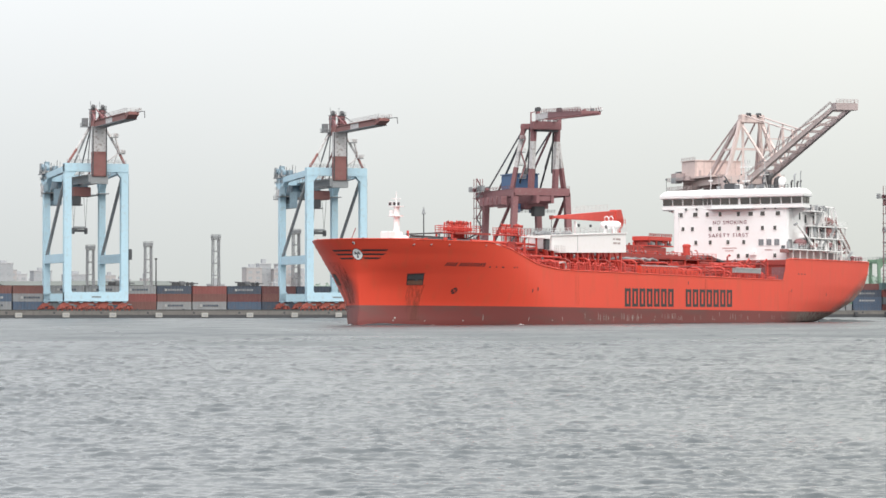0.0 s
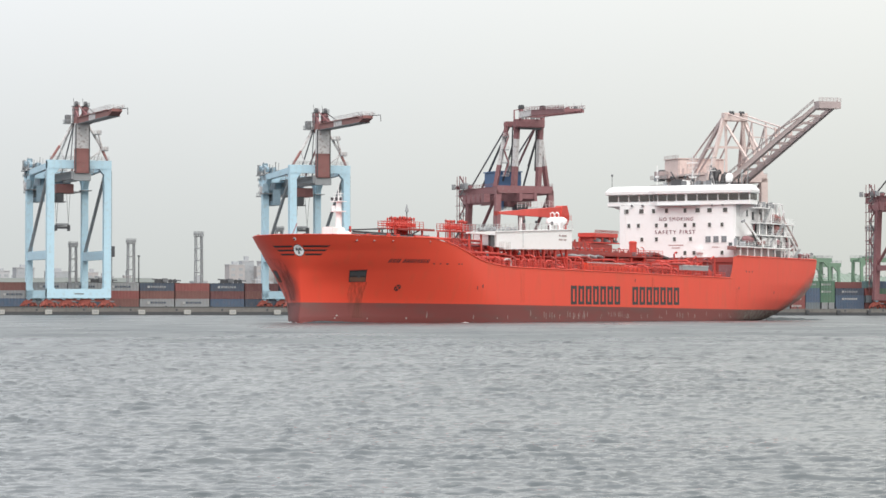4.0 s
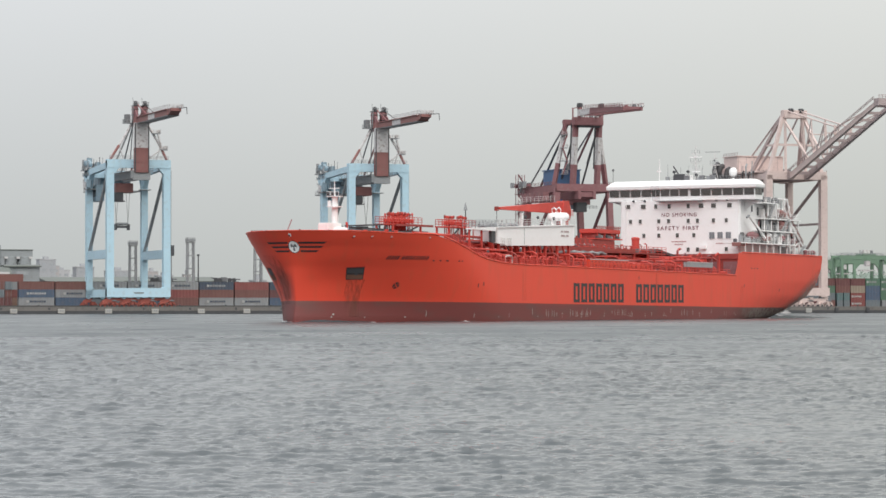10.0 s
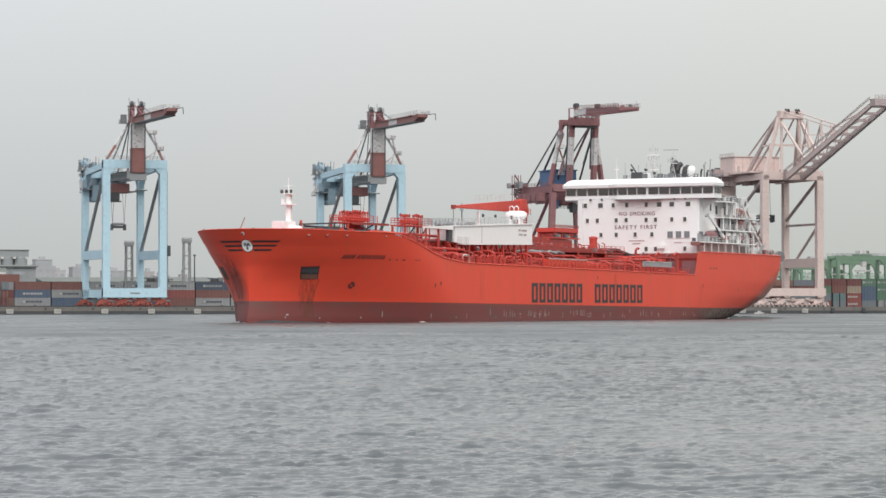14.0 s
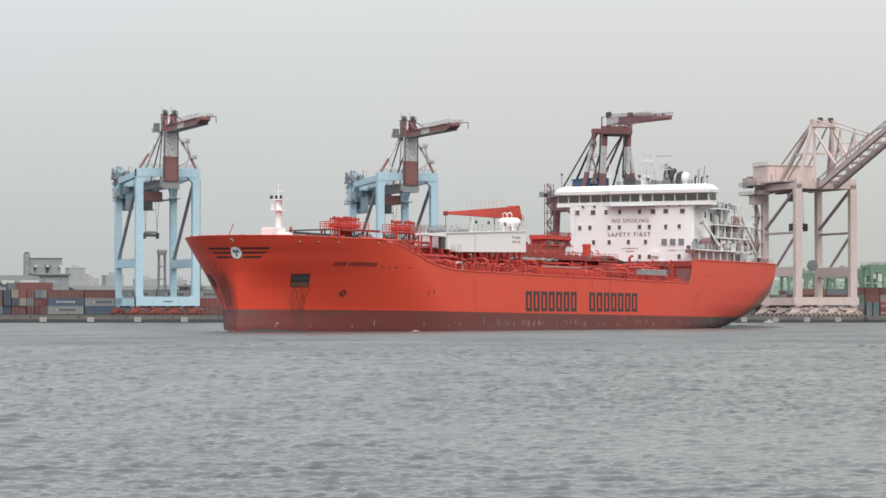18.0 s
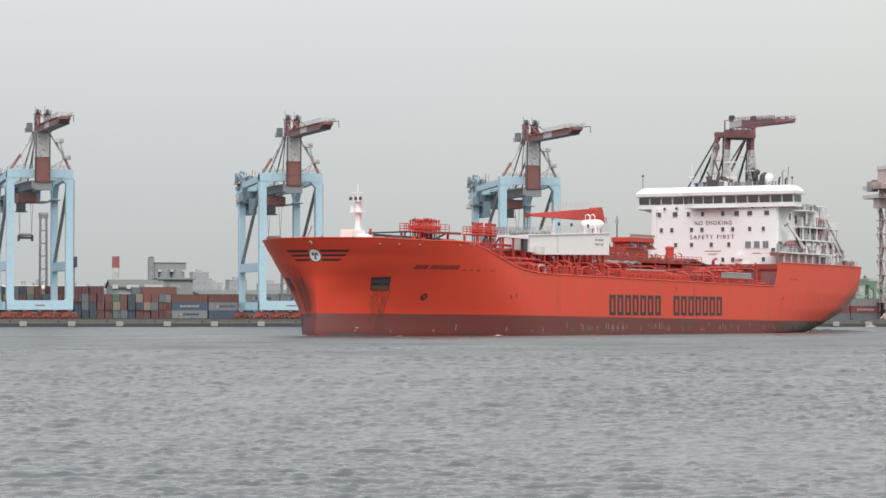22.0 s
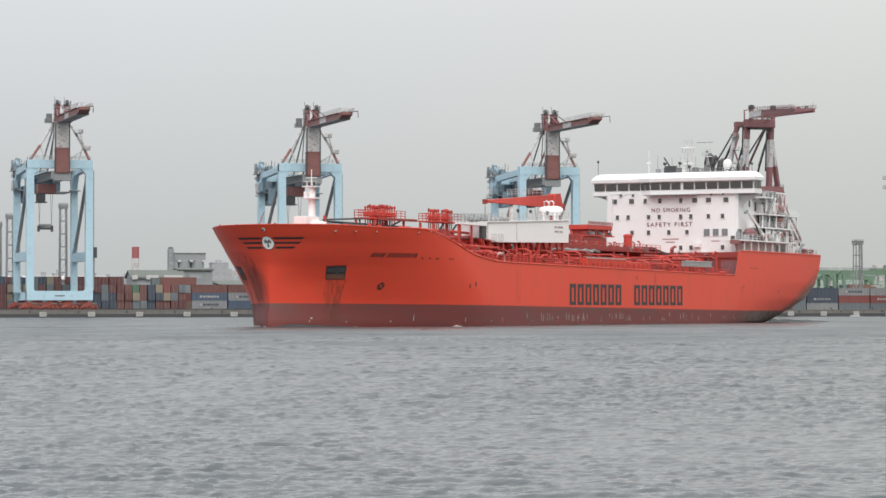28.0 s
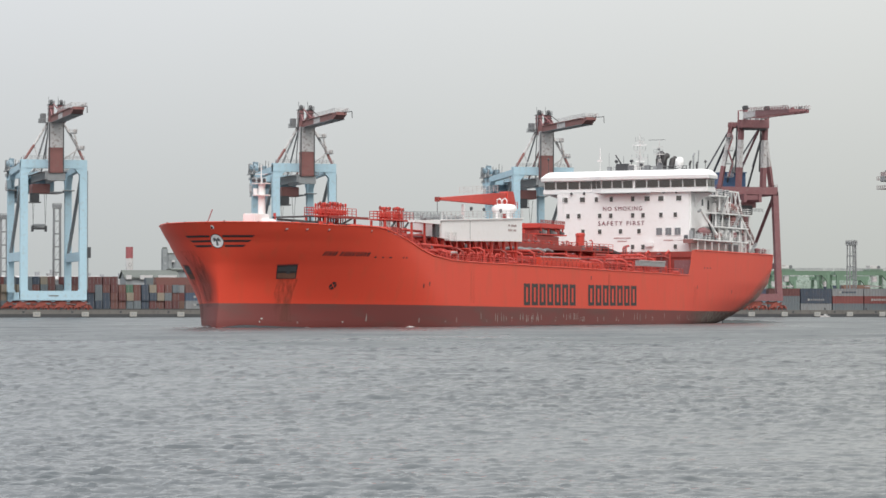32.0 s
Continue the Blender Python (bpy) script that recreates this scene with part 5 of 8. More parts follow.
def city():
    pick = random.Random(12)
    spots = [(311, 600, 9, 26.4), (319, 605, 7, 28.6), (326, 600, 7, 25.6), (333, 610, 9, 28.6), (340, 600, 7, 23.5), (170, 600, 9, 28.0), (181, 640, 8, 25.0), (192, 605, 10, 24.0), (210, 600, 12, 22.0)]
    a = -160.0
    while a < 300:
        spots.append((a, pick.uniform(620, 900), pick.uniform(4, 9), pick.uniform(15.5, 24.0)))
        if pick.random() < 0.4:
            spots.append((a + pick.uniform(-3, 3), pick.uniform(330, 480), pick.uniform(3, 7), pick.uniform(12.0, 16.5)))
        a += pick.uniform(3, 7)
    spots += [(-40, 460, 12, 21.0)]
    for a, b, w, top in spots:
        c = thing("town_building", at_quay(a, b, GROUND), "hazy grey town block with window rows, beyond the yard", "building", "town blocks")
        h = top - GROUND
        wall = part("wall", box(-w / 2, w / 2, 0, w, 0, h), pick.choice(TOWN), c)
        part("roof", box(-w / 2 - 0.2, w / 2 + 0.2, -0.2, w + 0.2, h, h + 0.5), TOWN[1], c)
        part("roof_house", box(-w * 0.2, w * 0.12, w * 0.2, w * 0.6, h + 0.5, h + pick.uniform(1.6, 3.2)), TOWN[0], c)
        for k in range(2):
            z = h - 2.4 - 3.2 * k
            for i in range(max(2, int(w / 4.5))):
                n = max(2, int(w / 4.5))
                x = -w / 2 + w * (i + 0.5) / n
                part("window", box(x - 1.1, x + 1.1, -0.1, 0.1, z - 0.7, z + 0.7), FARWINDOW, wall)


city()


def far_trees():
    """A low wooded rise on the far side of the yard."""
    pick = random.Random(3)
    waves = [(pick.uniform(0.01, 0.5) ** 1.0, pick.uniform(-0.3, 0.3), pick.uniform(0, 6)) for _ in range(14)]
    vs, fs = [], []

    def crown(a, b):
        rise = 13.5 + 8.0 * math.sin(min(1.0, max(0.0, (a - 300) / 560)) * math.pi) ** 0.7
        bumps = sum(math.sin(k * a + m * b + p) * min(0.9, 0.16 / k) for k, m, p in waves)
        return rise * (0.72 + 0.28 * min(1.0, (b - 420) / 60)) + 0.6 * bumps

    na, nb = 300, 10
    for j in range(nb):
        for i in range(na):
            a, b = 300 + 560 * i / (na - 1), 420 + 14 * j
            vs.append((a, b, GROUND if j == 0 else crown(a, b) - 1.2 + pick.uniform(-0.5, 0.5)))
    for j in range(nb - 1):
        for i in range(na - 1):
            k = j * na + i
            fs.append((k, k + 1, k + na + 1, k + na))
    for i in range(5200):
        a, b = pick.uniform(300, 860), pick.uniform(424, 540)
        c = Vector((a, b, crown(a, b) - pick.uniform(0.6, 1.6)))
        r = pick.uniform(0.5, 1.1)
        d = Vector((pick.uniform(-1, 1), pick.uniform(-1.2, 0.2), pick.uniform(0.2, 1))).normalized()
        t1 = d.cross(Vector((0.3, 0.2, 1))).normalized() * r
        t2 = d.cross(t1).normalized() * r
        k0 = len(vs)
        vs += [tuple(c + t1), tuple(c + t2), tuple(c - t1), tuple(c - t2)]
        fs.append((k0, k0 + 1, k0 + 2, k0 + 3))
    me = bpy.data.meshes.new("far_trees")
    me.from_pydata(vs, [], fs)
    me.materials.append(FOLIAGE)
    ob = new("far_trees", me)
    ob.matrix_world = QUAY
    tagged(ob, "hazy green belt of trees beyond the yard", "trees", kind="stuff")


far_trees()

# ---------------------------------------------------------------- small launch passing along the quay
boat = thing("motor_launch", at_quay(285, -22, 0), "small white motor launch running along the quay", "boat")
bmh = bmesh.new()
rings = []
for x, w, k in ((-3.4, 1.05, 0.05), (-1.5, 1.2, 0.0), (0.8, 1.15, 0.0), (2.4, 0.75, 0.15), (3.5, 0.06, 0.4)):
    rings.append([bmh.verts.new(p) for p in ((x, -w, 0.95 + k), (x, -w * 0.85, -0.15), (x, 0, -0.4 + k), (x, w * 0.85, -0.15), (x, w, 0.95 + k))])
for p, q in zip(rings, rings[1:]):
    for i in range(4):
        bmh.faces.new((p[i], q[i], q[i + 1], p[i + 1]))
    bmh.faces.new((p[0], p[4], q[4], q[0]))
bmh.faces.new(rings[0])
bmesh.ops.recalc_face_normals(bmh, faces=bmh.faces)
part("boat_hull", bmh, OFFWHITE, boat)
part("cabin", prism([(-1.6, 0.9), (1.4, 0.9), (0.7, 2.0), (-1.4, 2.0)], -0.85, 0.85), WHITE, boat)
part("windscreen", prism([(1.36, 1.05), (0.78, 1.9), (0.86, 1.95), (1.44, 1.1)], -0.75, 0.75), WINDOW, boat)
for sy in (-1, 1):
    part("side_window", box(-1.2, 0.6, sy * 0.86 - 0.02, sy * 0.86 + 0.02, 1.2, 1.75), WINDOW, boat)
part("outboard", box(-3.9, -3.4, -0.25, 0.25, 0.2, 1.3, bevel=0.08), DARK, boat)
part("bow_spray", lathe([(0.1, -0.3), (0.5, 0.0), (0.1, 0.35)], 10, (3.0, 0.9, 0.15)), FOAM, boat)
for k in range(3):
    part("wake_foam", lathe([(0.7 - k * 0.1, -0.12), (0.4 - k * 0.08, 0.08)], 10, (-4.2 - k * 1.2, (k % 2) * 0.5 - 0.25, 0.0)), FOAM, boat)
for ob in boat.children:
    ob.data.transform(Matrix.Scale(0.5, 4))

# ---------------------------------------------------------------- the tanker: x to the bow, y to port, z above the water
ship = thing("tanker_ship", pose(26.8, 538.1, 0.15, 0, 0, 244), "orange chemical tanker with white deckhouse, under way", "ship")
HALF = 16.1


def ramp(x, *pairs):
    """Straight lines between (x, value) pairs."""
    if x <= pairs[0][0]:
        return pairs[0][1]
    for (a, u), (b, v) in zip(pairs, pairs[1:]):
        if x <= b:
            return u + (v - u) * (x - a) / (b - a)
    return pairs[-1][1]


def sheer(x):
    """Height of the hull's upper edge."""
    if x < 9.9:
        return 12.25
    if x < 10.9:
        return 12.25 + (7.95 - 12.25) * (x - 9.9)
    return ramp(x, (11.4, 7.95), (102, 8.8), (108, 8.95), (112.5, 9.25), (117, 10.1), (121, 11.2), (125.25, 12.25), (128, 12.8), (129.6, 12.98), (131.5, 13.05), (135, 13.05), (138, 13.08), (141, 13.2), (144, 13.33), (148.4, 13.36))


def boot_line(x):
    return 1.93 + 0.0067 * x


def stem(z):
    return ramp(z, (-4, 144.5), (0, 145.6), (3, 145.0), (8, 145.6), (11, 146.6), (13.5, 148.2))


def bow_run(z):
    s = min(1.0, max(0.0, (z + 2) / 15.0))
    return 43 - 19 * s ** 0.9


def bow_full(z):
    s = min(1.0, max(0.0, (z - 1.5) / 11.0))
    return 0.86 - 0.34 * s * s * (3 - 2 * s)


def stern(z):
    return ramp(z, (-4, -4), (0, -16.5), (2, -24), (4.1, -31.5), (6.8, -36.2), (9.6, -38.1), (13, -38.9))


def half_breadth(x, z):
    t, r = stem(z), bow_run(z)
    if x > t - r:
        s = min(1.0, (x - t + r) / r)
        near = min(1.0, max(0.0, (s - 0.76) / 0.2))
        hollow = 0.13 * math.exp(-((z - 5.9) / 2.2) ** 2) * near * near * (3 - 2 * near)
        return HALF * max(0.0, 1 - s ** 2.05) ** bow_full(z) * (1 - hollow)
    a = stern(z)
    if x < 26:
        s = (26 - x) / (26 - a)
        keep = ramp(z, (-4, 0.0), (0, 0.72), (2, 0.78), (4, 0.82), (7, 0.85), (13, 0.87))
        return HALF * (1 - (1 - keep) * s ** 2.2)
    return HALF


def bow_x(y, z):
    """Where the bow plating stands at a given breadth and height."""
    lo, hi = stem(z) - bow_run(z), stem(z)
    for _ in range(40):
        m = (lo + hi) / 2
        if half_breadth(m, z) > abs(y):
            lo = m
        else:
            hi = m
    return lo


def build_hull():
    ss = [0.0, 0.01, 0.03, 0.06, 0.10, 0.14, 0.18, 0.22, 0.2585, 0.262, 0.266, 0.2672, 0.2695, 0.2721, 0.2735, 0.276]
    ss += [0.29 + 0.04 * i for i in range(10)] + [0.68 + 0.012 * i for i in range(16)] + [0.872 + 0.0085 * i for i in range(13)]
    ss += [0.979, 0.983, 0.987, 0.990, 0.993, 0.9955, 0.9975, 0.999, 0.9997, 1.0]
    ss = sorted(set(ss))

    def skin(rows, lower):
        bm = bmesh.new()
        for side in (1, -1):
            grid = []
            for s in ss:
                line = []
                for j in range(rows + 1):
                    v = j / rows
                    x = -39.9 + s * 186.6
                    z = -4 + (boot_line(x) + 4) * v if lower else boot_line(x) + (sheer(x) - boot_line(x)) * v
                    x = stern(z) + s * (stem(z) - stern(z))
                    line.append(bm.verts.new((x, side * half_breadth(x, z), z)))
                grid.append(line)
            for a, b in zip(grid, grid[1:]):
                for j in range(rows):
                    q = (a[j], b[j], b[j + 1], a[j + 1])
                    bm.faces.new(q[::-1] if side > 0 else q)
            if side > 0:
                edge = grid[0]
            else:
                for j in range(rows):
                    bm.faces.new((edge[j], edge[j + 1], grid[0][j + 1], grid[0][j]))
                    bm.edges.get((edge[j], edge[j + 1])).smooth = False
                    bm.edges.get((grid[0][j], grid[0][j + 1])).smooth = False
        bmesh.ops.remove_doubles(bm, verts=bm.verts, dist=0.001)
        return bm

    ob = part("hull", skin(24, False), HULL, ship, "bright orange steel hull", True)
    part("boot_top", skin(10, True), BOOT, ship, "dull red boot-top with pale scuffs", True)
    return ob


hull = build_hull()


def on_side(x, z, out=0.03, side=1):
    """A point just off the hull plating."""
    y = half_breadth(x, z)
    slope = (half_breadth(x + 0.3, z) - half_breadth(x - 0.3, z)) / 0.6
    flare = (half_breadth(x, z + 0.3) - half_breadth(x, z - 0.3)) / 0.6
    n = Vector((-slope, 1.0, -flare)).normalized()
    return Vector((x, y, z)) * 1.0 + n * out if side > 0 else Vector((x, -y, z)) + Vector((n.x, -n.y, n.z)) * out


def patch(name, corners, material, parent, side=1, out=0.03, nu=6, nv=3, label=""):
    """A painted or plated area that lies on the hull: four (x, z) corners, bottom aft first."""
    bm = bmesh.new()
    (x0, z0), (x1, z1), (x2, z2), (x3, z3) = corners
    grid = []
    for i in range(nu + 1):
        u = i / nu
        line = []
        for j in range(nv + 1):
            v = j / nv
            x = (x0 * (1 - u) + x1 * u) * (1 - v) + (x3 * (1 - u) + x2 * u) * v
            z = (z0 * (1 - u) + z1 * u) * (1 - v) + (z3 * (1 - u) + z2 * u) * v
            line.append(bm.verts.new(on_side(x, z, out, side)))
        grid.append(line)
    for a, b in zip(grid, grid[1:]):
        for j in range(nv):
            q = (a[j], b[j], b[j + 1], a[j + 1])
            bm.faces.new(q[::-1] if side > 0 else q)
    return part(name, bm, material, parent, label)


def bow_strip(name, y0, y1, z0, z1, material, parent, out=0.03, n=14, label="", slant=0.0):
    bm = bmesh.new()
    prev = None
    for i in range(n + 1):
        y = y0 + (y1 - y0) * i / n
        row = [bm.verts.new((bow_x(y + d, z) + out, y + d, z)) for z, d in ((z0, -slant * i / n), (z1, slant * i / n))]
        if prev:
            bm.faces.new((prev[0], row[0], row[1], prev[1]) if y1 > y0 else (row[0], prev[0], prev[1], row[1]))
        prev = row
    return part(name, bm, material, parent, label)


# emblem on the stem: white disc between three dark stripes a side
YC, ZC = 0.65, 10.95
for k, left, right in ((1, 4.95, 4.75), (0, 4.3, 4.15), (-1, 3.75, 3.35)):
    z = ZC + 0.62 * k
    for side, reach in ((-1, left), (1, right)):
        bow_strip("bow_stripe", YC + side * 0.93, YC + side * reach, z - 0.13, z + 0.13, BLACK, hull, label="dark painted bow stripe", slant=0.22 * side)


def bow_disc(name, r, out, material, label, cy=YC, cz=ZC):
    bm = bmesh.new()
    mid_v = bm.verts.new((bow_x(cy, cz) + out, cy, cz))
    ring = []
    for i in range(28):
        y, z = cy + r * math.cos(i * math.tau / 28), cz + r * math.sin(i * math.tau / 28)
        ring.append(bm.verts.new((bow_x(y, z) + out, y, z)))
    for i in range(28):
        bm.faces.new((mid_v, ring[i], ring[(i + 1) % 28]))
    return part(name, bm, material, hull, label)


bow_disc("emblem_rim", 0.92, 0.04, BLACK, "dark rim of the bow emblem")
bow_disc("bow_emblem", 0.84, 0.05, WHITE, "white round bow emblem")
for y, z, r in ((-0.26, 0.22, 0.2), (0.26, 0.22, 0.2), (-0.4, 0.02, 0.1), (0.4, 0.02, 0.1), (0.0, 0.05, 0.14), (0.0, -0.2, 0.15), (0.0, -0.42, 0.17)):
    bow_disc("emblem_mark", r, 0.07, MIDGREY, "", YC + y, ZC + z)
bow_disc("bow_fairlead", 0.24, 0.06, WHITE, "white-rimmed fairlead", YC - 0.05, 12.72)
bow_disc("fairlead_hole", 0.15, 0.075, DARK, "", YC - 0.12, 12.66)

# anchor pockets, thruster mark, name and company lettering as plain bars
for side in (1, -1):
    pocket = patch("anchor_pocket", ((138.65, 6.15), (140.55, 6.1), (141.35, 7.9), (139.35, 8.02)), BLACK, hull, side, 0.03, label="dark anchor recess")
    patch("pocket_rim", ((139.3, 8.0), (141.4, 7.88), (141.45, 8.0), (139.35, 8.12)), DECKDARK, pocket, side, 0.10, nv=1)
    patch("pocket_back", ((139.1, 7.1), (140.9, 7.1), (141.15, 7.65), (139.35, 7.75)), DARK, pocket, side, 0.045, nv=2, label="dark inner plating of the recess")
    patch("anchor", ((138.75, 6.2), (140.5, 6.2), (140.8, 6.85), (139.05, 6.9)), RUSTPLATE, pocket, side, 0.06, nv=2, label="rust-brown stowed anchor")
    patch("anchor_shank", ((139.6, 6.8), (139.95, 6.8), (140.35, 7.8), (140.0, 7.8)), DARK, pocket, side, 0.09, nv=1)


def rust_streak(most, rgb=(0.33, 0.13, 0.06), low=0.46, high=0.95):
    m = paint("rust_streak", rgb, 0.6, vary=0.3, size=1.2, stretch=(1, 1, 0.2), bump=0)
    n, l = m.node_tree.nodes, m.node_tree.links
    co = n.new("ShaderNodeTexCoord")
    mp = n.new("ShaderNodeMapping")
    mp.inputs["Scale"].default_value = (1.6, 1.6, 0.14)
    l.new(co.outputs["Object"], mp.inputs["Vector"])
    ns = n.new("ShaderNodeTexNoise")
    ns.inputs["Scale"].default_value, ns.inputs["Detail"].default_value = 1.3, 4
    l.new(mp.outputs[0], ns.inputs["Vector"])
    rg = n.new("ShaderNodeMapRange")
    rg.inputs["From Min"].default_value, rg.inputs["From Max"].default_value, rg.inputs["To Max"].default_value = low, high, most
    l.new(ns.outputs["Fac"], rg.inputs["Value"])
    l.new(rg.outputs[0], n["Principled BSDF"].inputs["Alpha"])
    return m


STREAK = rust_streak(0.34)
ANCHOR_STREAK = rust_streak(0.7, (0.2, 0.085, 0.055), 0.36, 0.9)
for side in (1, -1):
    patch("rust_stain", ((137.7, 0.5), (139.6, 0.5), (140.4, 6.15), (138.4, 6.15)), ANCHOR_STREAK, hull, side, 0.015, label="brown rust streak under the anchor")
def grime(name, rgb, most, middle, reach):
    """A soft-edged patch that fades out round its middle, broken by streaks."""
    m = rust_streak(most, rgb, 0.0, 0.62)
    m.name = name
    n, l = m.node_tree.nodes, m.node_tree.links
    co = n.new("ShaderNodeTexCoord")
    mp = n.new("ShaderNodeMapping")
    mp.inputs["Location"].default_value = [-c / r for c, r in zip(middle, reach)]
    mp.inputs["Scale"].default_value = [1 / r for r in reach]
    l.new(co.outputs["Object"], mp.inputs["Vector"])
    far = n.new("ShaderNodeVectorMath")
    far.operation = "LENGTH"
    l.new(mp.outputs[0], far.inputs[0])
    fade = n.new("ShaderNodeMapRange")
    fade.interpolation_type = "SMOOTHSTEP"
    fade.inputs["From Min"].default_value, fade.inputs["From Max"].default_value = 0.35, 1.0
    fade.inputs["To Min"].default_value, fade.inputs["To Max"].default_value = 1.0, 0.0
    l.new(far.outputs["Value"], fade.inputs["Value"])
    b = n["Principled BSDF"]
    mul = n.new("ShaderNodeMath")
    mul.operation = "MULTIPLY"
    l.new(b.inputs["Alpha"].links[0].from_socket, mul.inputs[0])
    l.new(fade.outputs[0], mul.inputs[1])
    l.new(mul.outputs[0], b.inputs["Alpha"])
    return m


# shade of the starboard bow is painted in with the chain grime
STEM_SHADE_GRIME = grime("dark_bow_grime_shade", (0.10, 0.055, 0.048), 0.5, (143.0, -3.2, 5.2), (4.2, 4.2, 4.0))
patch("stem_grime_shade", ((139.0, 2.4), (144.95, 2.4), (145.55, 9.2), (139.0, 9.2)), STEM_SHADE_GRIME, hull, -1, 0.02, 44, 20, "dark chain grime and painted shade beside the stem")
BOOTGREY = grime("grey_boot_patch", (0.21, 0.17, 0.15), 0.75, (-8.0, 13.0, 0.9), (26.0, 9.0, 3.2))
patch("boot_grey_patch", ((-15.5, -0.3), (16.0, -0.3), (16.0, 1.9), (-22.5, 1.9)), BOOTGREY, hull, 1, 0.03, 30, 6, "grey soft-edged patch on the boot-top")


def counter_shade_grime():
    """Grey shade and grime painted up the counter, strongest along its lower edge."""
    m = rust_streak(0.85, (0.25, 0.205, 0.185), 0.0, 0.55)
    m.name = "grey_counter_shade_and_grime"
    n, l = m.node_tree.nodes, m.node_tree.links
    co = n.new("ShaderNodeTexCoord")
    up = n.new("ShaderNodeVectorMath")
    up.operation = "DOT_PRODUCT"
    up.inputs[1].default_value = (0.359, 0, 0.934)
    l.new(co.outputs["Object"], up.inputs[0])
    fade = n.new("ShaderNodeMapRange")
    fade.interpolation_type = "SMOOTHSTEP"
    fade.inputs["From Min"].default_value, fade.inputs["From Max"].default_value = -7.4, -3.4
    fade.inputs["To Min"].default_value, fade.inputs["To Max"].default_value = 1.0, 0.0
    l.new(up.outputs["Value"], fade.inputs["Value"])
    b = n["Principled BSDF"]
    mul = n.new("ShaderNodeMath")
    mul.operation = "MULTIPLY"
    l.new(b.inputs["Alpha"].links[0].from_socket, mul.inputs[0])
    l.new(fade.outputs[0], mul.inputs[1])
    l.new(mul.outputs[0], b.inputs["Alpha"])
    return m


stain = bmesh.new()
rows = []
for j in range(23):
    z = boot_line(-20) + 0.02 + j * 0.36
    rows.append([stain.verts.new(on_side(stern(z) + 0.05 + 0.6 * i, z, 0.02)) for i in range(25)])
for a, b in zip(rows, rows[1:]):
    for i in range(24):
        stain.faces.new((a[i], b[i], b[i + 1], a[i + 1]))
part("counter_shade_grime", stain, counter_shade_grime(), hull, "grey shade and wash grime painted under the stern")
SCUFF = rust_streak(0.35, (0.09, 0.055, 0.05), 0.40, 0.95)
patch("chain_scuff", ((141.4, 3.2), (144.0, 3.2), (145.2, 9.8), (142.6, 9.8)), SCUFF, hull, -1, 0.02, 6, 8, "dark chain scuff beside the stem")
for x0, x1, z0, z1 in ((100, 102, 3.0, 8.4), (8, 10, 2.0, 6.0), (48, 49.4, 2.2, 7.8)):
    patch("rust_stain", ((x0, z0), (x1, z0), (x1, z1), (x0, z1)), STREAK, hull, 1, 0.015, 3, 6)


def side_disc(name, x, z, r, material, out, label=""):
    bm = bmesh.new()
    mid_v = bm.verts.new(on_side(x, z, out))
    ring = [bm.verts.new(on_side(x + r * math.cos(i * math.tau / 20), z + r * math.sin(i * math.tau / 20), out)) for i in range(20)]
    for i in range(20):
        bm.faces.new((mid_v, ring[(i + 1) % 20], ring[i]))
    return part(name, bm, material, hull, label)


side_disc("thruster_mark", 133.55, 5.25, 0.5, BLACK, 0.03, "round black bow-thruster mark with a cross")
for sx in (-1, 1):
    patch("thruster_cross", ((133.13 if sx > 0 else 133.83, 4.9), (133.27 if sx > 0 else 133.97, 4.9), (133.97 if sx > 0 else 133.27, 5.6), (133.83 if sx > 0 else 133.13, 5.6)), HULL, hull, 1, 0.05)
x = 137.1
for k, w in enumerate((1.0, 1.0, 1.2, 0, 0.95, 1.0, 1.0, 0.9, 1.0, 1.0, 0.95, 1.0)):
    if w:
        patch("name_bar", ((x - 0.44 * w + 0.08, 9.15), (x - 0.28 + 0.08, 9.15), (x - 0.28 - 0.08, 9.72), (x - 0.44 * w - 0.08, 9.72)), BLACK, hull, 1, 0.03, 2, 2)
        patch("name_bar", ((x - 0.17 + 0.08, 9.15), (x + 0.08, 9.15), (x - 0.08, 9.72), (x - 0.17 - 0.08, 9.72)), BLACK, hull, 1, 0.03, 2, 2)
    x -= 0.63 if w else 0.45


def company_bars():
    """Two upright bars for each character of the company's lettering."""
    for start, stop, n in ((82.75, 62.3, 7), (57.7, 36.5, 7)):
        pitch = (start - stop) / n
        for i in range(n):
            xa = start - pitch * i
            w = pitch * 0.80
            for u in (0.0, w - 0.82):
                patch("letter_bar", ((xa - u - 0.82, 2.72), (xa - u, 2.76), (xa - u, 6.0), (xa - u - 0.82, 5.96)), BLACK, hull, 1, 0.03, 1, 2)
            for zz in (2.74, 5.42):
                patch("letter_bar", ((xa - w + 0.82, zz), (xa - 0.82, zz), (xa - 0.82, zz + 0.5), (xa - w + 0.82, zz + 0.5)), BLACK, hull, 1, 0.03, 1, 1)


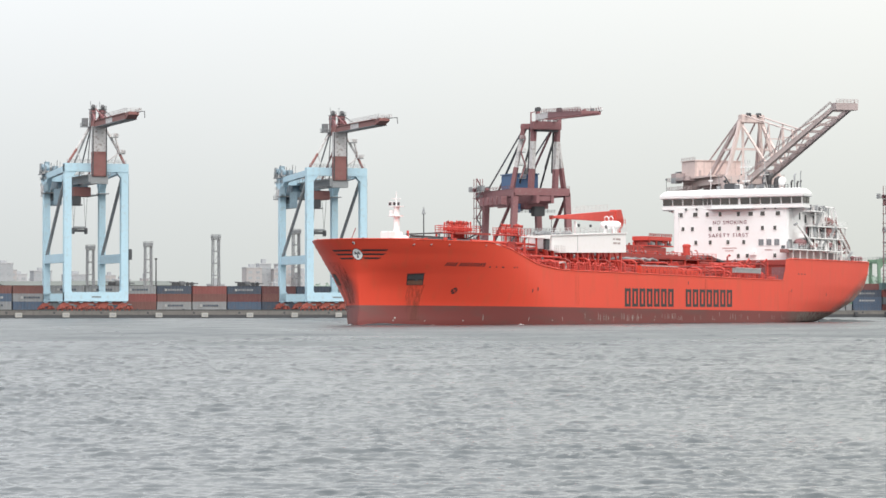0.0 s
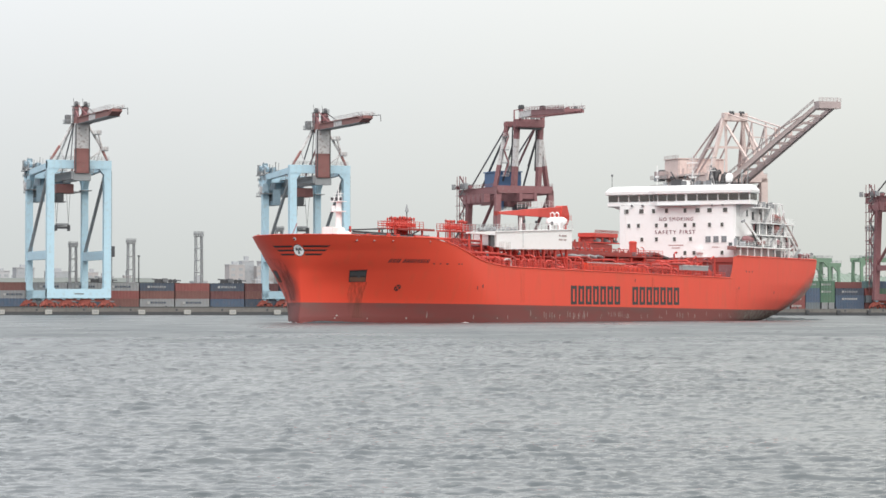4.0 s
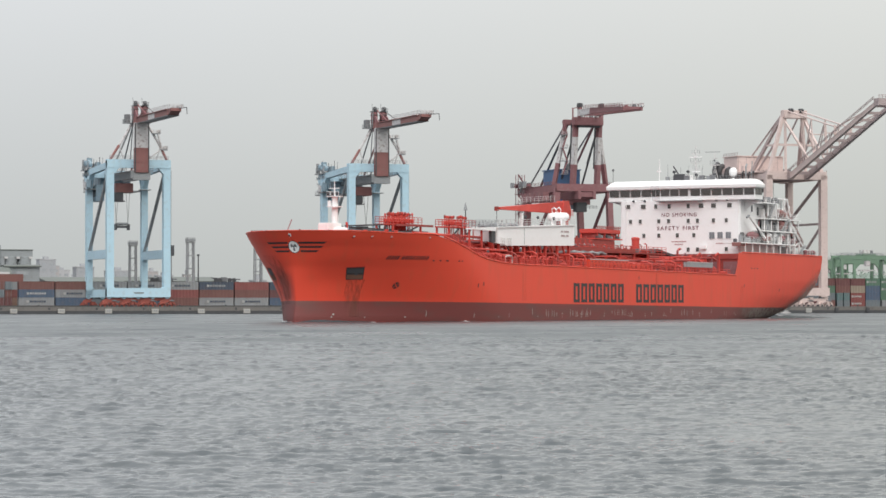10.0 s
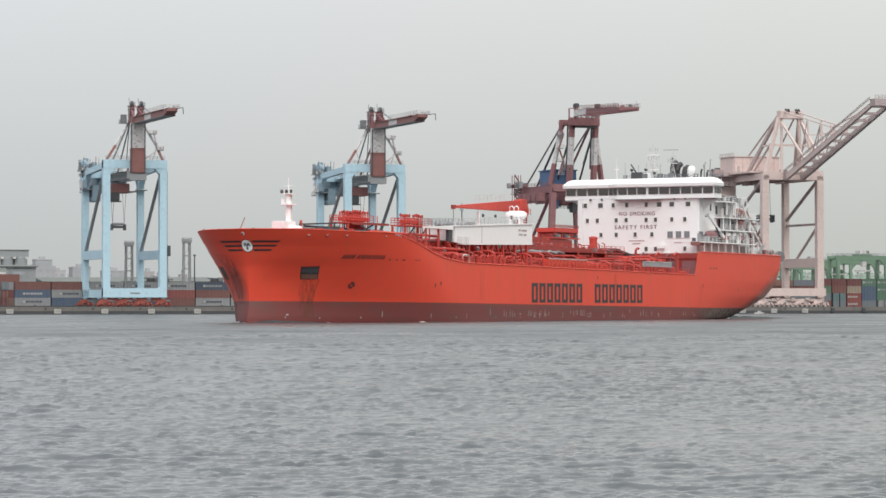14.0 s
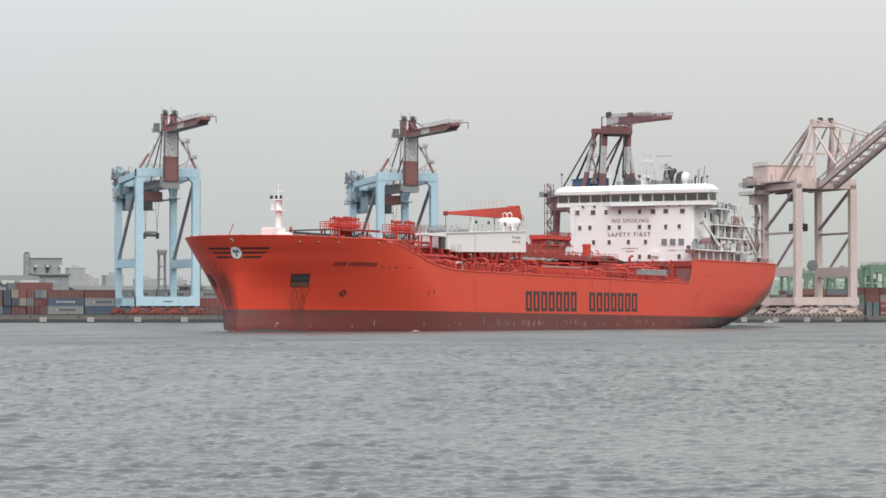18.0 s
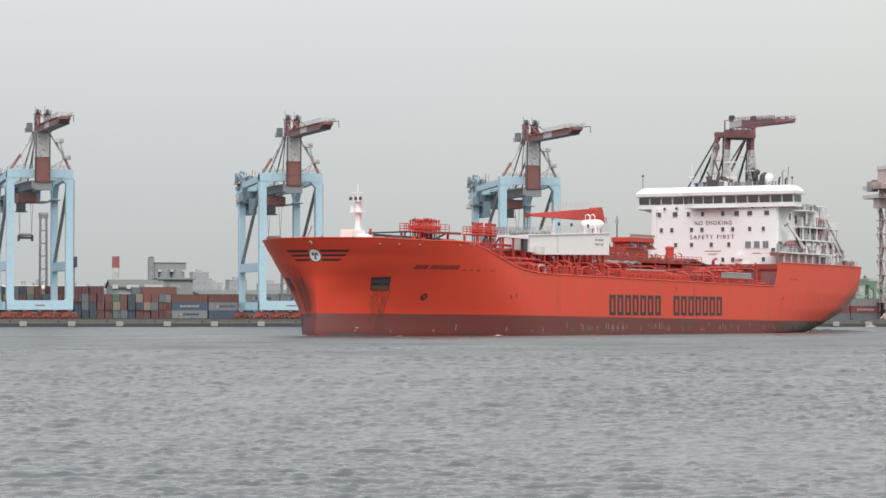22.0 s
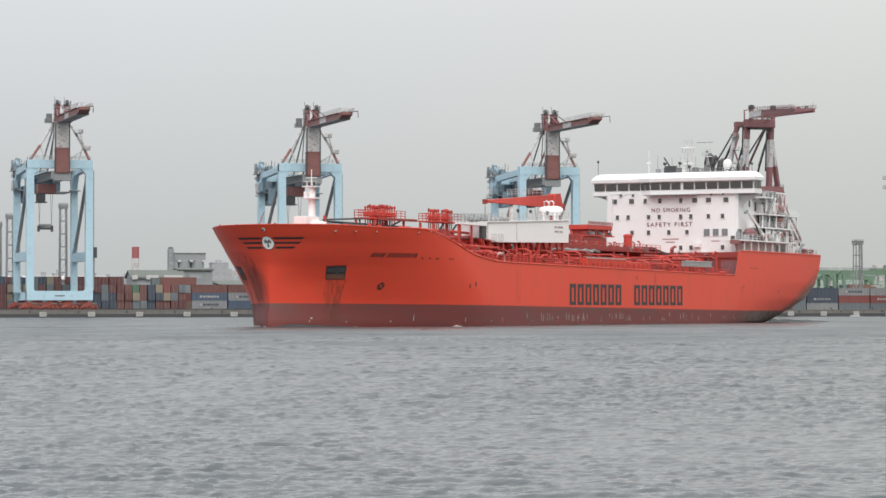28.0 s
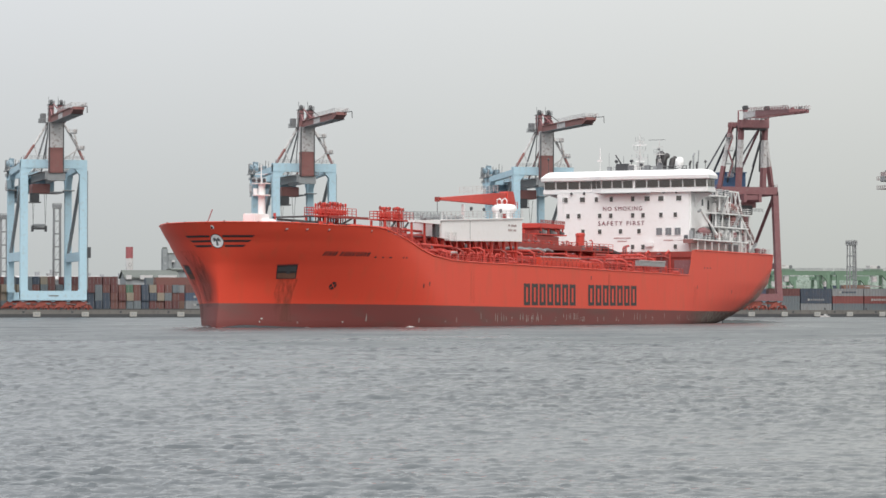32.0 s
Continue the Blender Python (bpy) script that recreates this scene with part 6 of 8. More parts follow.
company_bars()
rng = random.Random(7)
for i, (x, z) in enumerate(((116.5, 5.45), (114.9, 5.75), (56.5, 7.2), (8.0, 6.1), (-12, 5.4))):
    patch("hull_port", ((x - 0.12, z - 0.4), (x + 0.12, z - 0.4), (x + 0.15, z + 0.15), (x - 0.15, z + 0.15)), BLACK, hull, 1, 0.03, 1, 1)
for i, x in enumerate((128.7, 127.2, 125.6, 122.6, 121.8)):
    w = 0.3 if i == 2 else 0.16
    patch("scupper", ((x - w, 8.98), (x + w, 8.98), (x + w, 9.16), (x - w, 9.16)), BLACK, hull, 1, 0.03, 1, 1)
for i in range(3):
    patch("scupper", ((4 - i * 1.6, 9.2), (4.5 - i * 1.6, 9.2), (4.5 - i * 1.6, 9.45), (4 - i * 1.6, 9.45)), BLACK, hull, 1, 0.03, 1, 1)
# pale draught marks and scuffs on the boot-top
for x in (141.5, 137.0, 131.0, 96.0, 80.0, 61.0, 60.2, 46.0, 45.2, 30.0, 12.0, -6.0, 71.0, 87.0, 54.0, 110.0):
    n = rng.randint(1, 2)
    for k in range(n):
        z = 0.35 + k * 0.42 + rng.uniform(-0.05, 0.05)
        xx = x + rng.uniform(-0.4, 0.4)
        w = rng.uniform(0.06, 0.16)
        patch("draught_mark", ((xx - w, z), (xx + w, z), (xx + w, z + 0.2), (xx - w, z + 0.2)), PALECON, hull, 1, 0.03, 1, 1)
for i in range(15):
    x = 126 - i * 9.4 + rng.uniform(-2, 2)
    z = rng.uniform(0.2, 1.0)
    patch("scuff", ((x - 0.06, z), (x + 0.06, z), (x + 0.06, z + rng.uniform(0.4, 1.1)), (x - 0.06, z + 0.6)), PALECON, hull, 1, 0.028, 1, 1)
for x, n in ((93.0, 4), (84.0, 9), (66.5, 5), (63.5, 4), (38.0, 3), (18.0, 2)):
    for k in range(n):
        xx = x - k * rng.uniform(0.7, 1.3)
        z = rng.uniform(0.25, 0.7)
        w = rng.uniform(0.05, 0.1)
        patch("draught_mark", ((xx - w, z), (xx + w, z), (xx + w * 0.6, z + rng.uniform(0.5, 1.2)), (xx - w * 0.6, z + rng.uniform(0.5, 1.2))), PALECON, hull, 1, 0.03, 1, 1)
for x in (143.2, 141.0, 138.2, 131.0):
    patch("bulwark_fitting", ((x - 0.11, 12.46), (x + 0.11, 12.46), (x + 0.11, 12.62), (x - 0.11, 12.62)), OFFWHITE, hull, 1, 0.05, 1, 1, "pale fairlead fitting")
    # dark strip painted below each fitting as its shadow
    patch("painted_fitting_shadow", ((x - 0.13, 12.26), (x + 0.13, 12.26), (x + 0.13, 12.4), (x - 0.13, 12.4)), DECKDARK, hull, 1, 0.04, 1, 1)


def deck_plate(name, x0, x1, drop, material):
    bm = bmesh.new()
    n = max(4, int((x1 - x0) / 3))
    rows = []
    for i in range(n + 1):
        x = x0 + (x1 - x0) * i / n
        z = (sheer(max(x, 12)) if name == "main_deck" else sheer(x)) - drop
        y = half_breadth(min(x, stem(z) - 0.05), z) - 0.06
        rows.append((bm.verts.new((x, y, z)), bm.verts.new((x, -y, z))))
    for (a, b), (c, d) in zip(rows, rows[1:]):
        bm.faces.new((a, b, d, c))
    return part(name, bm, material, ship)


deck_plate("main_deck", 4, 132, 0.55, DECKDARK)
deck_plate("forecastle_deck", 131, 146.8, 1.1, DECKRED)
deck_plate("poop_deck", -40, 9.4, 1.15, DECKDARK)
part("forecastle_bulkhead", box(131.2, 131.5, -11.6, 11.6, 9.4, 12.1), DECKRED, ship)
part("poop_bulkhead", box(8.8, 9.2, -15.6, 15.6, 7.3, 12.1), DECKDARK, ship)
for y0, y1 in ((12.2, 15.2), (9.4, 11.0), (4.0, 5.2), (-2.0, -0.8)):
    part("deck_doorway", box(9.2, 9.26, y0, y1, 8.0, 10.6), OXIDE, ship, "dark red doorway in the poop front")
for side in (1, -1):
    cap = [on_side(x, sheer(x), 0.02, side) + Vector((0, 0, 0.06)) for x in [-38, -30, -20, -10, 0, 9]]
    part("bulwark_cap", tube(cap, 0.13, 6), HULL, ship)
    cap = [on_side(x, sheer(x), 0.02, side) + Vector((0, 0, 0.05)) for x in list(range(12, 114, 6)) + list(range(114, 133, 2))]
    part("bulwark_cap", tube(cap, 0.11, 6), HULL, ship)
    pts = [on_side(x, sheer(x), -0.5, side) for x in (14, 40, 66, 92, 108, 116, 124)]
    part("deck_rail", railing(pts, 1.0, 1.6, 0.08), DECKRED, ship, "orange deck railing")

# one rail runs round the stem
rim = [Vector((x, half_breadth(x, sheer(x)), sheer(x) + 0.03)) for x in (132, 134, 136, 138, 140, 142, 143.5, 145, 146, 146.8, 147.4, 147.8)]
rim = [Vector((p.x, -p.y, p.z)) for p in rim] + [Vector((stem(13.36) + 0.02, 0, 13.39))] + rim[::-1]
part("bulwark_cap", tube(rim, 0.08, 6), HULL, ship, "thin rail round the bow bulwark")
for k in range(1, 23, 3):
    p = rim[k]
    part("rail_fitting", box(p.x - 0.1, p.x + 0.1, p.y - 0.1, p.y + 0.1, p.z, p.z + 0.12 + 0.06 * (k % 2), bevel=0.03), (OXIDE, DECKDARK)[k % 2], ship)

# ---------------------------------------------------------------- deck gear
def gear(name, bm, material=DECKRED, label=""):
    return part(name, bm, material, ship, label)


# foremast on its white pedestal
gear("mast_house", lathe([(2.1, 12.0), (2.1, 13.9), (1.9, 14.15), (0.6, 14.3)], 20, (133.6, 0, 0)), WHITE, "white conical mast pedestal")
mast = gear("foremast", tube([(133.6, 0, 14.4), (133.6, 0, 17.6), (133.6, 0, 18.9)], 0.46, 14, r2=0.38), WHITE, "white tubular foremast")
part("mast_platform", lathe([(1.25, 17.32), (1.25, 17.44)], 16, (133.6, 0, 0)), WHITE, mast)
part("mast_platform", box(132.9, 134.3, -1.1, 1.1, 18.9, 19.0), WHITE, mast)
part("platform_rail", railing([(132.9, -1.05, 19.0), (134.2, -1.05, 19.0), (134.2, 1.05, 19.0)], 0.7, 1.0, 0.04), WHITE, mast)
part("mast_cabinet", box(133.7, 134.2, -0.9, -0.45, 17.45, 18.3), WHITE, mast)
part("mast_top", tube([(133.6, 0, 19.0), (133.6, 0, 20.0), (133.6, 0, 21.4)], 0.13, 10, r2=0.05), WHITE, mast)
for y in (-0.8, 0.0, 0.8):
    part("mast_lamp", lathe([(0.2, 19.1), (0.24, 19.35), (0.2, 19.6)], 10, (134.2, y, 0)), DARK, mast)
part("mast_yard", beam((133.6, -0.9, 20.2), (133.6, 0.9, 20.2), 0.1, 0.1), WHITE, mast)
part("mast_ladder", beam((133.1, 0.2, 14.5), (133.2, 0.2, 19.0), 0.3, 0.08), WHITE, mast)
gear("jackstaff", tube([(140.5, -5.0, 12.0), (138.0, -5.0, 15.4)], 0.09, 6), OXIDE, "thin raked jackstaff")
for s in (-1, 1):
    w = gear("windlass", lathe([(0.7, -0.9), (0.7, -0.7), (0.4, -0.7), (0.4, 0.7), (0.7, 0.7), (0.7, 0.9)], 14, (137.0, s * 4.6, 12.7), "Y"), DECKRED, "orange anchor windlass")
    part("windlass_bed", box(136.0, 138.0, s * 4.6 - 1.3, s * 4.6 + 1.3, 11.7, 12.2), DECKDARK, w)
for x, y in ((129.2, 3.0), (127.5, -3.0), (129.8, 7.0), (125.0, 6.0)):
    gear("mooring_bitt", lathe([(0.25, 11.2), (0.25, 13.6), (0.33, 13.6), (0.33, 13.9)], 10, (x, y, 0)), DECKRED)


def vent_cluster(x0, x1, z, count, rows, y0, y1, deck):
    """A raised platform with a crowd of pressure-vent heads on pipes."""
    pf = gear("vent_platform", box(x0 - 1.3, x1 + 1.3, y0 - 0.6, y1 + 0.6, z - 0.2, z), DECKRED, "orange vent platform with crowded pipe heads")
    part("platform_rail", railing([(x0 - 1.2, y1 + 0.55, z), (x1 + 1.2, y1 + 0.55, z), (x1 + 1.2, y0 - 0.55, z), (x0 - 1.2, y0 - 0.55, z)], 1.1, 1.3, 0.08), DECKRED, pf)
    for x in (x0 - 1, x1 + 1):
        for y in (y0 - 0.4, y1 + 0.4):
            part("platform_leg", beam((x, y, deck), (x, y, z - 0.25), 0.28, 0.28), DECKRED, pf)
    part("platform_brace", beam((x1 + 1, y1 + 0.4, z - 2.6), (x0, y1 + 0.4, z - 0.3), 0.2, 0.2), DARK, pf)
    for r in range(rows):
        for i in range(count):
            x = x0 + (x1 - x0) * (i + 0.5) / count
            y = y0 + (y1 - y0) * (r + 0.5) / rows
            h = z + 1.55 + rng.uniform(0, 0.3)
            v = part("vent_pipe", tube([(x, y, deck), (x, y, h)], 0.08, 6), DECKRED, pf)
            part("vent_head", lathe([(0.1, z + 0.15), (0.21, z + 0.3), (0.21, z + 0.8), (0.1, z + 0.95)], 8, (x, y, 0)), DECKRED, v)
            part("vent_cap", lathe([(0.1, h - 0.35), (0.17, h - 0.2), (0.17, h + 0.05), (0.08, h + 0.15)], 8, (x, y, 0)), DECKDARK if (i + r) % 2 else DECKRED, v)


vent_cluster(110.0, 117.0, 15.2, 9, 3, -1.1, 1.1, 8.4)
part("platform_beam", beam((105.4, 1.8, 15.05), (117.6, 1.8, 15.0), 0.2, 0.35), DECKDARK, ship)
vent_cluster(97.0, 99.4, 15.2, 4, 2, 0.2, 1.6, 8.4)
vent_cluster(92.6, 95.0, 15.2, 4, 2, 0.2, 1.6, 8.4)
# low dark mooring gear and a stowed derrick boom on the forecastle
gear("mast_locker", box(133.0, 137.0, -0.95, 0.95, 11.6, 14.85, bevel=0.12), WHITE, "white deck locker at the foot of the mast")
boom = gear("stores_derrick", beam((131.0, 0.4, 14.5), (119.0, 0.2, 15.0), 0.24, 0.24), DARK, "dark stowed stores derrick boom")
part("derrick_rest", beam((120.0, 0.2, 10.5), (120.0, 0.2, 14.9), 0.2, 0.2), DARK, boom)
part("derrick_post", tube([(130.6, 0.4, 10.8), (130.6, 0.4, 15.1)], 0.2, 8), DECKRED, boom)
for x, y in ((126.6, 1.6), (123.0, -0.8), (121.4, 2.2)):
    wn = gear("mooring_winch", lathe([(0.55, -0.9), (0.55, -0.75), (0.3, -0.75), (0.3, 0.75), (0.55, 0.75), (0.55, 0.9)], 14, (x, y, 13.3), "Y"), DARK, "dark mooring winch drum")
    part("winch_bed", box(x - 0.6, x + 0.6, y - 1.2, y + 1.2, 10.6, 12.9), DECKDARK, wn)
    part("winch_motor", box(x - 0.3, x + 0.3, y + 0.95, y + 1.5, 12.9, 13.9, bevel=0.05), DARK, wn)
for z, y in ((14.1, 0.0), (13.7, 2.2), (13.9, -2.4)):
    gear("dark_header_pipe", tube([(104, y, z), (129, y, z + 0.2)], 0.18, 6), DARK)

# midship cargo house, raised over the manifold
mh = gear("cargo_house", prism([(73.4, 12.4), (98.4, 11.95), (101.9, 12.3), (101.9, 14.75), (73.4, 15.8)], 7.4, 11.75), WHITE, "white raised cargo house amidships")
part("house_roof", prism([(73.2, 15.81), (102.2, 14.74), (102.2, 14.9), (73.2, 15.97)], 7.2, 11.95), WHITE, mh)
part("wall_seam", box(92.2, 92.3, 11.75, 11.78, 12.3, 15.0), GREY, mh)
part("walkway_slab", prism([(102.2, 14.2), (110.6, 14.3), (110.6, 14.55), (102.2, 14.85)], 10.6, 11.7), WHITE, mh, "white elevated walkway")
part("doorway", box(102.1, 103.5, 11.0, 11.5, 12.4, 14.2, bevel=0.05), DARK, mh, "dark open end of the house")
for x in (97.2, 99.6):
    part("porch_rail", railing([(x, 11.9, 11.9), (x + 1.4, 11.9, 11.9)], 1.3, 0.7, 0.09), WHITE, mh)
for x in (106.0, 110.2):
    part("walkway_leg", beam((x, 11.0, 8.2), (x, 11.0, 14.3), 0.25, 0.25), DECKRED, mh)
part("roof_rail", railing([(73.4, 11.8, 15.95), (101.8, 11.8, 14.9)], 1.1, 1.5, 0.08), OFFWHITE, mh)
part("walkway_rail", railing([(102.2, 11.5, 14.8), (110.4, 11.5, 14.55)], 1.0, 1.3, 0.07), GREY, mh)
part("walkway_rail", railing([(92.0, 7.4, 15.2), (107.3, 8.3, 14.75)], 1.15, 1.3, 0.08), GREY, mh)
for i in range(12):
    x = 90.0 + i * 1.25
    z = 15.28 - (x - 90) * 0.028
    part("hose", tube([(x, 9.2 + (i % 3) * 0.6, z + 0.1), (x + 0.8, 9.4 + (i % 2) * 0.8, z + 0.35), (x + 1.8, 9.3 + (i % 3) * 0.5, z + 0.15)], 0.3, 8), GREY if i % 2 else MIDGREY, mh)
for x in (74.5, 79.0, 83.5, 87.5, 91.5, 96.0, 100.5):
    for y in (7.9, 11.2):
        part("house_leg", beam((x, y, 8.2), (x, y, 12.4), 0.4, 0.4), DECKRED, mh)
    part("house_brace", beam((x, 11.2, 8.3), (x + 2.4, 11.2, 12.3), 0.28, 0.28), DECKRED, mh)
    part("house_brace", beam((x + 2.4, 7.9, 8.3), (x, 7.9, 12.3), 0.28, 0.28), DECKRED, mh)
for row, words in ((14.55, (0.7, 1.9)), (13.85, (1.5, 1.0))):
    xx = 78.6
    for w in words:
        part("sign_bar", box(xx - w, xx, 11.77, 11.8, row, row + 0.3), BEIGEDARK, mh, "small unreadable red lettering")
        xx -= w + 0.4
for x in (81.0, 87.0, 91.5):
    part("roof_lamp", lathe([(0.14, 16.5), (0.25, 16.8), (0.2, 17.05)], 8, (x, 11.6, 0)), DARK, mh)
tank = gear("deck_tank", lathe([(0.05, -2.0), (0.4, -1.9), (0.65, -1.5), (0.74, -0.9), (0.74, 0.9), (0.65, 1.5), (0.4, 1.9), (0.05, 2.0)], 20, (75.0, 9.5, 17.3), "Y"), WHITE, "white horizontal pressure tank", )
tank.data.polygons.foreach_set("use_smooth", [True] * len(tank.data.polygons))
for y in (8.6, 10.4):
    part("tank_saddle", box(74.3, 75.7, y - 0.15, y + 0.15, 15.9, 16.9), WHITE, tank)
for y in (8.4, 9.3):
    part("tank_valve", tube([(75, y, 17.9), (75, y - 0.1, 18.7), (75, y + 0.4, 18.9), (75, y + 0.7, 18.5), (75, y + 0.6, 18.0)], 0.09, 6), WHITE, tank)

# hose-handling crane
jib_crane = gear("deck_crane", lathe([(0.85, 8.0), (0.8, 16.9), (1.05, 17.2), (1.05, 17.8)], 18, (63.6, 5.0, 0)), DECKRED, "orange hose-handling deck crane, jib stowed forward")
part("crane_head", prism([(62.6, 17.4), (65.4, 17.4), (65.8, 18.4), (65.0, 20.4), (63.2, 20.5), (62.4, 19.0)], 4.3, 5.8), DECKRED, jib_crane)
part("jib", prism([(65.0, 18.3), (69.5, 18.2), (89.0, 18.25), (89.0, 18.6), (69.5, 19.95), (65.0, 20.2)], 4.5, 5.6), DECKRED, jib_crane, "long tapered orange jib")
part("jib_head", box(89.0, 89.5, 4.75, 5.35, 18.0, 18.7), DECKDARK, jib_crane)
part("jib_rope", beam((89.2, 5.05, 15.9), (89.2, 5.05, 18.0), 0.07, 0.07), DARK, jib_crane)
part("jib_walk_rail", railing([(66, 4.4, 20.3), (80, 4.4, 19.5)], 1.0, 1.6, 0.05), OFFWHITE, jib_crane)
part("jib_rest", beam((80, 5.0, 8.2), (80, 5.0, 17.9), 0.4, 0.4), WHITE, jib_crane)
part("crane_rail", railing([(62.4, 6.2, 17.8), (65.6, 6.2, 17.8)], 1.0, 0.8, 0.07), DECKRED, jib_crane)

# raised pipe deck and vents between cargo house and deckhouse
pd = gear("pipe_deck", box(22.0, 72.5, -4.0, 6.0, 11.7, 11.95), DECKDARK, "dark red raised pipe deck")
for x in range(24, 72, 6):
    for y in (-3.8, 5.8):
        part("deck_post", beam((x, y, 7.6), (x, y, 11.7), 0.3, 0.3), DECKRED, pd)
part("deck_trunk", prism([(38.4, 11.95), (71.0, 11.95), (71.0, 14.3), (54.0, 14.3), (38.4, 14.0)], -1.0, 3.0), DECKDARK, pd, "long dark red deck trunk")
part("deck_side", box(36.0, 72.0, 5.9, 6.05, 11.95, 12.5), DECKDARK, pd)
part("upper_platform", box(35.4, 47.6, -1.0, 3.2, 14.2, 14.4), DECKRED, pd)
ub = part("upper_box", box(35.8, 45.8, -0.6, 3.0, 15.3, 16.1, bevel=0.08), DECKRED, pd, "raised red pipe box on posts")
part("box_body", box(36.4, 45.2, -0.3, 2.5, 14.4, 15.3), DECKDARK, ub)
for x in (36.3, 39.2, 42.2, 45.3):
    part("box_post", beam((x, 2.8, 14.4), (x, 2.8, 15.3), 0.22, 0.22), DECKRED, ub)
    part("box_post", beam((x, -0.4, 14.4), (x, -0.4, 15.3), 0.22, 0.22), DECKRED, ub)
part("upper_rail", railing([(35.8, 3.0, 16.1), (45.8, 3.0, 16.1)], 0.5, 0.9, 0.09), DECKDARK, ub)
for i in range(11):
    x = 36.4 + i * 1.05
    part("valve_head", box(x - 0.3, x + 0.3, 2.4, 3.1, 14.4, 14.8 + 0.15 * (i % 3), bevel=0.06), (MIDGREY, DARK, DECKDARK, GREY)[i % 4], pd)
for i in range(12):
    x = 49.0 + i * 1.85
    part("trunk_fitting", tube([(x, 2.2, 14.2), (x, 2.2, 14.7 + 0.25 * (i % 2))], 0.2, 8), DECKRED if i % 2 else DECKDARK, pd)
    part("trunk_rib", box(x - 0.08, x + 0.08, 3.0, 3.08, 11.95, 14.1), DECKRED, pd)
for i in range(9):
    x = 52.0 + i * 1.9
    part("valve_wheel", lathe([(0.3, 12.9), (0.34, 13.1), (0.1, 13.2)], 8, (x, 5.2, 0)), OXIDE if i % 2 else GREY, pd)
gear("deck_vent", lathe([(0.72, 8), (0.72, 14.3), (0.8, 14.35), (0.8, 14.75), (0.5, 14.9)], 16, (29.2, 3.0, 0)), DECKRED, "orange mushroom ventilator")
gear("awning", prism([(13.0, 11.6), (22.0, 12.9), (25.5, 12.4), (25.5, 12.1), (22.0, 12.5), (13.0, 11.2)], 1.5, 4.4), DARK, "dark canvas awning over deck gear")
gear("gangway", prism([(20.2, 9.25), (32.2, 9.3), (32.2, 10.2), (20.2, 10.15)], 14.0, 14.7), GALV, "grey stowed accommodation gangway")
gear("gangway_edge", beam((20.2, 14.75, 10.15), (32.2, 14.75, 10.2), 0.1, 0.12), OFFWHITE)
long_box = gear("pipe_tray", prism([(50.0, 8.55), (74.4, 8.55), (74.4, 10.0), (58.8, 9.95), (58.7, 9.5), (50.0, 9.4)], 14.5, 15.2), HULL, "long orange pipe tray with a row of lugs")
part("tray_edge", beam((58.8, 15.24, 10.02), (74.4, 15.24, 10.06), 0.1, 0.1), OFFWHITE, long_box)
for i in range(11):
    x = 59.6 + i * 1.4
    part("tray_slot", box(x - 0.35, x + 0.35, 15.18, 15.23, 9.62, 9.8), DECKDARK, long_box)
for x in (51.5, 53.6, 55.8, 57.6, 64.6, 72.0):
    part("tray_lug", lathe([(0.2, -0.04), (0.2, 0.06)], 10, (x, 15.2, 9.05), "Y"), DECKDARK, long_box)
trunk = gear("trunk_deck", box(12.0, 120.0, -9.6, 9.6, 7.4, 9.9, bevel=0.1), DECKDARK, "dark red cargo trunk along the deck")
for i in range(26):
    part("trunk_stiffener", box(13.4 + i * 4.1, 13.6 + i * 4.1, 9.6, 9.75, 7.6, 9.8), DECKRED, trunk)
for i in range(3):
    gear("forward_header", tube([(10.5, 3.0 + i * 3.0, 11.5 - i * 0.4), (30.0, 3.0 + i * 3.0, 11.6 - i * 0.4)], 0.28, 8), DECKRED if i != 1 else DECKDARK)
for i in range(8):
    gear("header_frame", beam((11.0 + i * 2.4, 9.4, 8.0), (11.0 + i * 2.4, 9.4, 11.3), 0.22, 0.22), DECKRED)
# lengthwise cargo pipes
for k in range(16):
    y = -11 + k * 1.42 + rng.uniform(-0.2, 0.2)
    z = 8.9 + rng.uniform(0.0, 1.0) + (1.2 if abs(y) < 5 else 0)
    x0, x1 = rng.uniform(12, 30), rng.uniform(96, 124)
    gear("cargo_pipe", tube([(x0, y, z), (x1, y, z)], rng.uniform(0.13, 0.26), 7), DECKRED if k % 3 else DECKDARK)
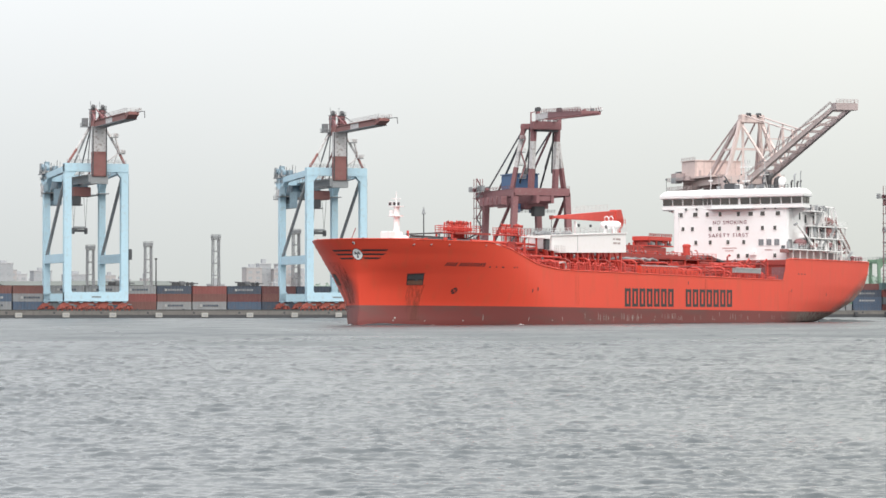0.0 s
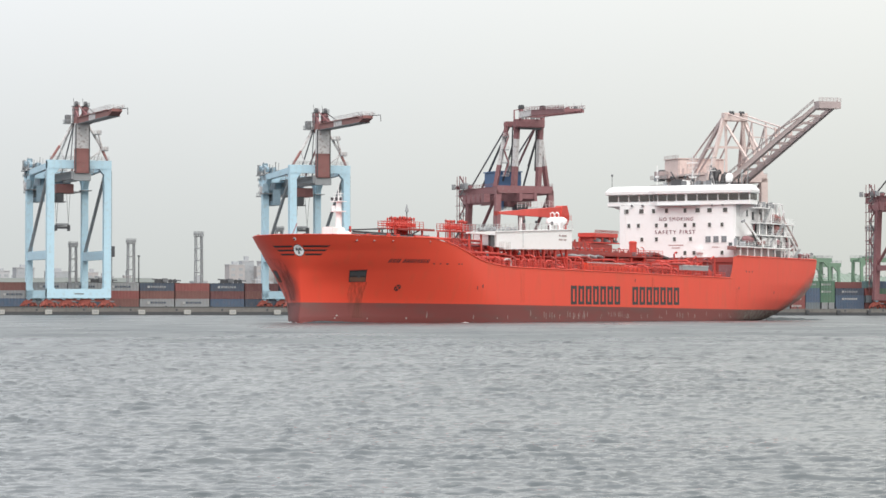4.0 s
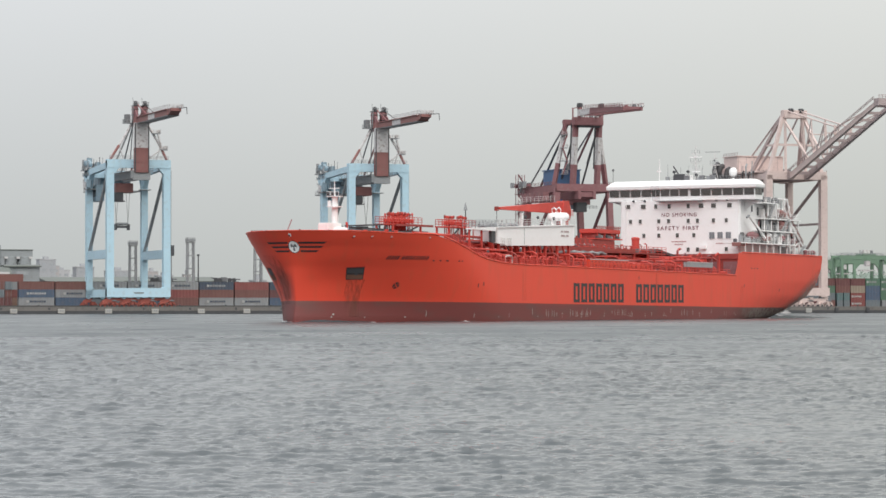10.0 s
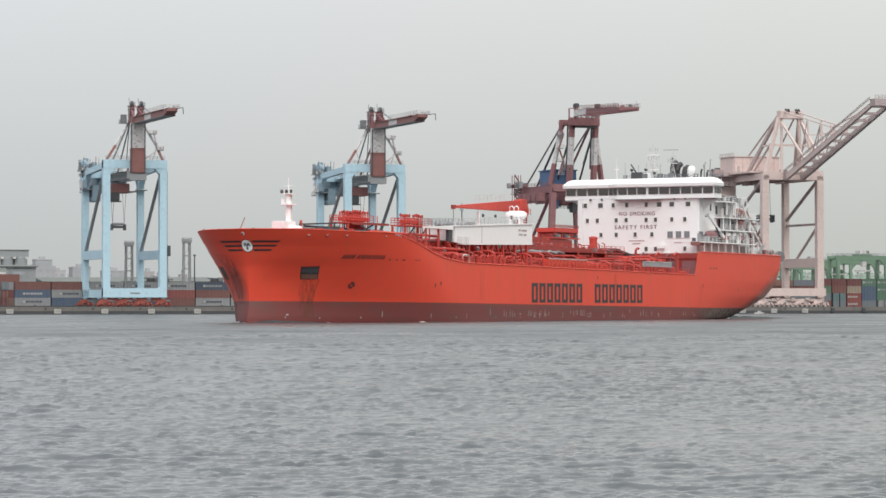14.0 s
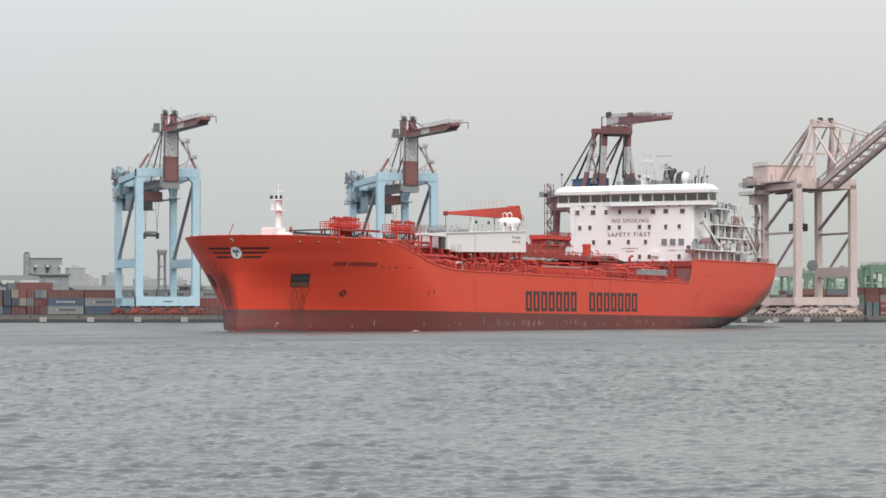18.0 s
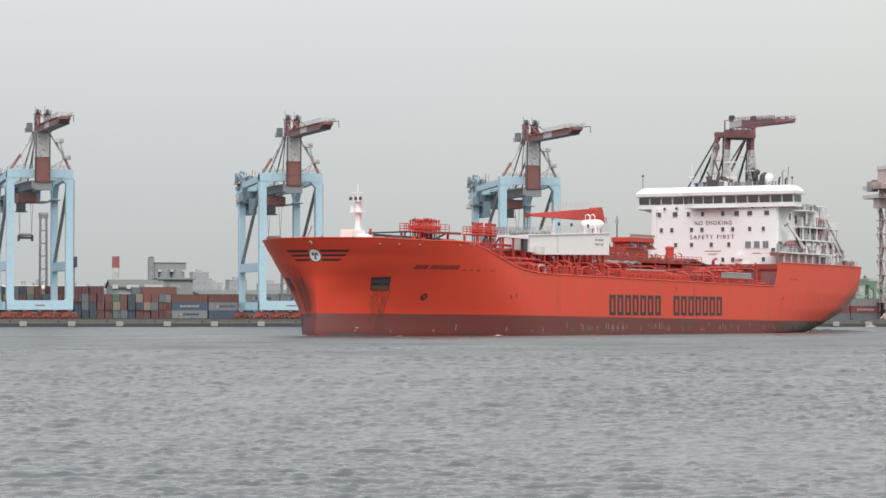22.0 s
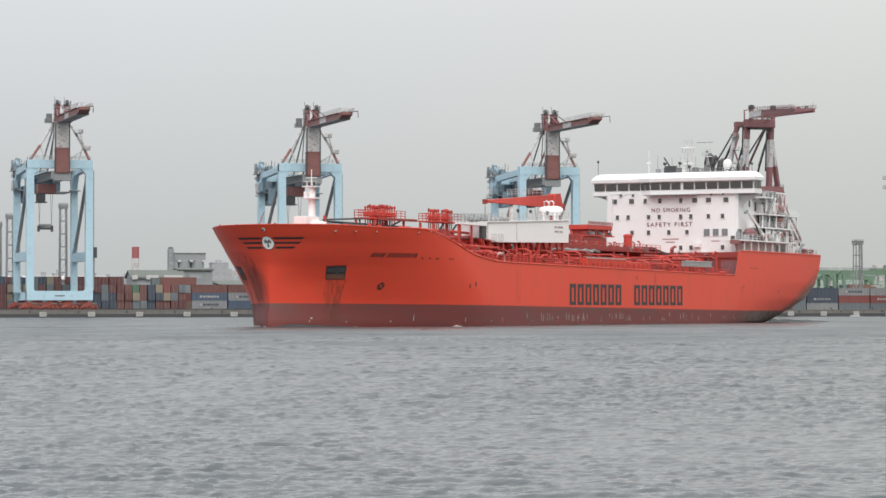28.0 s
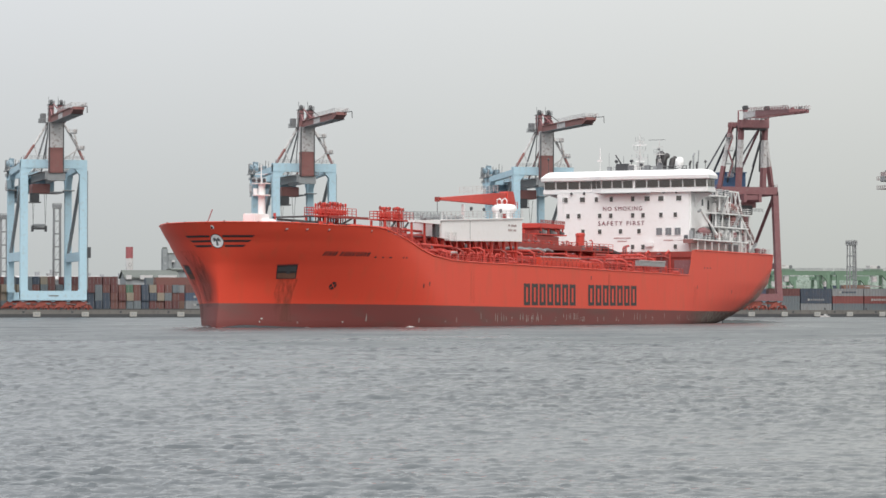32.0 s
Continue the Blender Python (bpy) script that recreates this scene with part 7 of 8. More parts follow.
# crossing pipes and their bends over the side deck
for k in range(30):
    x = 14 + k * 3.5 + rng.uniform(-1.2, 1.2)
    z = 9.2 + rng.uniform(0.2, 2.0)
    r = rng.uniform(0.11, 0.2)
    gear("crossing_pipe", tube([(x, -12, z), (x, 12.6, z), (x, 13.4, z - 0.4), (x, 13.5, 7.5)], r, 7), DECKRED if k % 4 else DECKDARK)
for k in range(44):
    x = 13 + k * 2.45 + rng.uniform(-0.8, 0.8)
    y = rng.uniform(9.0, 14.6)
    h = rng.uniform(0.9, 2.6)
    zd = sheer(max(x, 12)) - 0.6
    kind = k % 4
    if kind == 0:
        gear("tank_hatch", lathe([(0.7, zd), (0.7, zd + 0.9), (0.85, zd + 0.95), (0.85, zd + 1.15), (0.3, zd + 1.3)], 12, (x, y, 0)))
    elif kind == 1:
        gear("vent_pipe", tube([(x, y, zd), (x, y, zd + h), (x + 0.5, y, zd + h + 0.3), (x + 0.9, y, zd + h)], 0.14, 7))
    elif kind == 2:
        v = gear("valve", tube([(x, y, zd), (x, y, zd + h)], 0.1, 6))
        part("hand_wheel", lathe([(0.42, zd + h), (0.42, zd + h + 0.1)], 10, (x, y, 0)), OXIDE, v)
    else:
        gear("pipe_frame", beam((x, y - 1.6, zd), (x, y - 1.6, zd + h + 0.6), 0.22, 0.22, beam((x, y, zd), (x, y, zd + h + 0.6), 0.22, 0.22, beam((x, y - 1.7, zd + h + 0.5), (x, y + 0.1, zd + h + 0.5), 0.22, 0.25))))
# inclined ladders and frames down the forecastle slope
for k in range(7):
    x = 116 - k * 2.2
    gear("slope_frame", beam((x, 11.5, 8.2), (x + 1.6, 11.5, 12.6 - k * 0.35), 0.24, 0.24))
for k in range(6):
    x = 122 - k * 3.0
    gear("deck_post", beam((x, 8.5, 8.2), (x, 8.5, 13.6), 0.3, 0.3))
for z, y in ((12.6, 8.5), (13.5, 8.5), (11.4, 11.5), (10.6, 12.2)):
    gear("side_pipe", tube([(98, y, z - 0.3), (124, y, z)], 0.2, 7), DECKRED)
rack = gear("pipe_rack", box(88.0, 122.0, 2.2, 2.5, 9.0, 9.3), DECKRED, "crowded orange pipe rack on frames")
for k in range(9):
    x = 88.5 + k * 4.1
    top_z = 13.2 - 0.12 * k
    for y in (2.4, 6.4, 10.4):
        part("rack_post", beam((x, y, 8.0), (x, y, top_z), 0.26, 0.26), DECKRED if k % 2 else DECKDARK, rack)
    for z in (10.6, 12.0, top_z - 0.1):
        part("rack_beam", beam((x, 2.2, z), (x, 10.6, z), 0.2, 0.26), DECKRED, rack)
    part("rack_brace", beam((x, 10.4, 9.0), (x + 3.6, 10.4, 12.2), 0.16, 0.16), DECKDARK if k % 2 else DECKRED, rack)
for k in range(20):
    y = 2.8 + (k % 10) * 0.8
    z = (10.85 if k < 10 else 12.3) + rng.uniform(-0.15, 0.35)
    part("rack_pipe", tube([(86.0 + rng.uniform(0, 6), y, z), (118.0 + rng.uniform(-4, 8), y, z)], rng.uniform(0.1, 0.22), 7), (DECKRED, DECKRED, DECKDARK, OXIDE)[k % 4], rack)
for k in range(18):
    x, y = 87.5 + k * 2.0 + rng.uniform(-0.5, 0.5), 10.7 + rng.uniform(0, 1.4)
    z = 9.6 + rng.uniform(0, 2.2)
    if k % 3 == 0:
        part("rack_valve", lathe([(0.12, -0.1), (0.42, -0.05), (0.42, 0.05), (0.12, 0.1)], 10, (x, y, z), "Y"), (OXIDE, DARK)[k % 2], rack)
    part("rack_riser", tube([(x, y, 8.2), (x, y, z), (x, y - 0.4, z + 0.4), (x, y - 2.0, z + 0.4)], 0.13, 7), DECKRED if k % 4 else DECKDARK, rack)
for k in range(3):
    part("rack_ladder", beam((92.0 + k * 9.0, 11.0, 8.4), (94.4 + k * 9.0, 11.0, 12.4), 0.5, 0.14), DECKRED, rack)
gear("hose_reel", lathe([(0.8, -0.6), (0.8, -0.5), (0.4, -0.5), (0.4, 0.5), (0.8, 0.5), (0.8, 0.6)], 14, (112, 9.5, 12.8), "X"), DECKDARK)
gear("catwalk", box(72.5, 130, -0.9, 0.9, 12.0, 12.15), DECKRED)
gear("catwalk_rail", railing([(72.5, 0.9, 12.15), (130, 0.9, 12.15)], 1.1, 2.0, 0.08))
gear("catwalk_rail", railing([(22, 6.0, 11.95), (72, 6.0, 11.95)], 1.1, 2.0, 0.08))
for x in range(76, 130, 6):
    gear("catwalk_post", beam((x, 0.8, 7.8), (x, 0.8, 12.0), 0.25, 0.25))
for k in range(8):
    gear("goose_neck", tube([(104 - k * 3.1, 12.6, 8.2), (104 - k * 3.1, 12.6, 9.9), (103.4 - k * 3.1, 12.6, 10.25), (101.9 - k * 3.1, 12.6, 10.25), (101.4 - k * 3.1, 12.6, 9.9), (101.4 - k * 3.1, 12.6, 8.2)], 0.17, 7), OFFWHITE if k == 1 else DECKRED)
# valves, risers and small pipes crowd the raised pipe deck
for k in range(46):
    x = 24 + k * 1.03 + rng.uniform(-0.3, 0.3)
    y = rng.uniform(3.8, 5.7)
    h = rng.uniform(0.5, 1.7)
    if k % 3 == 0:
        gear("riser", tube([(x, y, 11.95), (x, y, 11.95 + h), (x + 0.4, y, 12.2 + h), (x + 1.1, y, 12.2 + h)], 0.11, 6), DECKRED if k % 2 else DECKDARK)
    elif k % 3 == 1:
        v = gear("valve", tube([(x, y, 11.95), (x, y, 11.95 + h * 0.7)], 0.08, 6), DECKDARK)
        part("hand_wheel", lathe([(0.3, 11.95 + h * 0.7), (0.3, 12.03 + h * 0.7)], 10, (x, y, 0)), OXIDE if k % 2 else GREY, v)
    else:
        gear("pipe_clamp", box(x - 0.3, x + 0.5, y - 0.3, y + 0.3, 11.95, 12.2 + h * 0.4, bevel=0.05), DECKDARK if k % 2 else MIDGREY)
for k in range(7):
    gear("side_header", tube([(26 + k * 0.9, 7.0 + k * 0.85, 9.6 + 0.28 * (k % 3)), (70 - k * 0.6, 7.0 + k * 0.85, 9.7 + 0.28 * (k % 3))], 0.15 + 0.03 * (k % 2), 7), DECKDARK if k % 2 else DECKRED)
for k in range(5):
    gear("grey_hose", tube([(52 + k * 3.6, 7.6 + 0.3 * k, 11.3), (54.5 + k * 3.6, 7.8, 11.6), (57.5 + k * 3.6, 7.6, 11.2)], 0.24, 7), GREY if k % 2 else MIDGREY)
for k in range(18):
    x = 26 + k * 2.5
    gear("pipe_support", beam((x, 6.6, 9.2), (x, 13.0, 9.2), 0.2, 0.22), DECKDARK)
for k in range(9):
    x = 34 + k * 4.1
    gear("drip_tray", box(x, x + 2.2, 8.0, 10.8, 8.3, 8.9, bevel=0.05), MIDGREY if k % 3 == 0 else DECKDARK)
for k in range(14):
    x = 9.6 + 0.5 * (k % 3)
    y = -11.0 + k * 1.75
    gear("front_pipe", tube([(x, y, 8.2), (x, y, 11.4 + 0.4 * (k % 2)), (x + 0.7, y, 11.8 + 0.4 * (k % 2)), (x + 2.2, y, 11.6)], 0.14, 7), DECKRED if k % 3 else OXIDE)
for k in range(5):
    x = 12.5 + k * 2.1
    m2 = gear("deck_hoist", tube([(x, 4.0 + k, 10.0), (x, 4.0 + k, 12.6), (x - 0.6, 4.0 + k, 13.0), (x - 1.3, 4.0 + k, 12.8)], 0.09, 6), DARK if k % 2 else DECKRED)

# ---------------------------------------------------------------- deckhouse and bridge
house = part("deckhouse", box(-20, 0, -13.6, 11.8, 7.2, 23.0, bevel=0.3), WHITE, ship, "white five-storey deckhouse")


def house_window(y, z, w, h, pane=WINDOW):
    win = part("window", box(0.02, 0.10, y - w / 2 - 0.09, y + w / 2 + 0.09, z - h / 2 - 0.09, z + h / 2 + 0.09), WHITE, house)
    part("window_pane", box(0.06, 0.125, y - w / 2, y + w / 2, z - h / 2, z + h / 2), pane, win, "dark square window pane" if pane is WINDOW else "pale blue-grey window pane")


for y in (-11.9, -8.57, 3.72, 6.32, 9.66):
    house_window(y, 21.65, 0.95, 0.85)
for y in (-5.9, -3.05, 1.0):
    house_window(y, 21.65, 0.62, 0.85)
for y in (-11.35, -9.24, -5.26, -3.17, 0.99, 2.95, 6.31, 9.0):
    house_window(y, 18.75, 0.62, 0.8)
for y in (-8.47, -5.26, -1.31, 2.18):
    house_window(y, 15.95, 0.62, 0.8)
for y in (5.98, 7.7, 9.42):
    house_window(y, 15.85, 1.1, 1.25, WINDOWPALE)
    part("window_bar", box(0.124, 0.16, y - 0.03, y + 0.03, 15.22, 16.48), GREY, house)
for y in (0.98, 2.94, 8.99):
    house_window(y, 13.15, 0.62, 0.8)
for y in (-10.6, -8.2, 0.2, 6.9, 9.2):
    lamp_ob = part("wall_lamp", lathe([(0.16, 0.0), (0.26, 0.25), (0.2, 0.45)], 8, (0.05, y, 22.75), "X"), DARK, house)


NOTICE = paint("faded_notice_lettering", (0.42, 0.22, 0.22), 0.6, vary=0.2, size=0.6, bump=0)


def words(text, y, z, height, width, material, parent):
    """Lettering on the forward face of the deckhouse."""
    cu = bpy.data.curves.new("lettering", "FONT")
    cu.body, cu.size, cu.extrude, cu.align_x, cu.align_y, cu.offset = text, 1.0, 0.02, "CENTER", "CENTER", 0.0
    cu.space_character = 1.3
    tmp = new("lettering", cu)
    bpy.context.view_layer.update()
    me = bpy.data.meshes.new_from_object(tmp.evaluated_get(bpy.context.evaluated_depsgraph_get()))
    bpy.data.objects.remove(tmp)
    co = np.empty(len(me.vertices) * 3)
    me.vertices.foreach_get("co", co)
    co = co.reshape(-1, 3)
    lo, hi = co.min(0), co.max(0)
    u = (co[:, 0] - lo[0]) / (hi[0] - lo[0]) - 0.5
    v = (co[:, 1] - lo[1]) / (hi[1] - lo[1]) - 0.5
    out = np.stack([0.03 + (co[:, 2] - lo[2]), y + u * width, z + v * height], -1)
    me.vertices.foreach_set("co", out.ravel())
    me.materials.clear()
    me.materials.append(material)
    ob = new("lettering", me)
    ob.parent = parent
    ob["label"] = "dark red painted words " + text.lower()


words("NO SMOKING", -0.95, 19.98, 0.74, 7.4, TEXTRED, house)
words("SAFETY FIRST", -1.2, 17.38, 0.76, 8.8, TEXTRED, house)
for y0, w, z in ((-2.6, 3.2, 14.75), (-1.9, 1.6, 14.2), (6.8, 1.5, 14.3)):
    k = 0.0
    while k < w:
        part("notice_bar", box(0.02, 0.05, y0 + k, y0 + k + 0.28, z - 0.10, z + 0.10), NOTICE, house)
        k += 0.36
part("door_porch", box(0.0, 0.8, 3.6, 4.9, 13.2, 14.0, bevel=0.06), WHITE, house, "white porch over a door")
part("wall_locker", box(0.0, 0.5, 5.0, 5.8, 11.8, 12.5), WHITE, house)
for y in (-12.2,):
    part("downpipe", tube([(0.08, y, 8), (0.08, y, 22.9)], 0.07, 6), WHITE, house)

# bridge: wings run the full beam, the middle stands forward
FRONT = ((-16.3, -0.3), (-6.95, -0.3), (-4.75, 0.6), (15.2, 0.6))


def bridge_outline(grow, back=-3.3):
    left, right = FRONT[0][0] - grow, FRONT[-1][0] + grow
    mid_pts = [(left, FRONT[0][1] + grow)] + [(y - grow * 0.3, x + grow) for y, x in FRONT[1:-1]] + [(right, FRONT[-1][1] + grow)]
    return [(x, y) for y, x in mid_pts] + [(back, right), (back, left)]


bridge = part("bridge", prism(bridge_outline(0.0), 22.75, 23.5, swap="xy"), WHITE, ship, "white enclosed navigation bridge")
part("bridge_wall", prism(bridge_outline(-0.12), 23.5, 25.0, swap="xy"), WHITE, bridge)
part("bridge_rear", box(-9.0, -2.8, -12.6, 10.8, 22.9, 26.2, bevel=0.15), WHITE, bridge)


def slab_loft(levels):
    bm = bmesh.new()
    rings = [[bm.verts.new((x, y, z)) for x, y in bridge_outline(g, b)] for z, g, b in levels]
    for a, b in zip(rings, rings[1:]):
        n = len(a)
        for i in range(n):
            bm.faces.new((a[i], a[(i + 1) % n], b[(i + 1) % n], b[i]))
    bm.faces.new(rings[0][::-1]), bm.faces.new(rings[-1])
    bmesh.ops.recalc_face_normals(bm, faces=bm.faces)
    return bm


part("bridge_roof", slab_loft([(24.96, 0.2, -3.5), (25.1, 0.32, -3.6), (25.65, 0.36, -3.6), (26.38, -0.35, -3.3), (26.62, -0.75, -3.0), (26.72, -1.1, -2.8)]), WHITE, bridge, "white sloped bridge roof fascia")


def bridge_windows():
    spans = [((-16.15, -0.3), (-6.95, -0.3), 4), (FRONT[1], FRONT[2], 2), ((-4.7, 0.6), (1.3, 0.6), 3), ((1.6, 0.6), (15.1, 0.6), 6)]
    for (ya, xa), (yb, xb), n in spans:
        for k in range(n):
            g = 0.065 if n > 2 else 0.11
            u0, u1 = (k + g) / n, (k + 1 - g) / n
            p, q = Vector((xa + (xb - xa) * u0, ya + (yb - ya) * u0, 0)), Vector((xa + (xb - xa) * u1, ya + (yb - ya) * u1, 0))
            out = Vector(((yb - ya), -(xb - xa), 0)).normalized() * 0.06
            bm = bmesh.new()
            vs = [bm.verts.new(c) for c in (p + out + Vector((0, 0, 23.62)), q + out + Vector((0, 0, 23.62)), q + out * 2.6 + Vector((0, 0, 24.88)), p + out * 2.6 + Vector((0, 0, 24.88)))]
            ws = [bm.verts.new(v.co - out * 1.4) for v in vs]
            bm.faces.new(vs), bm.faces.new(ws[::-1])
            for i in range(4):
                bm.faces.new((vs[i], ws[i], ws[(i + 1) % 4], vs[(i + 1) % 4]))
            pane = part("bridge_window", bm, WINDOW, bridge, "dark tinted bridge window pane")
            part("wiper", beam(p.lerp(q, 0.3) + out * 2.9 + Vector((0, 0, 24.8)), p.lerp(q, 0.55) + out * 1.9 + Vector((0, 0, 23.95)), 0.04, 0.04), DARK, pane)
    for k in range(2):
        part("bridge_window", box(-2.9 + k * 1.7, -1.5 + k * 1.7, 15.12, 15.24, 23.65, 24.85), WINDOW, bridge)


bridge_windows()
part("window_ledge", box(0.1, 1.5, -5.0, 4.2, 22.6, 22.74), GREY, bridge, "grey window-washing ledge")
for y0, y1 in ((-16.2, -13.6), (11.8, 15.1)):
    part("wing_floor", box(-3.2, -0.35, y0, y1, 22.6, 22.75), GREY, bridge)
part("wing_bracket", prism([(11.8, 22.6), (15.1, 22.6), (14.6, 22.25), (13.4, 21.8), (12.5, 21.1), (11.8, 20.0)], -2.6, -2.3, swap="yz"), WHITE, bridge, "curved white wing bracket")
part("wing_bracket", prism([(-13.6, 22.6), (-16.0, 22.6), (-14.6, 22.1), (-13.6, 20.6)], -2.6, -2.3, swap="yz"), WHITE, bridge)

# compass deck, masts, aerials and uptakes
top = part("compass_deck_house", box(-5.5, -2.0, -2.9, -0.3, 26.7, 27.9, bevel=0.12), WHITE, ship, "white housing on the compass deck")
part("compass_rail", railing([(-4.5, -4.5, 26.2), (-4.5, 10, 26.2)], 1.4, 2.2, 0.05), GREY, ship)
radar = part("radar_mast", tube([(-6.0, 0, 26.7), (-6.0, 0, 30.0), (-6.0, 0, 33.6)], 0.17, 10, r2=0.05), OFFWHITE, ship, "white radar mast with crossbars")
for z, w in ((29.2, 1.5), (30.6, 1.1), (32.2, 0.8)):
    part("mast_bar", beam((-6, -w, z), (-6, w, z), 0.07, 0.07), OFFWHITE, radar)
    for y in (-w, -w * 0.4, w * 0.5, w):
        part("mast_aerial", beam((-6, y, z), (-6, y, z + 0.7), 0.05, 0.05), GREY, radar)
    part("mast_brace", beam((-6, -w, z), (-6, 0, z - 0.8), 0.06, 0.06), OFFWHITE, radar)
    part("mast_brace", beam((-6, w, z), (-6, 0, z - 0.8), 0.06, 0.06), OFFWHITE, radar)
for y in (-0.9, 0.9):
    part("mast_leg", beam((-6.6, y, 26.7), (-6.0, 0, 30.2), 0.12, 0.12), OFFWHITE, radar)
part("radar_scanner", box(-6.2, -5.6, -1.2, 1.2, 31.4, 31.55), WHITE, radar)
part("radar_scanner", box(-5.9, -5.4, -0.6, 1.0, 28.5, 28.7), WHITE, radar)
mast2 = part("signal_mast", tube([(-14.5, 0.5, 26.7), (-14.5, 0.5, 33.0)], 0.13, 8, r2=0.06), OFFWHITE, ship, "slim signal mast with a top bar")
part("mast_bar", beam((-14.5, -1.6, 32.9), (-14.5, 1.6, 32.9), 0.07, 0.1), MIDGREY, mast2)
part("mast_bar", beam((-14.5, -0.8, 31.6), (-14.5, 1.2, 31.6), 0.06, 0.08), OFFWHITE, mast2)
part("mast_stand", box(-14.9, -14.1, -0.4, 1.3, 30.2, 30.35), OFFWHITE, mast2)
part("stand_rail", railing([(-14.1, -0.4, 30.35), (-14.1, 1.3, 30.35)], 0.8, 0.5, 0.05), GREY, mast2)
for z in (28.4, 29.4, 31.0):
    part("mast_lamp", lathe([(0.2, z), (0.26, z + 0.25), (0.14, z + 0.4)], 8, (-14.2, 0.5, 0)), MIDGREY, mast2)
for y in (-0.3, 1.3):
    part("mast_leg", beam((-14.5, y, 26.7), (-14.5, 0.5, 30.2), 0.1, 0.1), OFFWHITE, mast2)
part("whip_mast", tube([(-1.0, -5.6, 26.7), (-1.0, -5.6, 30.9)], 0.07, 7), WHITE, ship)
part("whip_arm", beam((-1.0, -6.1, 28.6), (-1.0, -5.2, 28.6), 0.12, 0.3), WHITE, ship)
part("whip_mast", tube([(-24.5, 4.0, 26), (-24.0, 4.6, 31.4)], 0.1, 7), GREY, ship)
part("provision_crane", tube([(-2.4, -1.6, 27.2), (-2.4, -3.2, 29.6)], 0.14, 7), DARK, ship, "dark raked provision crane")
part("crane_foot", box(-3.4, -1.6, -2.8, -0.6, 26.7, 28.0), DARK, ship)
for y, h in ((-0.6, 30.6), (0.4, 30.2), (1.9, 29.6)):
    part("uptake", tube([(-17.0, y, 26.0), (-17.0, y, h - 1.2), (-17.3, y + 0.1, h - 0.3), (-18.2, y + 0.2, h)], 0.55, 10), BLACK, ship, "black exhaust uptake")
part("uptake_rail", railing([(-15, -2.2, 26.7), (-15, 5.5, 26.7)], 1.4, 0.7, 0.12), DARK, ship)
dome = part("satellite_dome", lathe([(0.4, 27.9), (0.7, 28.2), (0.84, 28.8), (0.75, 29.3), (0.45, 29.65), (0.05, 29.75)], 18, (-15.0, 4.2, 0)), WHITE, ship, "white satellite dome", True)
part("dome_post", tube([(-15, 4.2, 26.5), (-15, 4.2, 27.7)], 0.3, 8), WHITE, dome)
part("deck_dome", lathe([(0.4, 26.7), (0.5, 27.1), (0.42, 27.5), (0.1, 27.7)], 14, (-9.5, 2.4, 0)), WHITE, ship, "", True)
for y, z in ((-15.6, 29.0), (14.2, 28.0)):
    part("wing_lamp_post", tube([(-1.0, y, 26.4), (-1.0, y, z)], 0.05, 6), DARK, ship)
    part("wing_lamp", lathe([(0.1, z - 0.2), (0.28, z), (0.1, z + 0.3)], 8, (-1.0, y, 0)), DARK, ship)

# aft decks on the port side
casing = part("engine_casing", box(-30.0, -20.0, -9.0, 9.0, 11.0, 22.0, bevel=0.2), WHITE, ship, "white engine casing behind the deckhouse")
for z, x0, x1, y1 in ((22.4, -14.0, -7.0, 14.0), (19.4, -27.5, -8.0, 13.6), (16.9, -24.0, -6.0, 14.2), (14.35, -21.0, 6.8, 15.2)):
    dk = part("side_deck", box(x0, x1, 11.0 if z < 15 else 8.0, y1, z - 0.22, z), WHITE, ship, "white side deck with railing")
    part("deck_railing", railing([(x1, y1 - 0.1, z), (x0, y1 - 0.1, z), (x0, 11, z)], 1.05, 1.8, 0.035), WHITE, dk)
    for x in np.arange(x0 + 0.4, x1, 3.6):
        part("deck_pillar", beam((x, y1 - 0.4, z - 2.6), (x, y1 - 0.4, z - 0.2), 0.2, 0.2), WHITE, dk)
# added flat dark boxes, painted as the dark interior beside the decks
for x, z, w in ((-9.0, 20.8, 0.8), (-13.0, 20.8, 0.8), (-12.0, 17.9, 1.6), (-16.0, 17.9, 1.6), (-19.0, 17.9, 1.4), (-4.0, 15.6, 0.7), (-15.0, 15.5, 1.4), (-3.0, 21.4, 0.7), (-6.0, 21.4, 0.7)):
    part("painted_opening", box(x - w / 2, x + w / 2, 11.8 if x > -20 else 9, 11.86, z - 0.9, z + 0.7), DARK, house)
part("rescue_boat", lathe([(0.1, -2.4), (0.6, -2.0), (0.8, 0.0), (0.7, 1.5), (0.1, 2.4)], 12, (-3.4, 13.0, 15.8), "X"), OXIDE, ship, "dull red covered rescue boat", True)
for x in (-5.2, -3.0, -0.8):
    part("boat_cradle", box(x - 0.15, x + 0.15, 12.3, 13.7, 14.35, 15.4), GREY, ship)
davit = part("davit_arm", beam((-0.8, 13.4, 19.6), (-8.4, 13.6, 15.4), 0.4, 0.45), WHITE, ship, "white raking davit arm")
part("davit_head", beam((-0.8, 13.4, 19.6), (0.5, 13.4, 19.2), 0.35, 0.35), GREY, davit)
part("davit_ram", beam((-4.5, 13.5, 17.4), (-7.6, 13.5, 14.6), 0.2, 0.2), DARK, davit)
part("raft_drum", lathe([(0.4, -1.7), (1.05, -1.5), (1.05, 1.5), (0.4, 1.7)], 16, (-19.6, 12.4, 18.2), "X"), CRANERED, ship, "maroon drum between the aft decks", True)
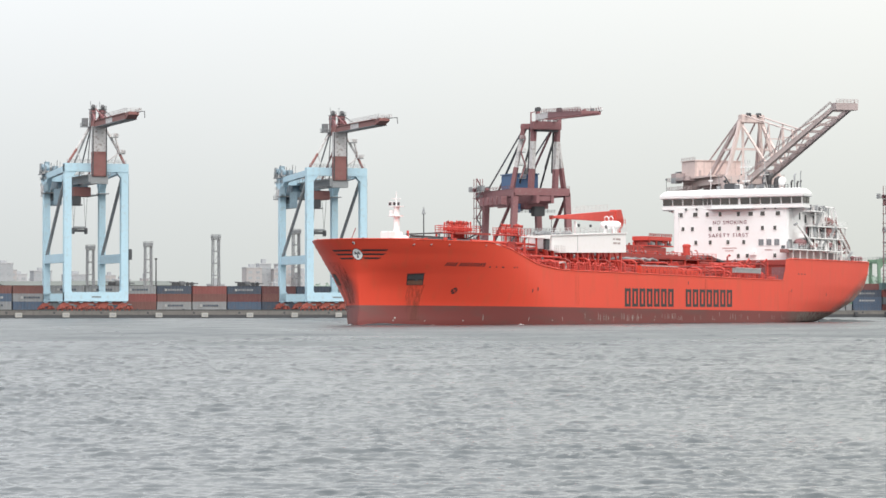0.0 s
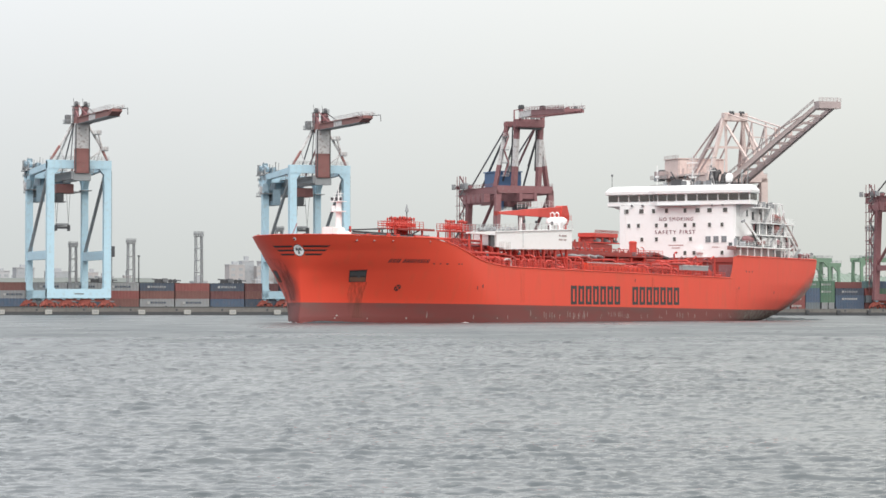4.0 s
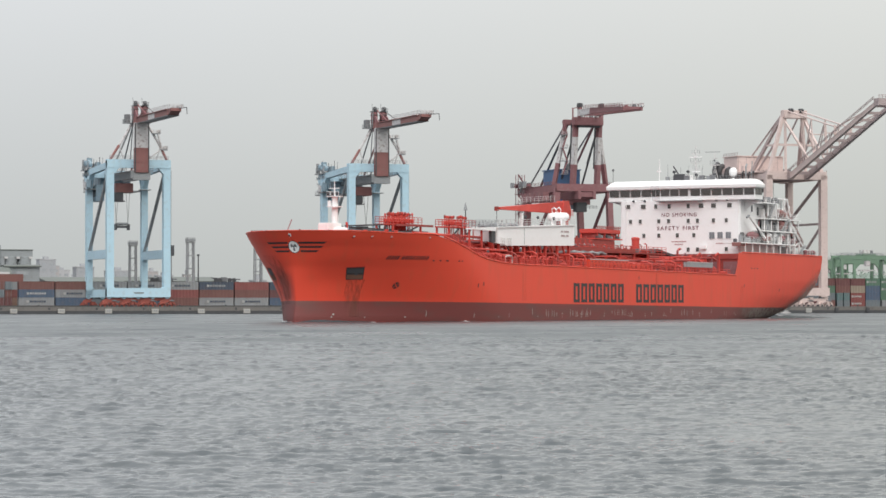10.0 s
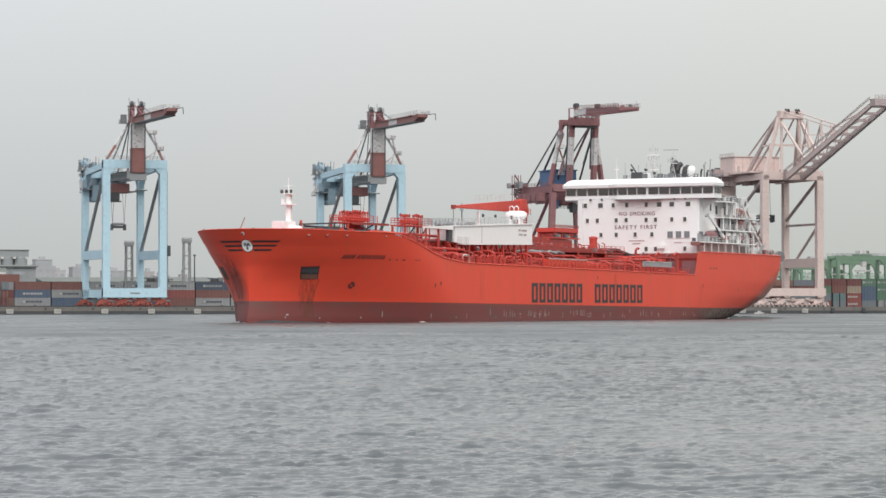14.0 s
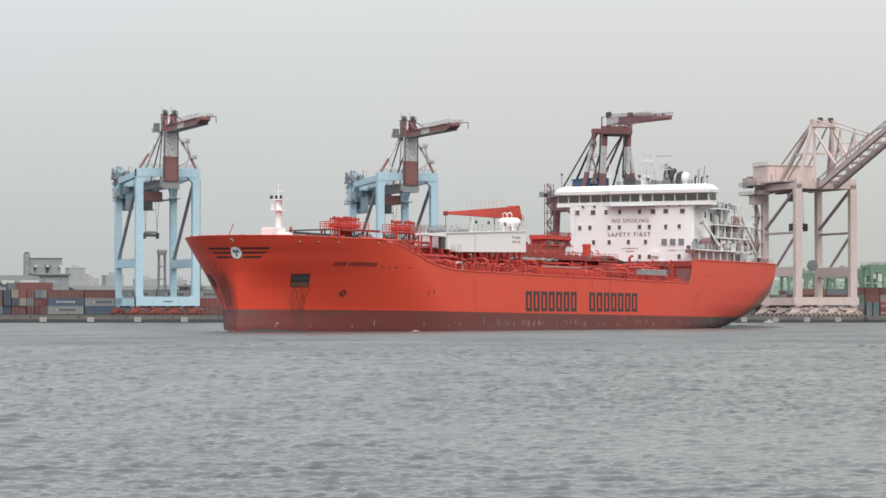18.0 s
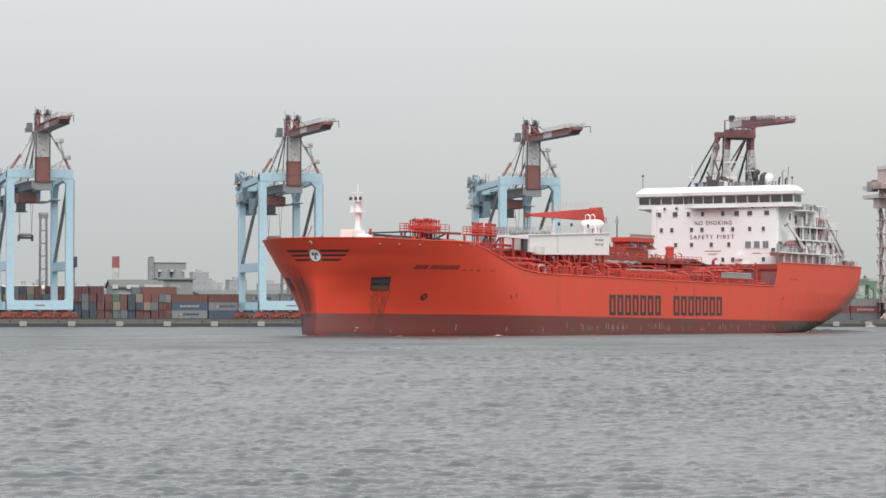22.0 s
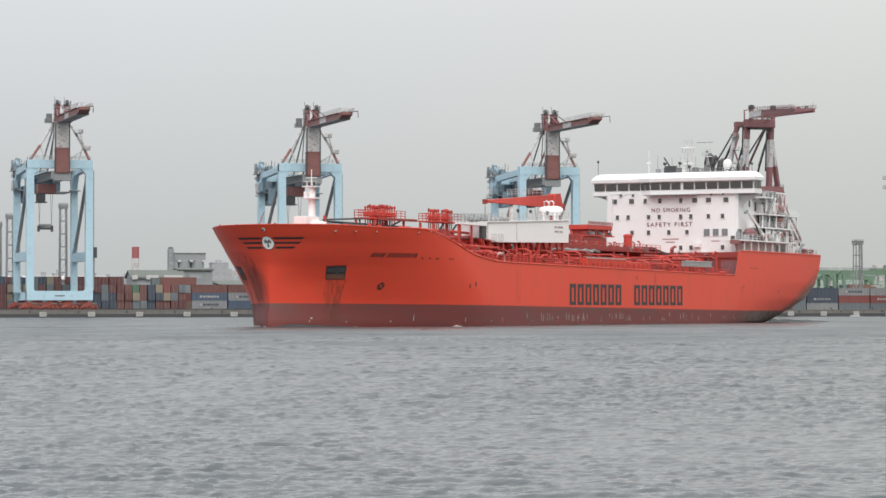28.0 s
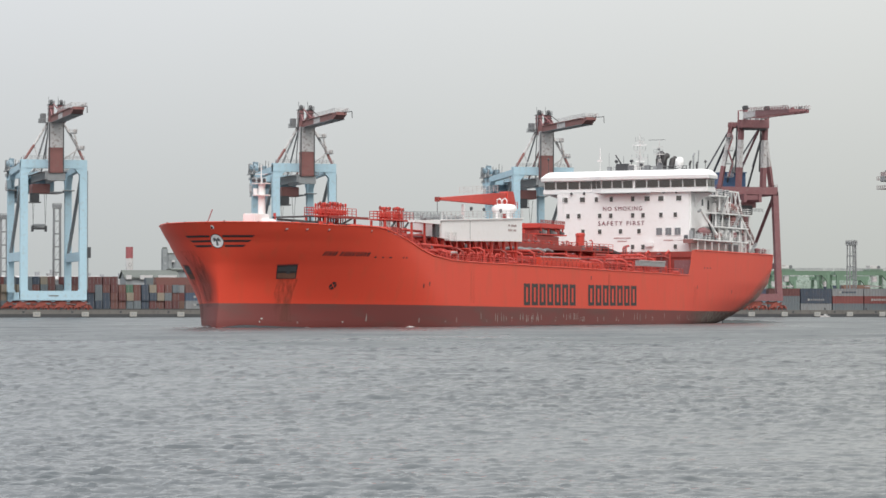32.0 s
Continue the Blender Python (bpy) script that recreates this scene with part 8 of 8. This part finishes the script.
part("raft_drum", lathe([(0.3, -1.0), (0.7, -0.9), (0.7, 0.9), (0.3, 1.0)], 14, (-17.8, 12.8, 20.6), "X"), CRANERED, ship, "", True)
part("red_locker", box(4.6, 7.0, 13.0, 14.8, 13.6, 14.3), CRANERED, ship)
slip = part("boat_ramp", beam((-21.2, 13.0, 19.9), (-29.6, 13.0, 14.2), 0.45, 0.5), OFFWHITE, ship, "raked white and red ramp beams")
part("ramp_beam", beam((-22.4, 11.6, 19.9), (-30.6, 11.6, 14.2), 0.5, 0.55), CRANERED, slip)
for x, z in ((-23.0, 18.6), (-25.6, 16.9), (-28.2, 15.1)):
    part("ramp_post", beam((x, 13.0, 12.3), (x, 13.0, z), 0.28, 0.28), WHITE, slip)
    part("ramp_tie", beam((x, 11.6, z), (x - 0.8, 13.0, z), 0.25, 0.25), CRANERED, slip)
part("ramp_brace", beam((-23.0, 13.0, 13.0), (-28.2, 13.0, 15.0), 0.25, 0.25), OFFWHITE, slip)
frame_ob = part("aft_frame", beam((-16.0, 13.0, 19.4), (-16.0, 13.0, 23.4), 0.25, 0.25), WHITE, ship, "white aft lifting frame")
part("aft_frame_bar", beam((-16.0, 13.0, 23.4), (-21.6, 13.0, 23.4), 0.25, 0.25), WHITE, frame_ob)
part("aft_frame_leg", beam((-21.6, 13.0, 23.4), (-23.6, 13.0, 19.6), 0.25, 0.25), WHITE, frame_ob)
part("aft_frame_leg", beam((-19.2, 13.0, 23.4), (-21.6, 13.0, 19.6), 0.2, 0.2), WHITE, frame_ob)
part("aft_frame_leg", beam((-18.4, 13.0, 19.4), (-18.4, 13.0, 23.4), 0.18, 0.18), GREY, frame_ob)
part("stern_tarpaulin", lathe([(0.05, -3.2), (0.6, -2.4), (0.85, 0), (0.6, 2.4), (0.05, 3.2)], 12, (-33.4, 12.2, 12.9), "X"), PALETARP, ship, "pale green tarpaulin over stern gear", True)
for k in range(9):
    part("wing_gear", box(-7.6 - k * 1.15, -7.0 - k * 1.15, 12.4, 13.4, 22.4, 22.9 + 0.35 * ((k * 5) % 3), bevel=0.06), (GREY, DARK, OFFWHITE, MIDGREY)[k % 4], ship)
part("vent_drum", lathe([(0.7, 19.4), (0.7, 21.6), (1.0, 21.8), (1.0, 22.3)], 14, (-12.6, 12.9, 0)), OFFWHITE, ship)
part("vent_drum", lathe([(0.6, 16.9), (0.6, 19.2)], 14, (-11.2, 12.6, 0)), GREY, ship)
# flat dark and grey panels stand in for shade under the aft decks
for x in (-10.0, -13.8, -16.4):
    part("deck_shade_panel", box(x - 0.8, x + 0.8, 11.78, 11.9, 17.2, 19.0), DARK, ship)
for x in (-1.0, -6.5, -10.4, -14.2):
    part("deck_shade_panel", box(x - 0.9, x + 0.9, 11.78, 11.9, 14.6, 16.4), MIDGREY, ship)
for k in range(3):
    part("deck_cowl", tube([(-10.5 - k * 3.0, 13.2, 14.35), (-10.5 - k * 3.0, 13.2, 15.6), (-10.9 - k * 3.0, 13.4, 16.1), (-11.5 - k * 3.0, 13.5, 16.0)], 0.4, 10), WHITE, ship)
part("poop_house", box(-31.0, -0.6, -10.5, 10.5, 11.0, 14.1, bevel=0.15), GREY, ship)
part("stern_rail", railing([(-31, 13.6, 12.3), (-37.9, 13.4, 12.3), (-37.9, -13.4, 12.3)], 1.0, 1.6, 0.08), OFFWHITE, ship)
for x, y in ((-33.5, 13.0), (-37.0, 12.6), (-35.0, 13.2), (-29.0, 14.0)):
    part("mooring_gear", lathe([(0.35, 11.2), (0.35, 12.9), (0.5, 13.0), (0.5, 13.3), (0.1, 13.5)], 10, (x, y, 0)), OXIDE, ship)
part("stern_light", box(-36.9, -36.2, 13.94, 14.02, 11.5, 12.1), OFFWHITE, ship)
# small gear on the compass deck
for k in range(16):
    y = -4.6 + k * 0.66 + rng.uniform(-0.2, 0.2)
    x = -1.6 - rng.uniform(0, 3.4)
    h = rng.uniform(0.5, 1.5)
    if k % 4 == 0:
        part("aerial", tube([(x, y, 26.7), (x, y, 28.2 + h * 1.6)], 0.045, 6), GREY, ship)
    elif k % 4 == 1:
        part("deck_locker", box(x - 0.4, x + 0.4, y - 0.35, y + 0.35, 26.7, 27.1 + h * 0.4, bevel=0.05), GREY, ship)
    elif k % 4 == 2:
        sl = part("searchlight", tube([(x, y, 26.7), (x, y, 27.0 + h)], 0.07, 6), DARK, ship)
        part("light_drum", lathe([(0.26, -0.25), (0.28, 0.25), (0.1, 0.3)], 10, (x, y, 27.2 + h), "X"), DARK, sl)
    else:
        part("flag_locker", box(x - 0.3, x + 0.3, y - 0.5, y + 0.5, 26.7, 27.7, bevel=0.05), MIDGREY, ship)
for y, h in ((5.6, 29.0), (6.3, 30.4), (6.9, 28.8)):
    part("funnel_pipe", tube([(-16.5, y, 26.2), (-16.5, y, h - 0.4), (-17.0, y, h)], 0.2, 8), BLACK if y != 6.3 else GREY, ship)
# gear, ladders and shade-side fittings of the aft decks
for k in range(34):
    x = -29 + k * 0.98 + rng.uniform(-0.3, 0.3)
    z = (14.35, 16.9, 19.4)[k % 3]
    if z > 15 and not -24 < x < -8:
        continue
    h = rng.uniform(0.6, 1.9)
    y = 12.6 + rng.uniform(-0.5, 0.5)
    part("deck_fitting", box(x - 0.3, x + 0.35, y - 0.3, y + 0.3, z, z + h, bevel=0.06), (GREY, MIDGREY, OFFWHITE, DARK, GREY, CRANERED)[k % 6], ship)
for x0, z0, x1, z1 in ((-12.0, 14.35, -15.5, 16.9), (-17.0, 16.9, -20.5, 19.4), (-10.0, 19.4, -13.0, 22.4), (-26.0, 12.3, -29.5, 14.35)):
    for dy in (0, 0.7):
        part("stair_stringer", beam((x0, 13.6 + dy * 0.5, z0), (x1, 13.6 + dy * 0.5, z1), 0.12, 0.25), GREY, ship)
for x in (-10.5, -18.2, -23.6, -27.8):
    part("vent_trunk", lathe([(0.45, 14.3), (0.45, 15.9), (0.7, 16.0), (0.7, 16.4), (0.2, 16.6)], 12, (x, 11.2, 0)), OFFWHITE, ship)
for x in (-22.5, -25.0, -28.0):
    part("casing_louvre", box(x - 0.9, x + 0.9, 9.0, 9.06, 15.2, 17.2), MIDGREY, ship)
    part("casing_louvre", box(x - 0.9, x + 0.9, 9.0, 9.06, 18.6, 20.6), MIDGREY, ship)

# crowded gear between the aft decks: boats, reels, boxes and pipes
for k, (x, y, z, r, n) in enumerate(((-9.5, 13.2, 15.4, 0.55, 1.6), (-13.6, 13.0, 15.3, 0.5, 1.2), (-17.4, 13.4, 15.6, 0.6, 1.0), (-20.4, 12.6, 20.3, 0.6, 1.1), (-22.8, 12.4, 17.6, 0.7, 1.2), (-24.6, 12.8, 15.2, 0.55, 1.0))):
    part("gear_drum", lathe([(r * 0.4, -n), (r, -n * 0.9), (r, n * 0.9), (r * 0.4, n)], 14, (x, y, z), "X"), (CRANERED, OFFWHITE, OXIDE)[k % 3], ship, ("red", "white", "maroon")[k % 3] + " drum among the aft gear", True)
for k in range(20):
    x = -8.5 - (k % 10) * 1.7
    z = 14.4 if k < 10 else 17.0
    part("gear_pipe", tube([(x, 12.2, z), (x, 12.3, z + 1.5 + 0.3 * (k % 3)), (x - 0.7, 12.3, z + 1.9 + 0.3 * (k % 3))], 0.12, 6), (WHITE, GREY, OXIDE, WHITE)[k % 4], ship)
# added panels; their greys paint the shade below the side deck
for k in range(7):
    part("under_deck_shade", box(-8.0 - k * 2.1, -6.9 - k * 2.1, 11.9, 12.0, 14.5, 16.4), (MIDGREY, GREY, OFFWHITE)[k % 3], ship)
for x0, z0, x1, z1 in ((-17.5, 23.4, -16.4, 19.6), (-20.4, 23.3, -18.6, 19.5), (-22.6, 22.0, -20.2, 19.6)):
    part("frame_brace", beam((x0, 13.2, z0), (x1, 13.2, z1), 0.16, 0.16), OFFWHITE, ship)
part("ramp_rail", railing([(-21.2, 13.3, 20.2), (-29.6, 13.3, 14.5)], 0.8, 0.9, 0.06), CRANERED, ship)
part("lifeboat", lathe([(0.1, -2.6), (0.7, -2.1), (0.95, -0.6), (0.95, 1.2), (0.6, 2.2), (0.1, 2.6)], 12, (-25.2, 10.9, 18.4), "X"), CRANERED, ship, "dull red enclosed lifeboat on the ramp", True)

# ---------------------------------------------------------------- broken water along the hull
def foam_ridge(name, x0, x1, side, out, width, height):
    """A low uneven ridge of broken water against the plating."""
    bm = bmesh.new()
    n = max(6, int((x1 - x0) / 0.5))
    rows = []
    for i in range(n + 1):
        x = x0 + (x1 - x0) * i / n
        y = half_breadth(min(x, stem(0) - 0.02), 0.0) + out
        k = math.sin(math.pi * i / n) * (0.45 + 0.55 * rng.random())
        rows.append([bm.verts.new((x, side * (y - 0.3), -0.35)), bm.verts.new((x, side * (y + width * 0.3 * k), height * k - 0.27)), bm.verts.new((x, side * (y + width * (0.4 + 0.6 * k)), -0.35))])
    for a, b in zip(rows, rows[1:]):
        for j in range(2):
            q = (a[j], b[j], b[j + 1], a[j + 1])
            bm.faces.new(q[::-1] if side > 0 else q)
    part(name, bm, FOAM, ship, "thin white broken water at the waterline", True)


def water_ridge(name, line, width, height, label, tapered=False):
    """A smooth unbroken wave that the ship draws along."""
    bm = bmesh.new()
    rows = []
    n = len(line)
    for i, (x, y) in enumerate(line):
        a, b = Vector(line[max(i - 1, 0)]), Vector(line[min(i + 1, n - 1)])
        d = (b - a).normalized()
        across = Vector((-d.y, d.x))
        k = (1 - (i / (n - 1)) ** 2 if tapered else math.sin(math.pi * (i + 0.3) / (n - 0.4))) * (0.7 + 0.3 * rng.random())
        row = []
        for u in (-1.0, -0.6, -0.25, 0.0, 0.25, 0.6, 1.0):
            p = Vector((x, y)) + across * u * width / 2
            row.append(bm.verts.new((p.x, p.y, height * k * math.exp(-5 * u * u) - 0.36)))
        rows.append(row)
    for a, b in zip(rows, rows[1:]):
        for j in range(6):
            bm.faces.new((a[j], b[j], b[j + 1], a[j + 1]))
    bmesh.ops.recalc_face_normals(bm, faces=bm.faces)
    part(name, bm, WASH, ship, label, True)


for side in (1, -1):
    water_ridge("bow_swell", [(146.6 - k * 0.9, side * (0.2 + k * 0.62)) for k in range(14)], 1.6, 0.62, "dark smooth bow wave")
water_ridge("stern_swell", [(-13.0 - k * 2.0, 13.0 + k * 0.2) for k in range(16)], 0.3, 0.75, "dark thin stern wave", True)
water_ridge("side_swell", [(130.0 - k * 3.0, 16.6 + 0.25 * math.sin(k)) for k in range(48)], 1.0, 0.22, "low dark wash along the hull")
for x, w in ((145.0, 0.4), (118.5, 0.8)):
    foam_ridge("wash_foam", x - w * 1.2, x + w * 1.2, 1, 0.1, 0.5, 0.16)
for side in (1, -1):
    foam_ridge("bow_wave", 144.2, 145.4, side, 0.0, 0.4, 0.09)
    foam_ridge("bow_wave", 135.4, 136.0, side, 0.05, 0.2, 0.05)


# ---------------------------------------------------------------- movement
def motions():
    walk(ship, [(t, pose(x, y, 0.15, 0, 0, turn)) for t, x, y, turn in SHIP_ROWS])
    walk(boat, [(t, at_quay(324.6 - 2.23 * t, -22, SEA_LEVEL, 180)) for t in range(0, 33, 8)])
    walk(water, [(t, pose(-0.32 * t, -0.22 * t, SEA_LEVEL)) for t in range(0, 33, 4)])


motions()
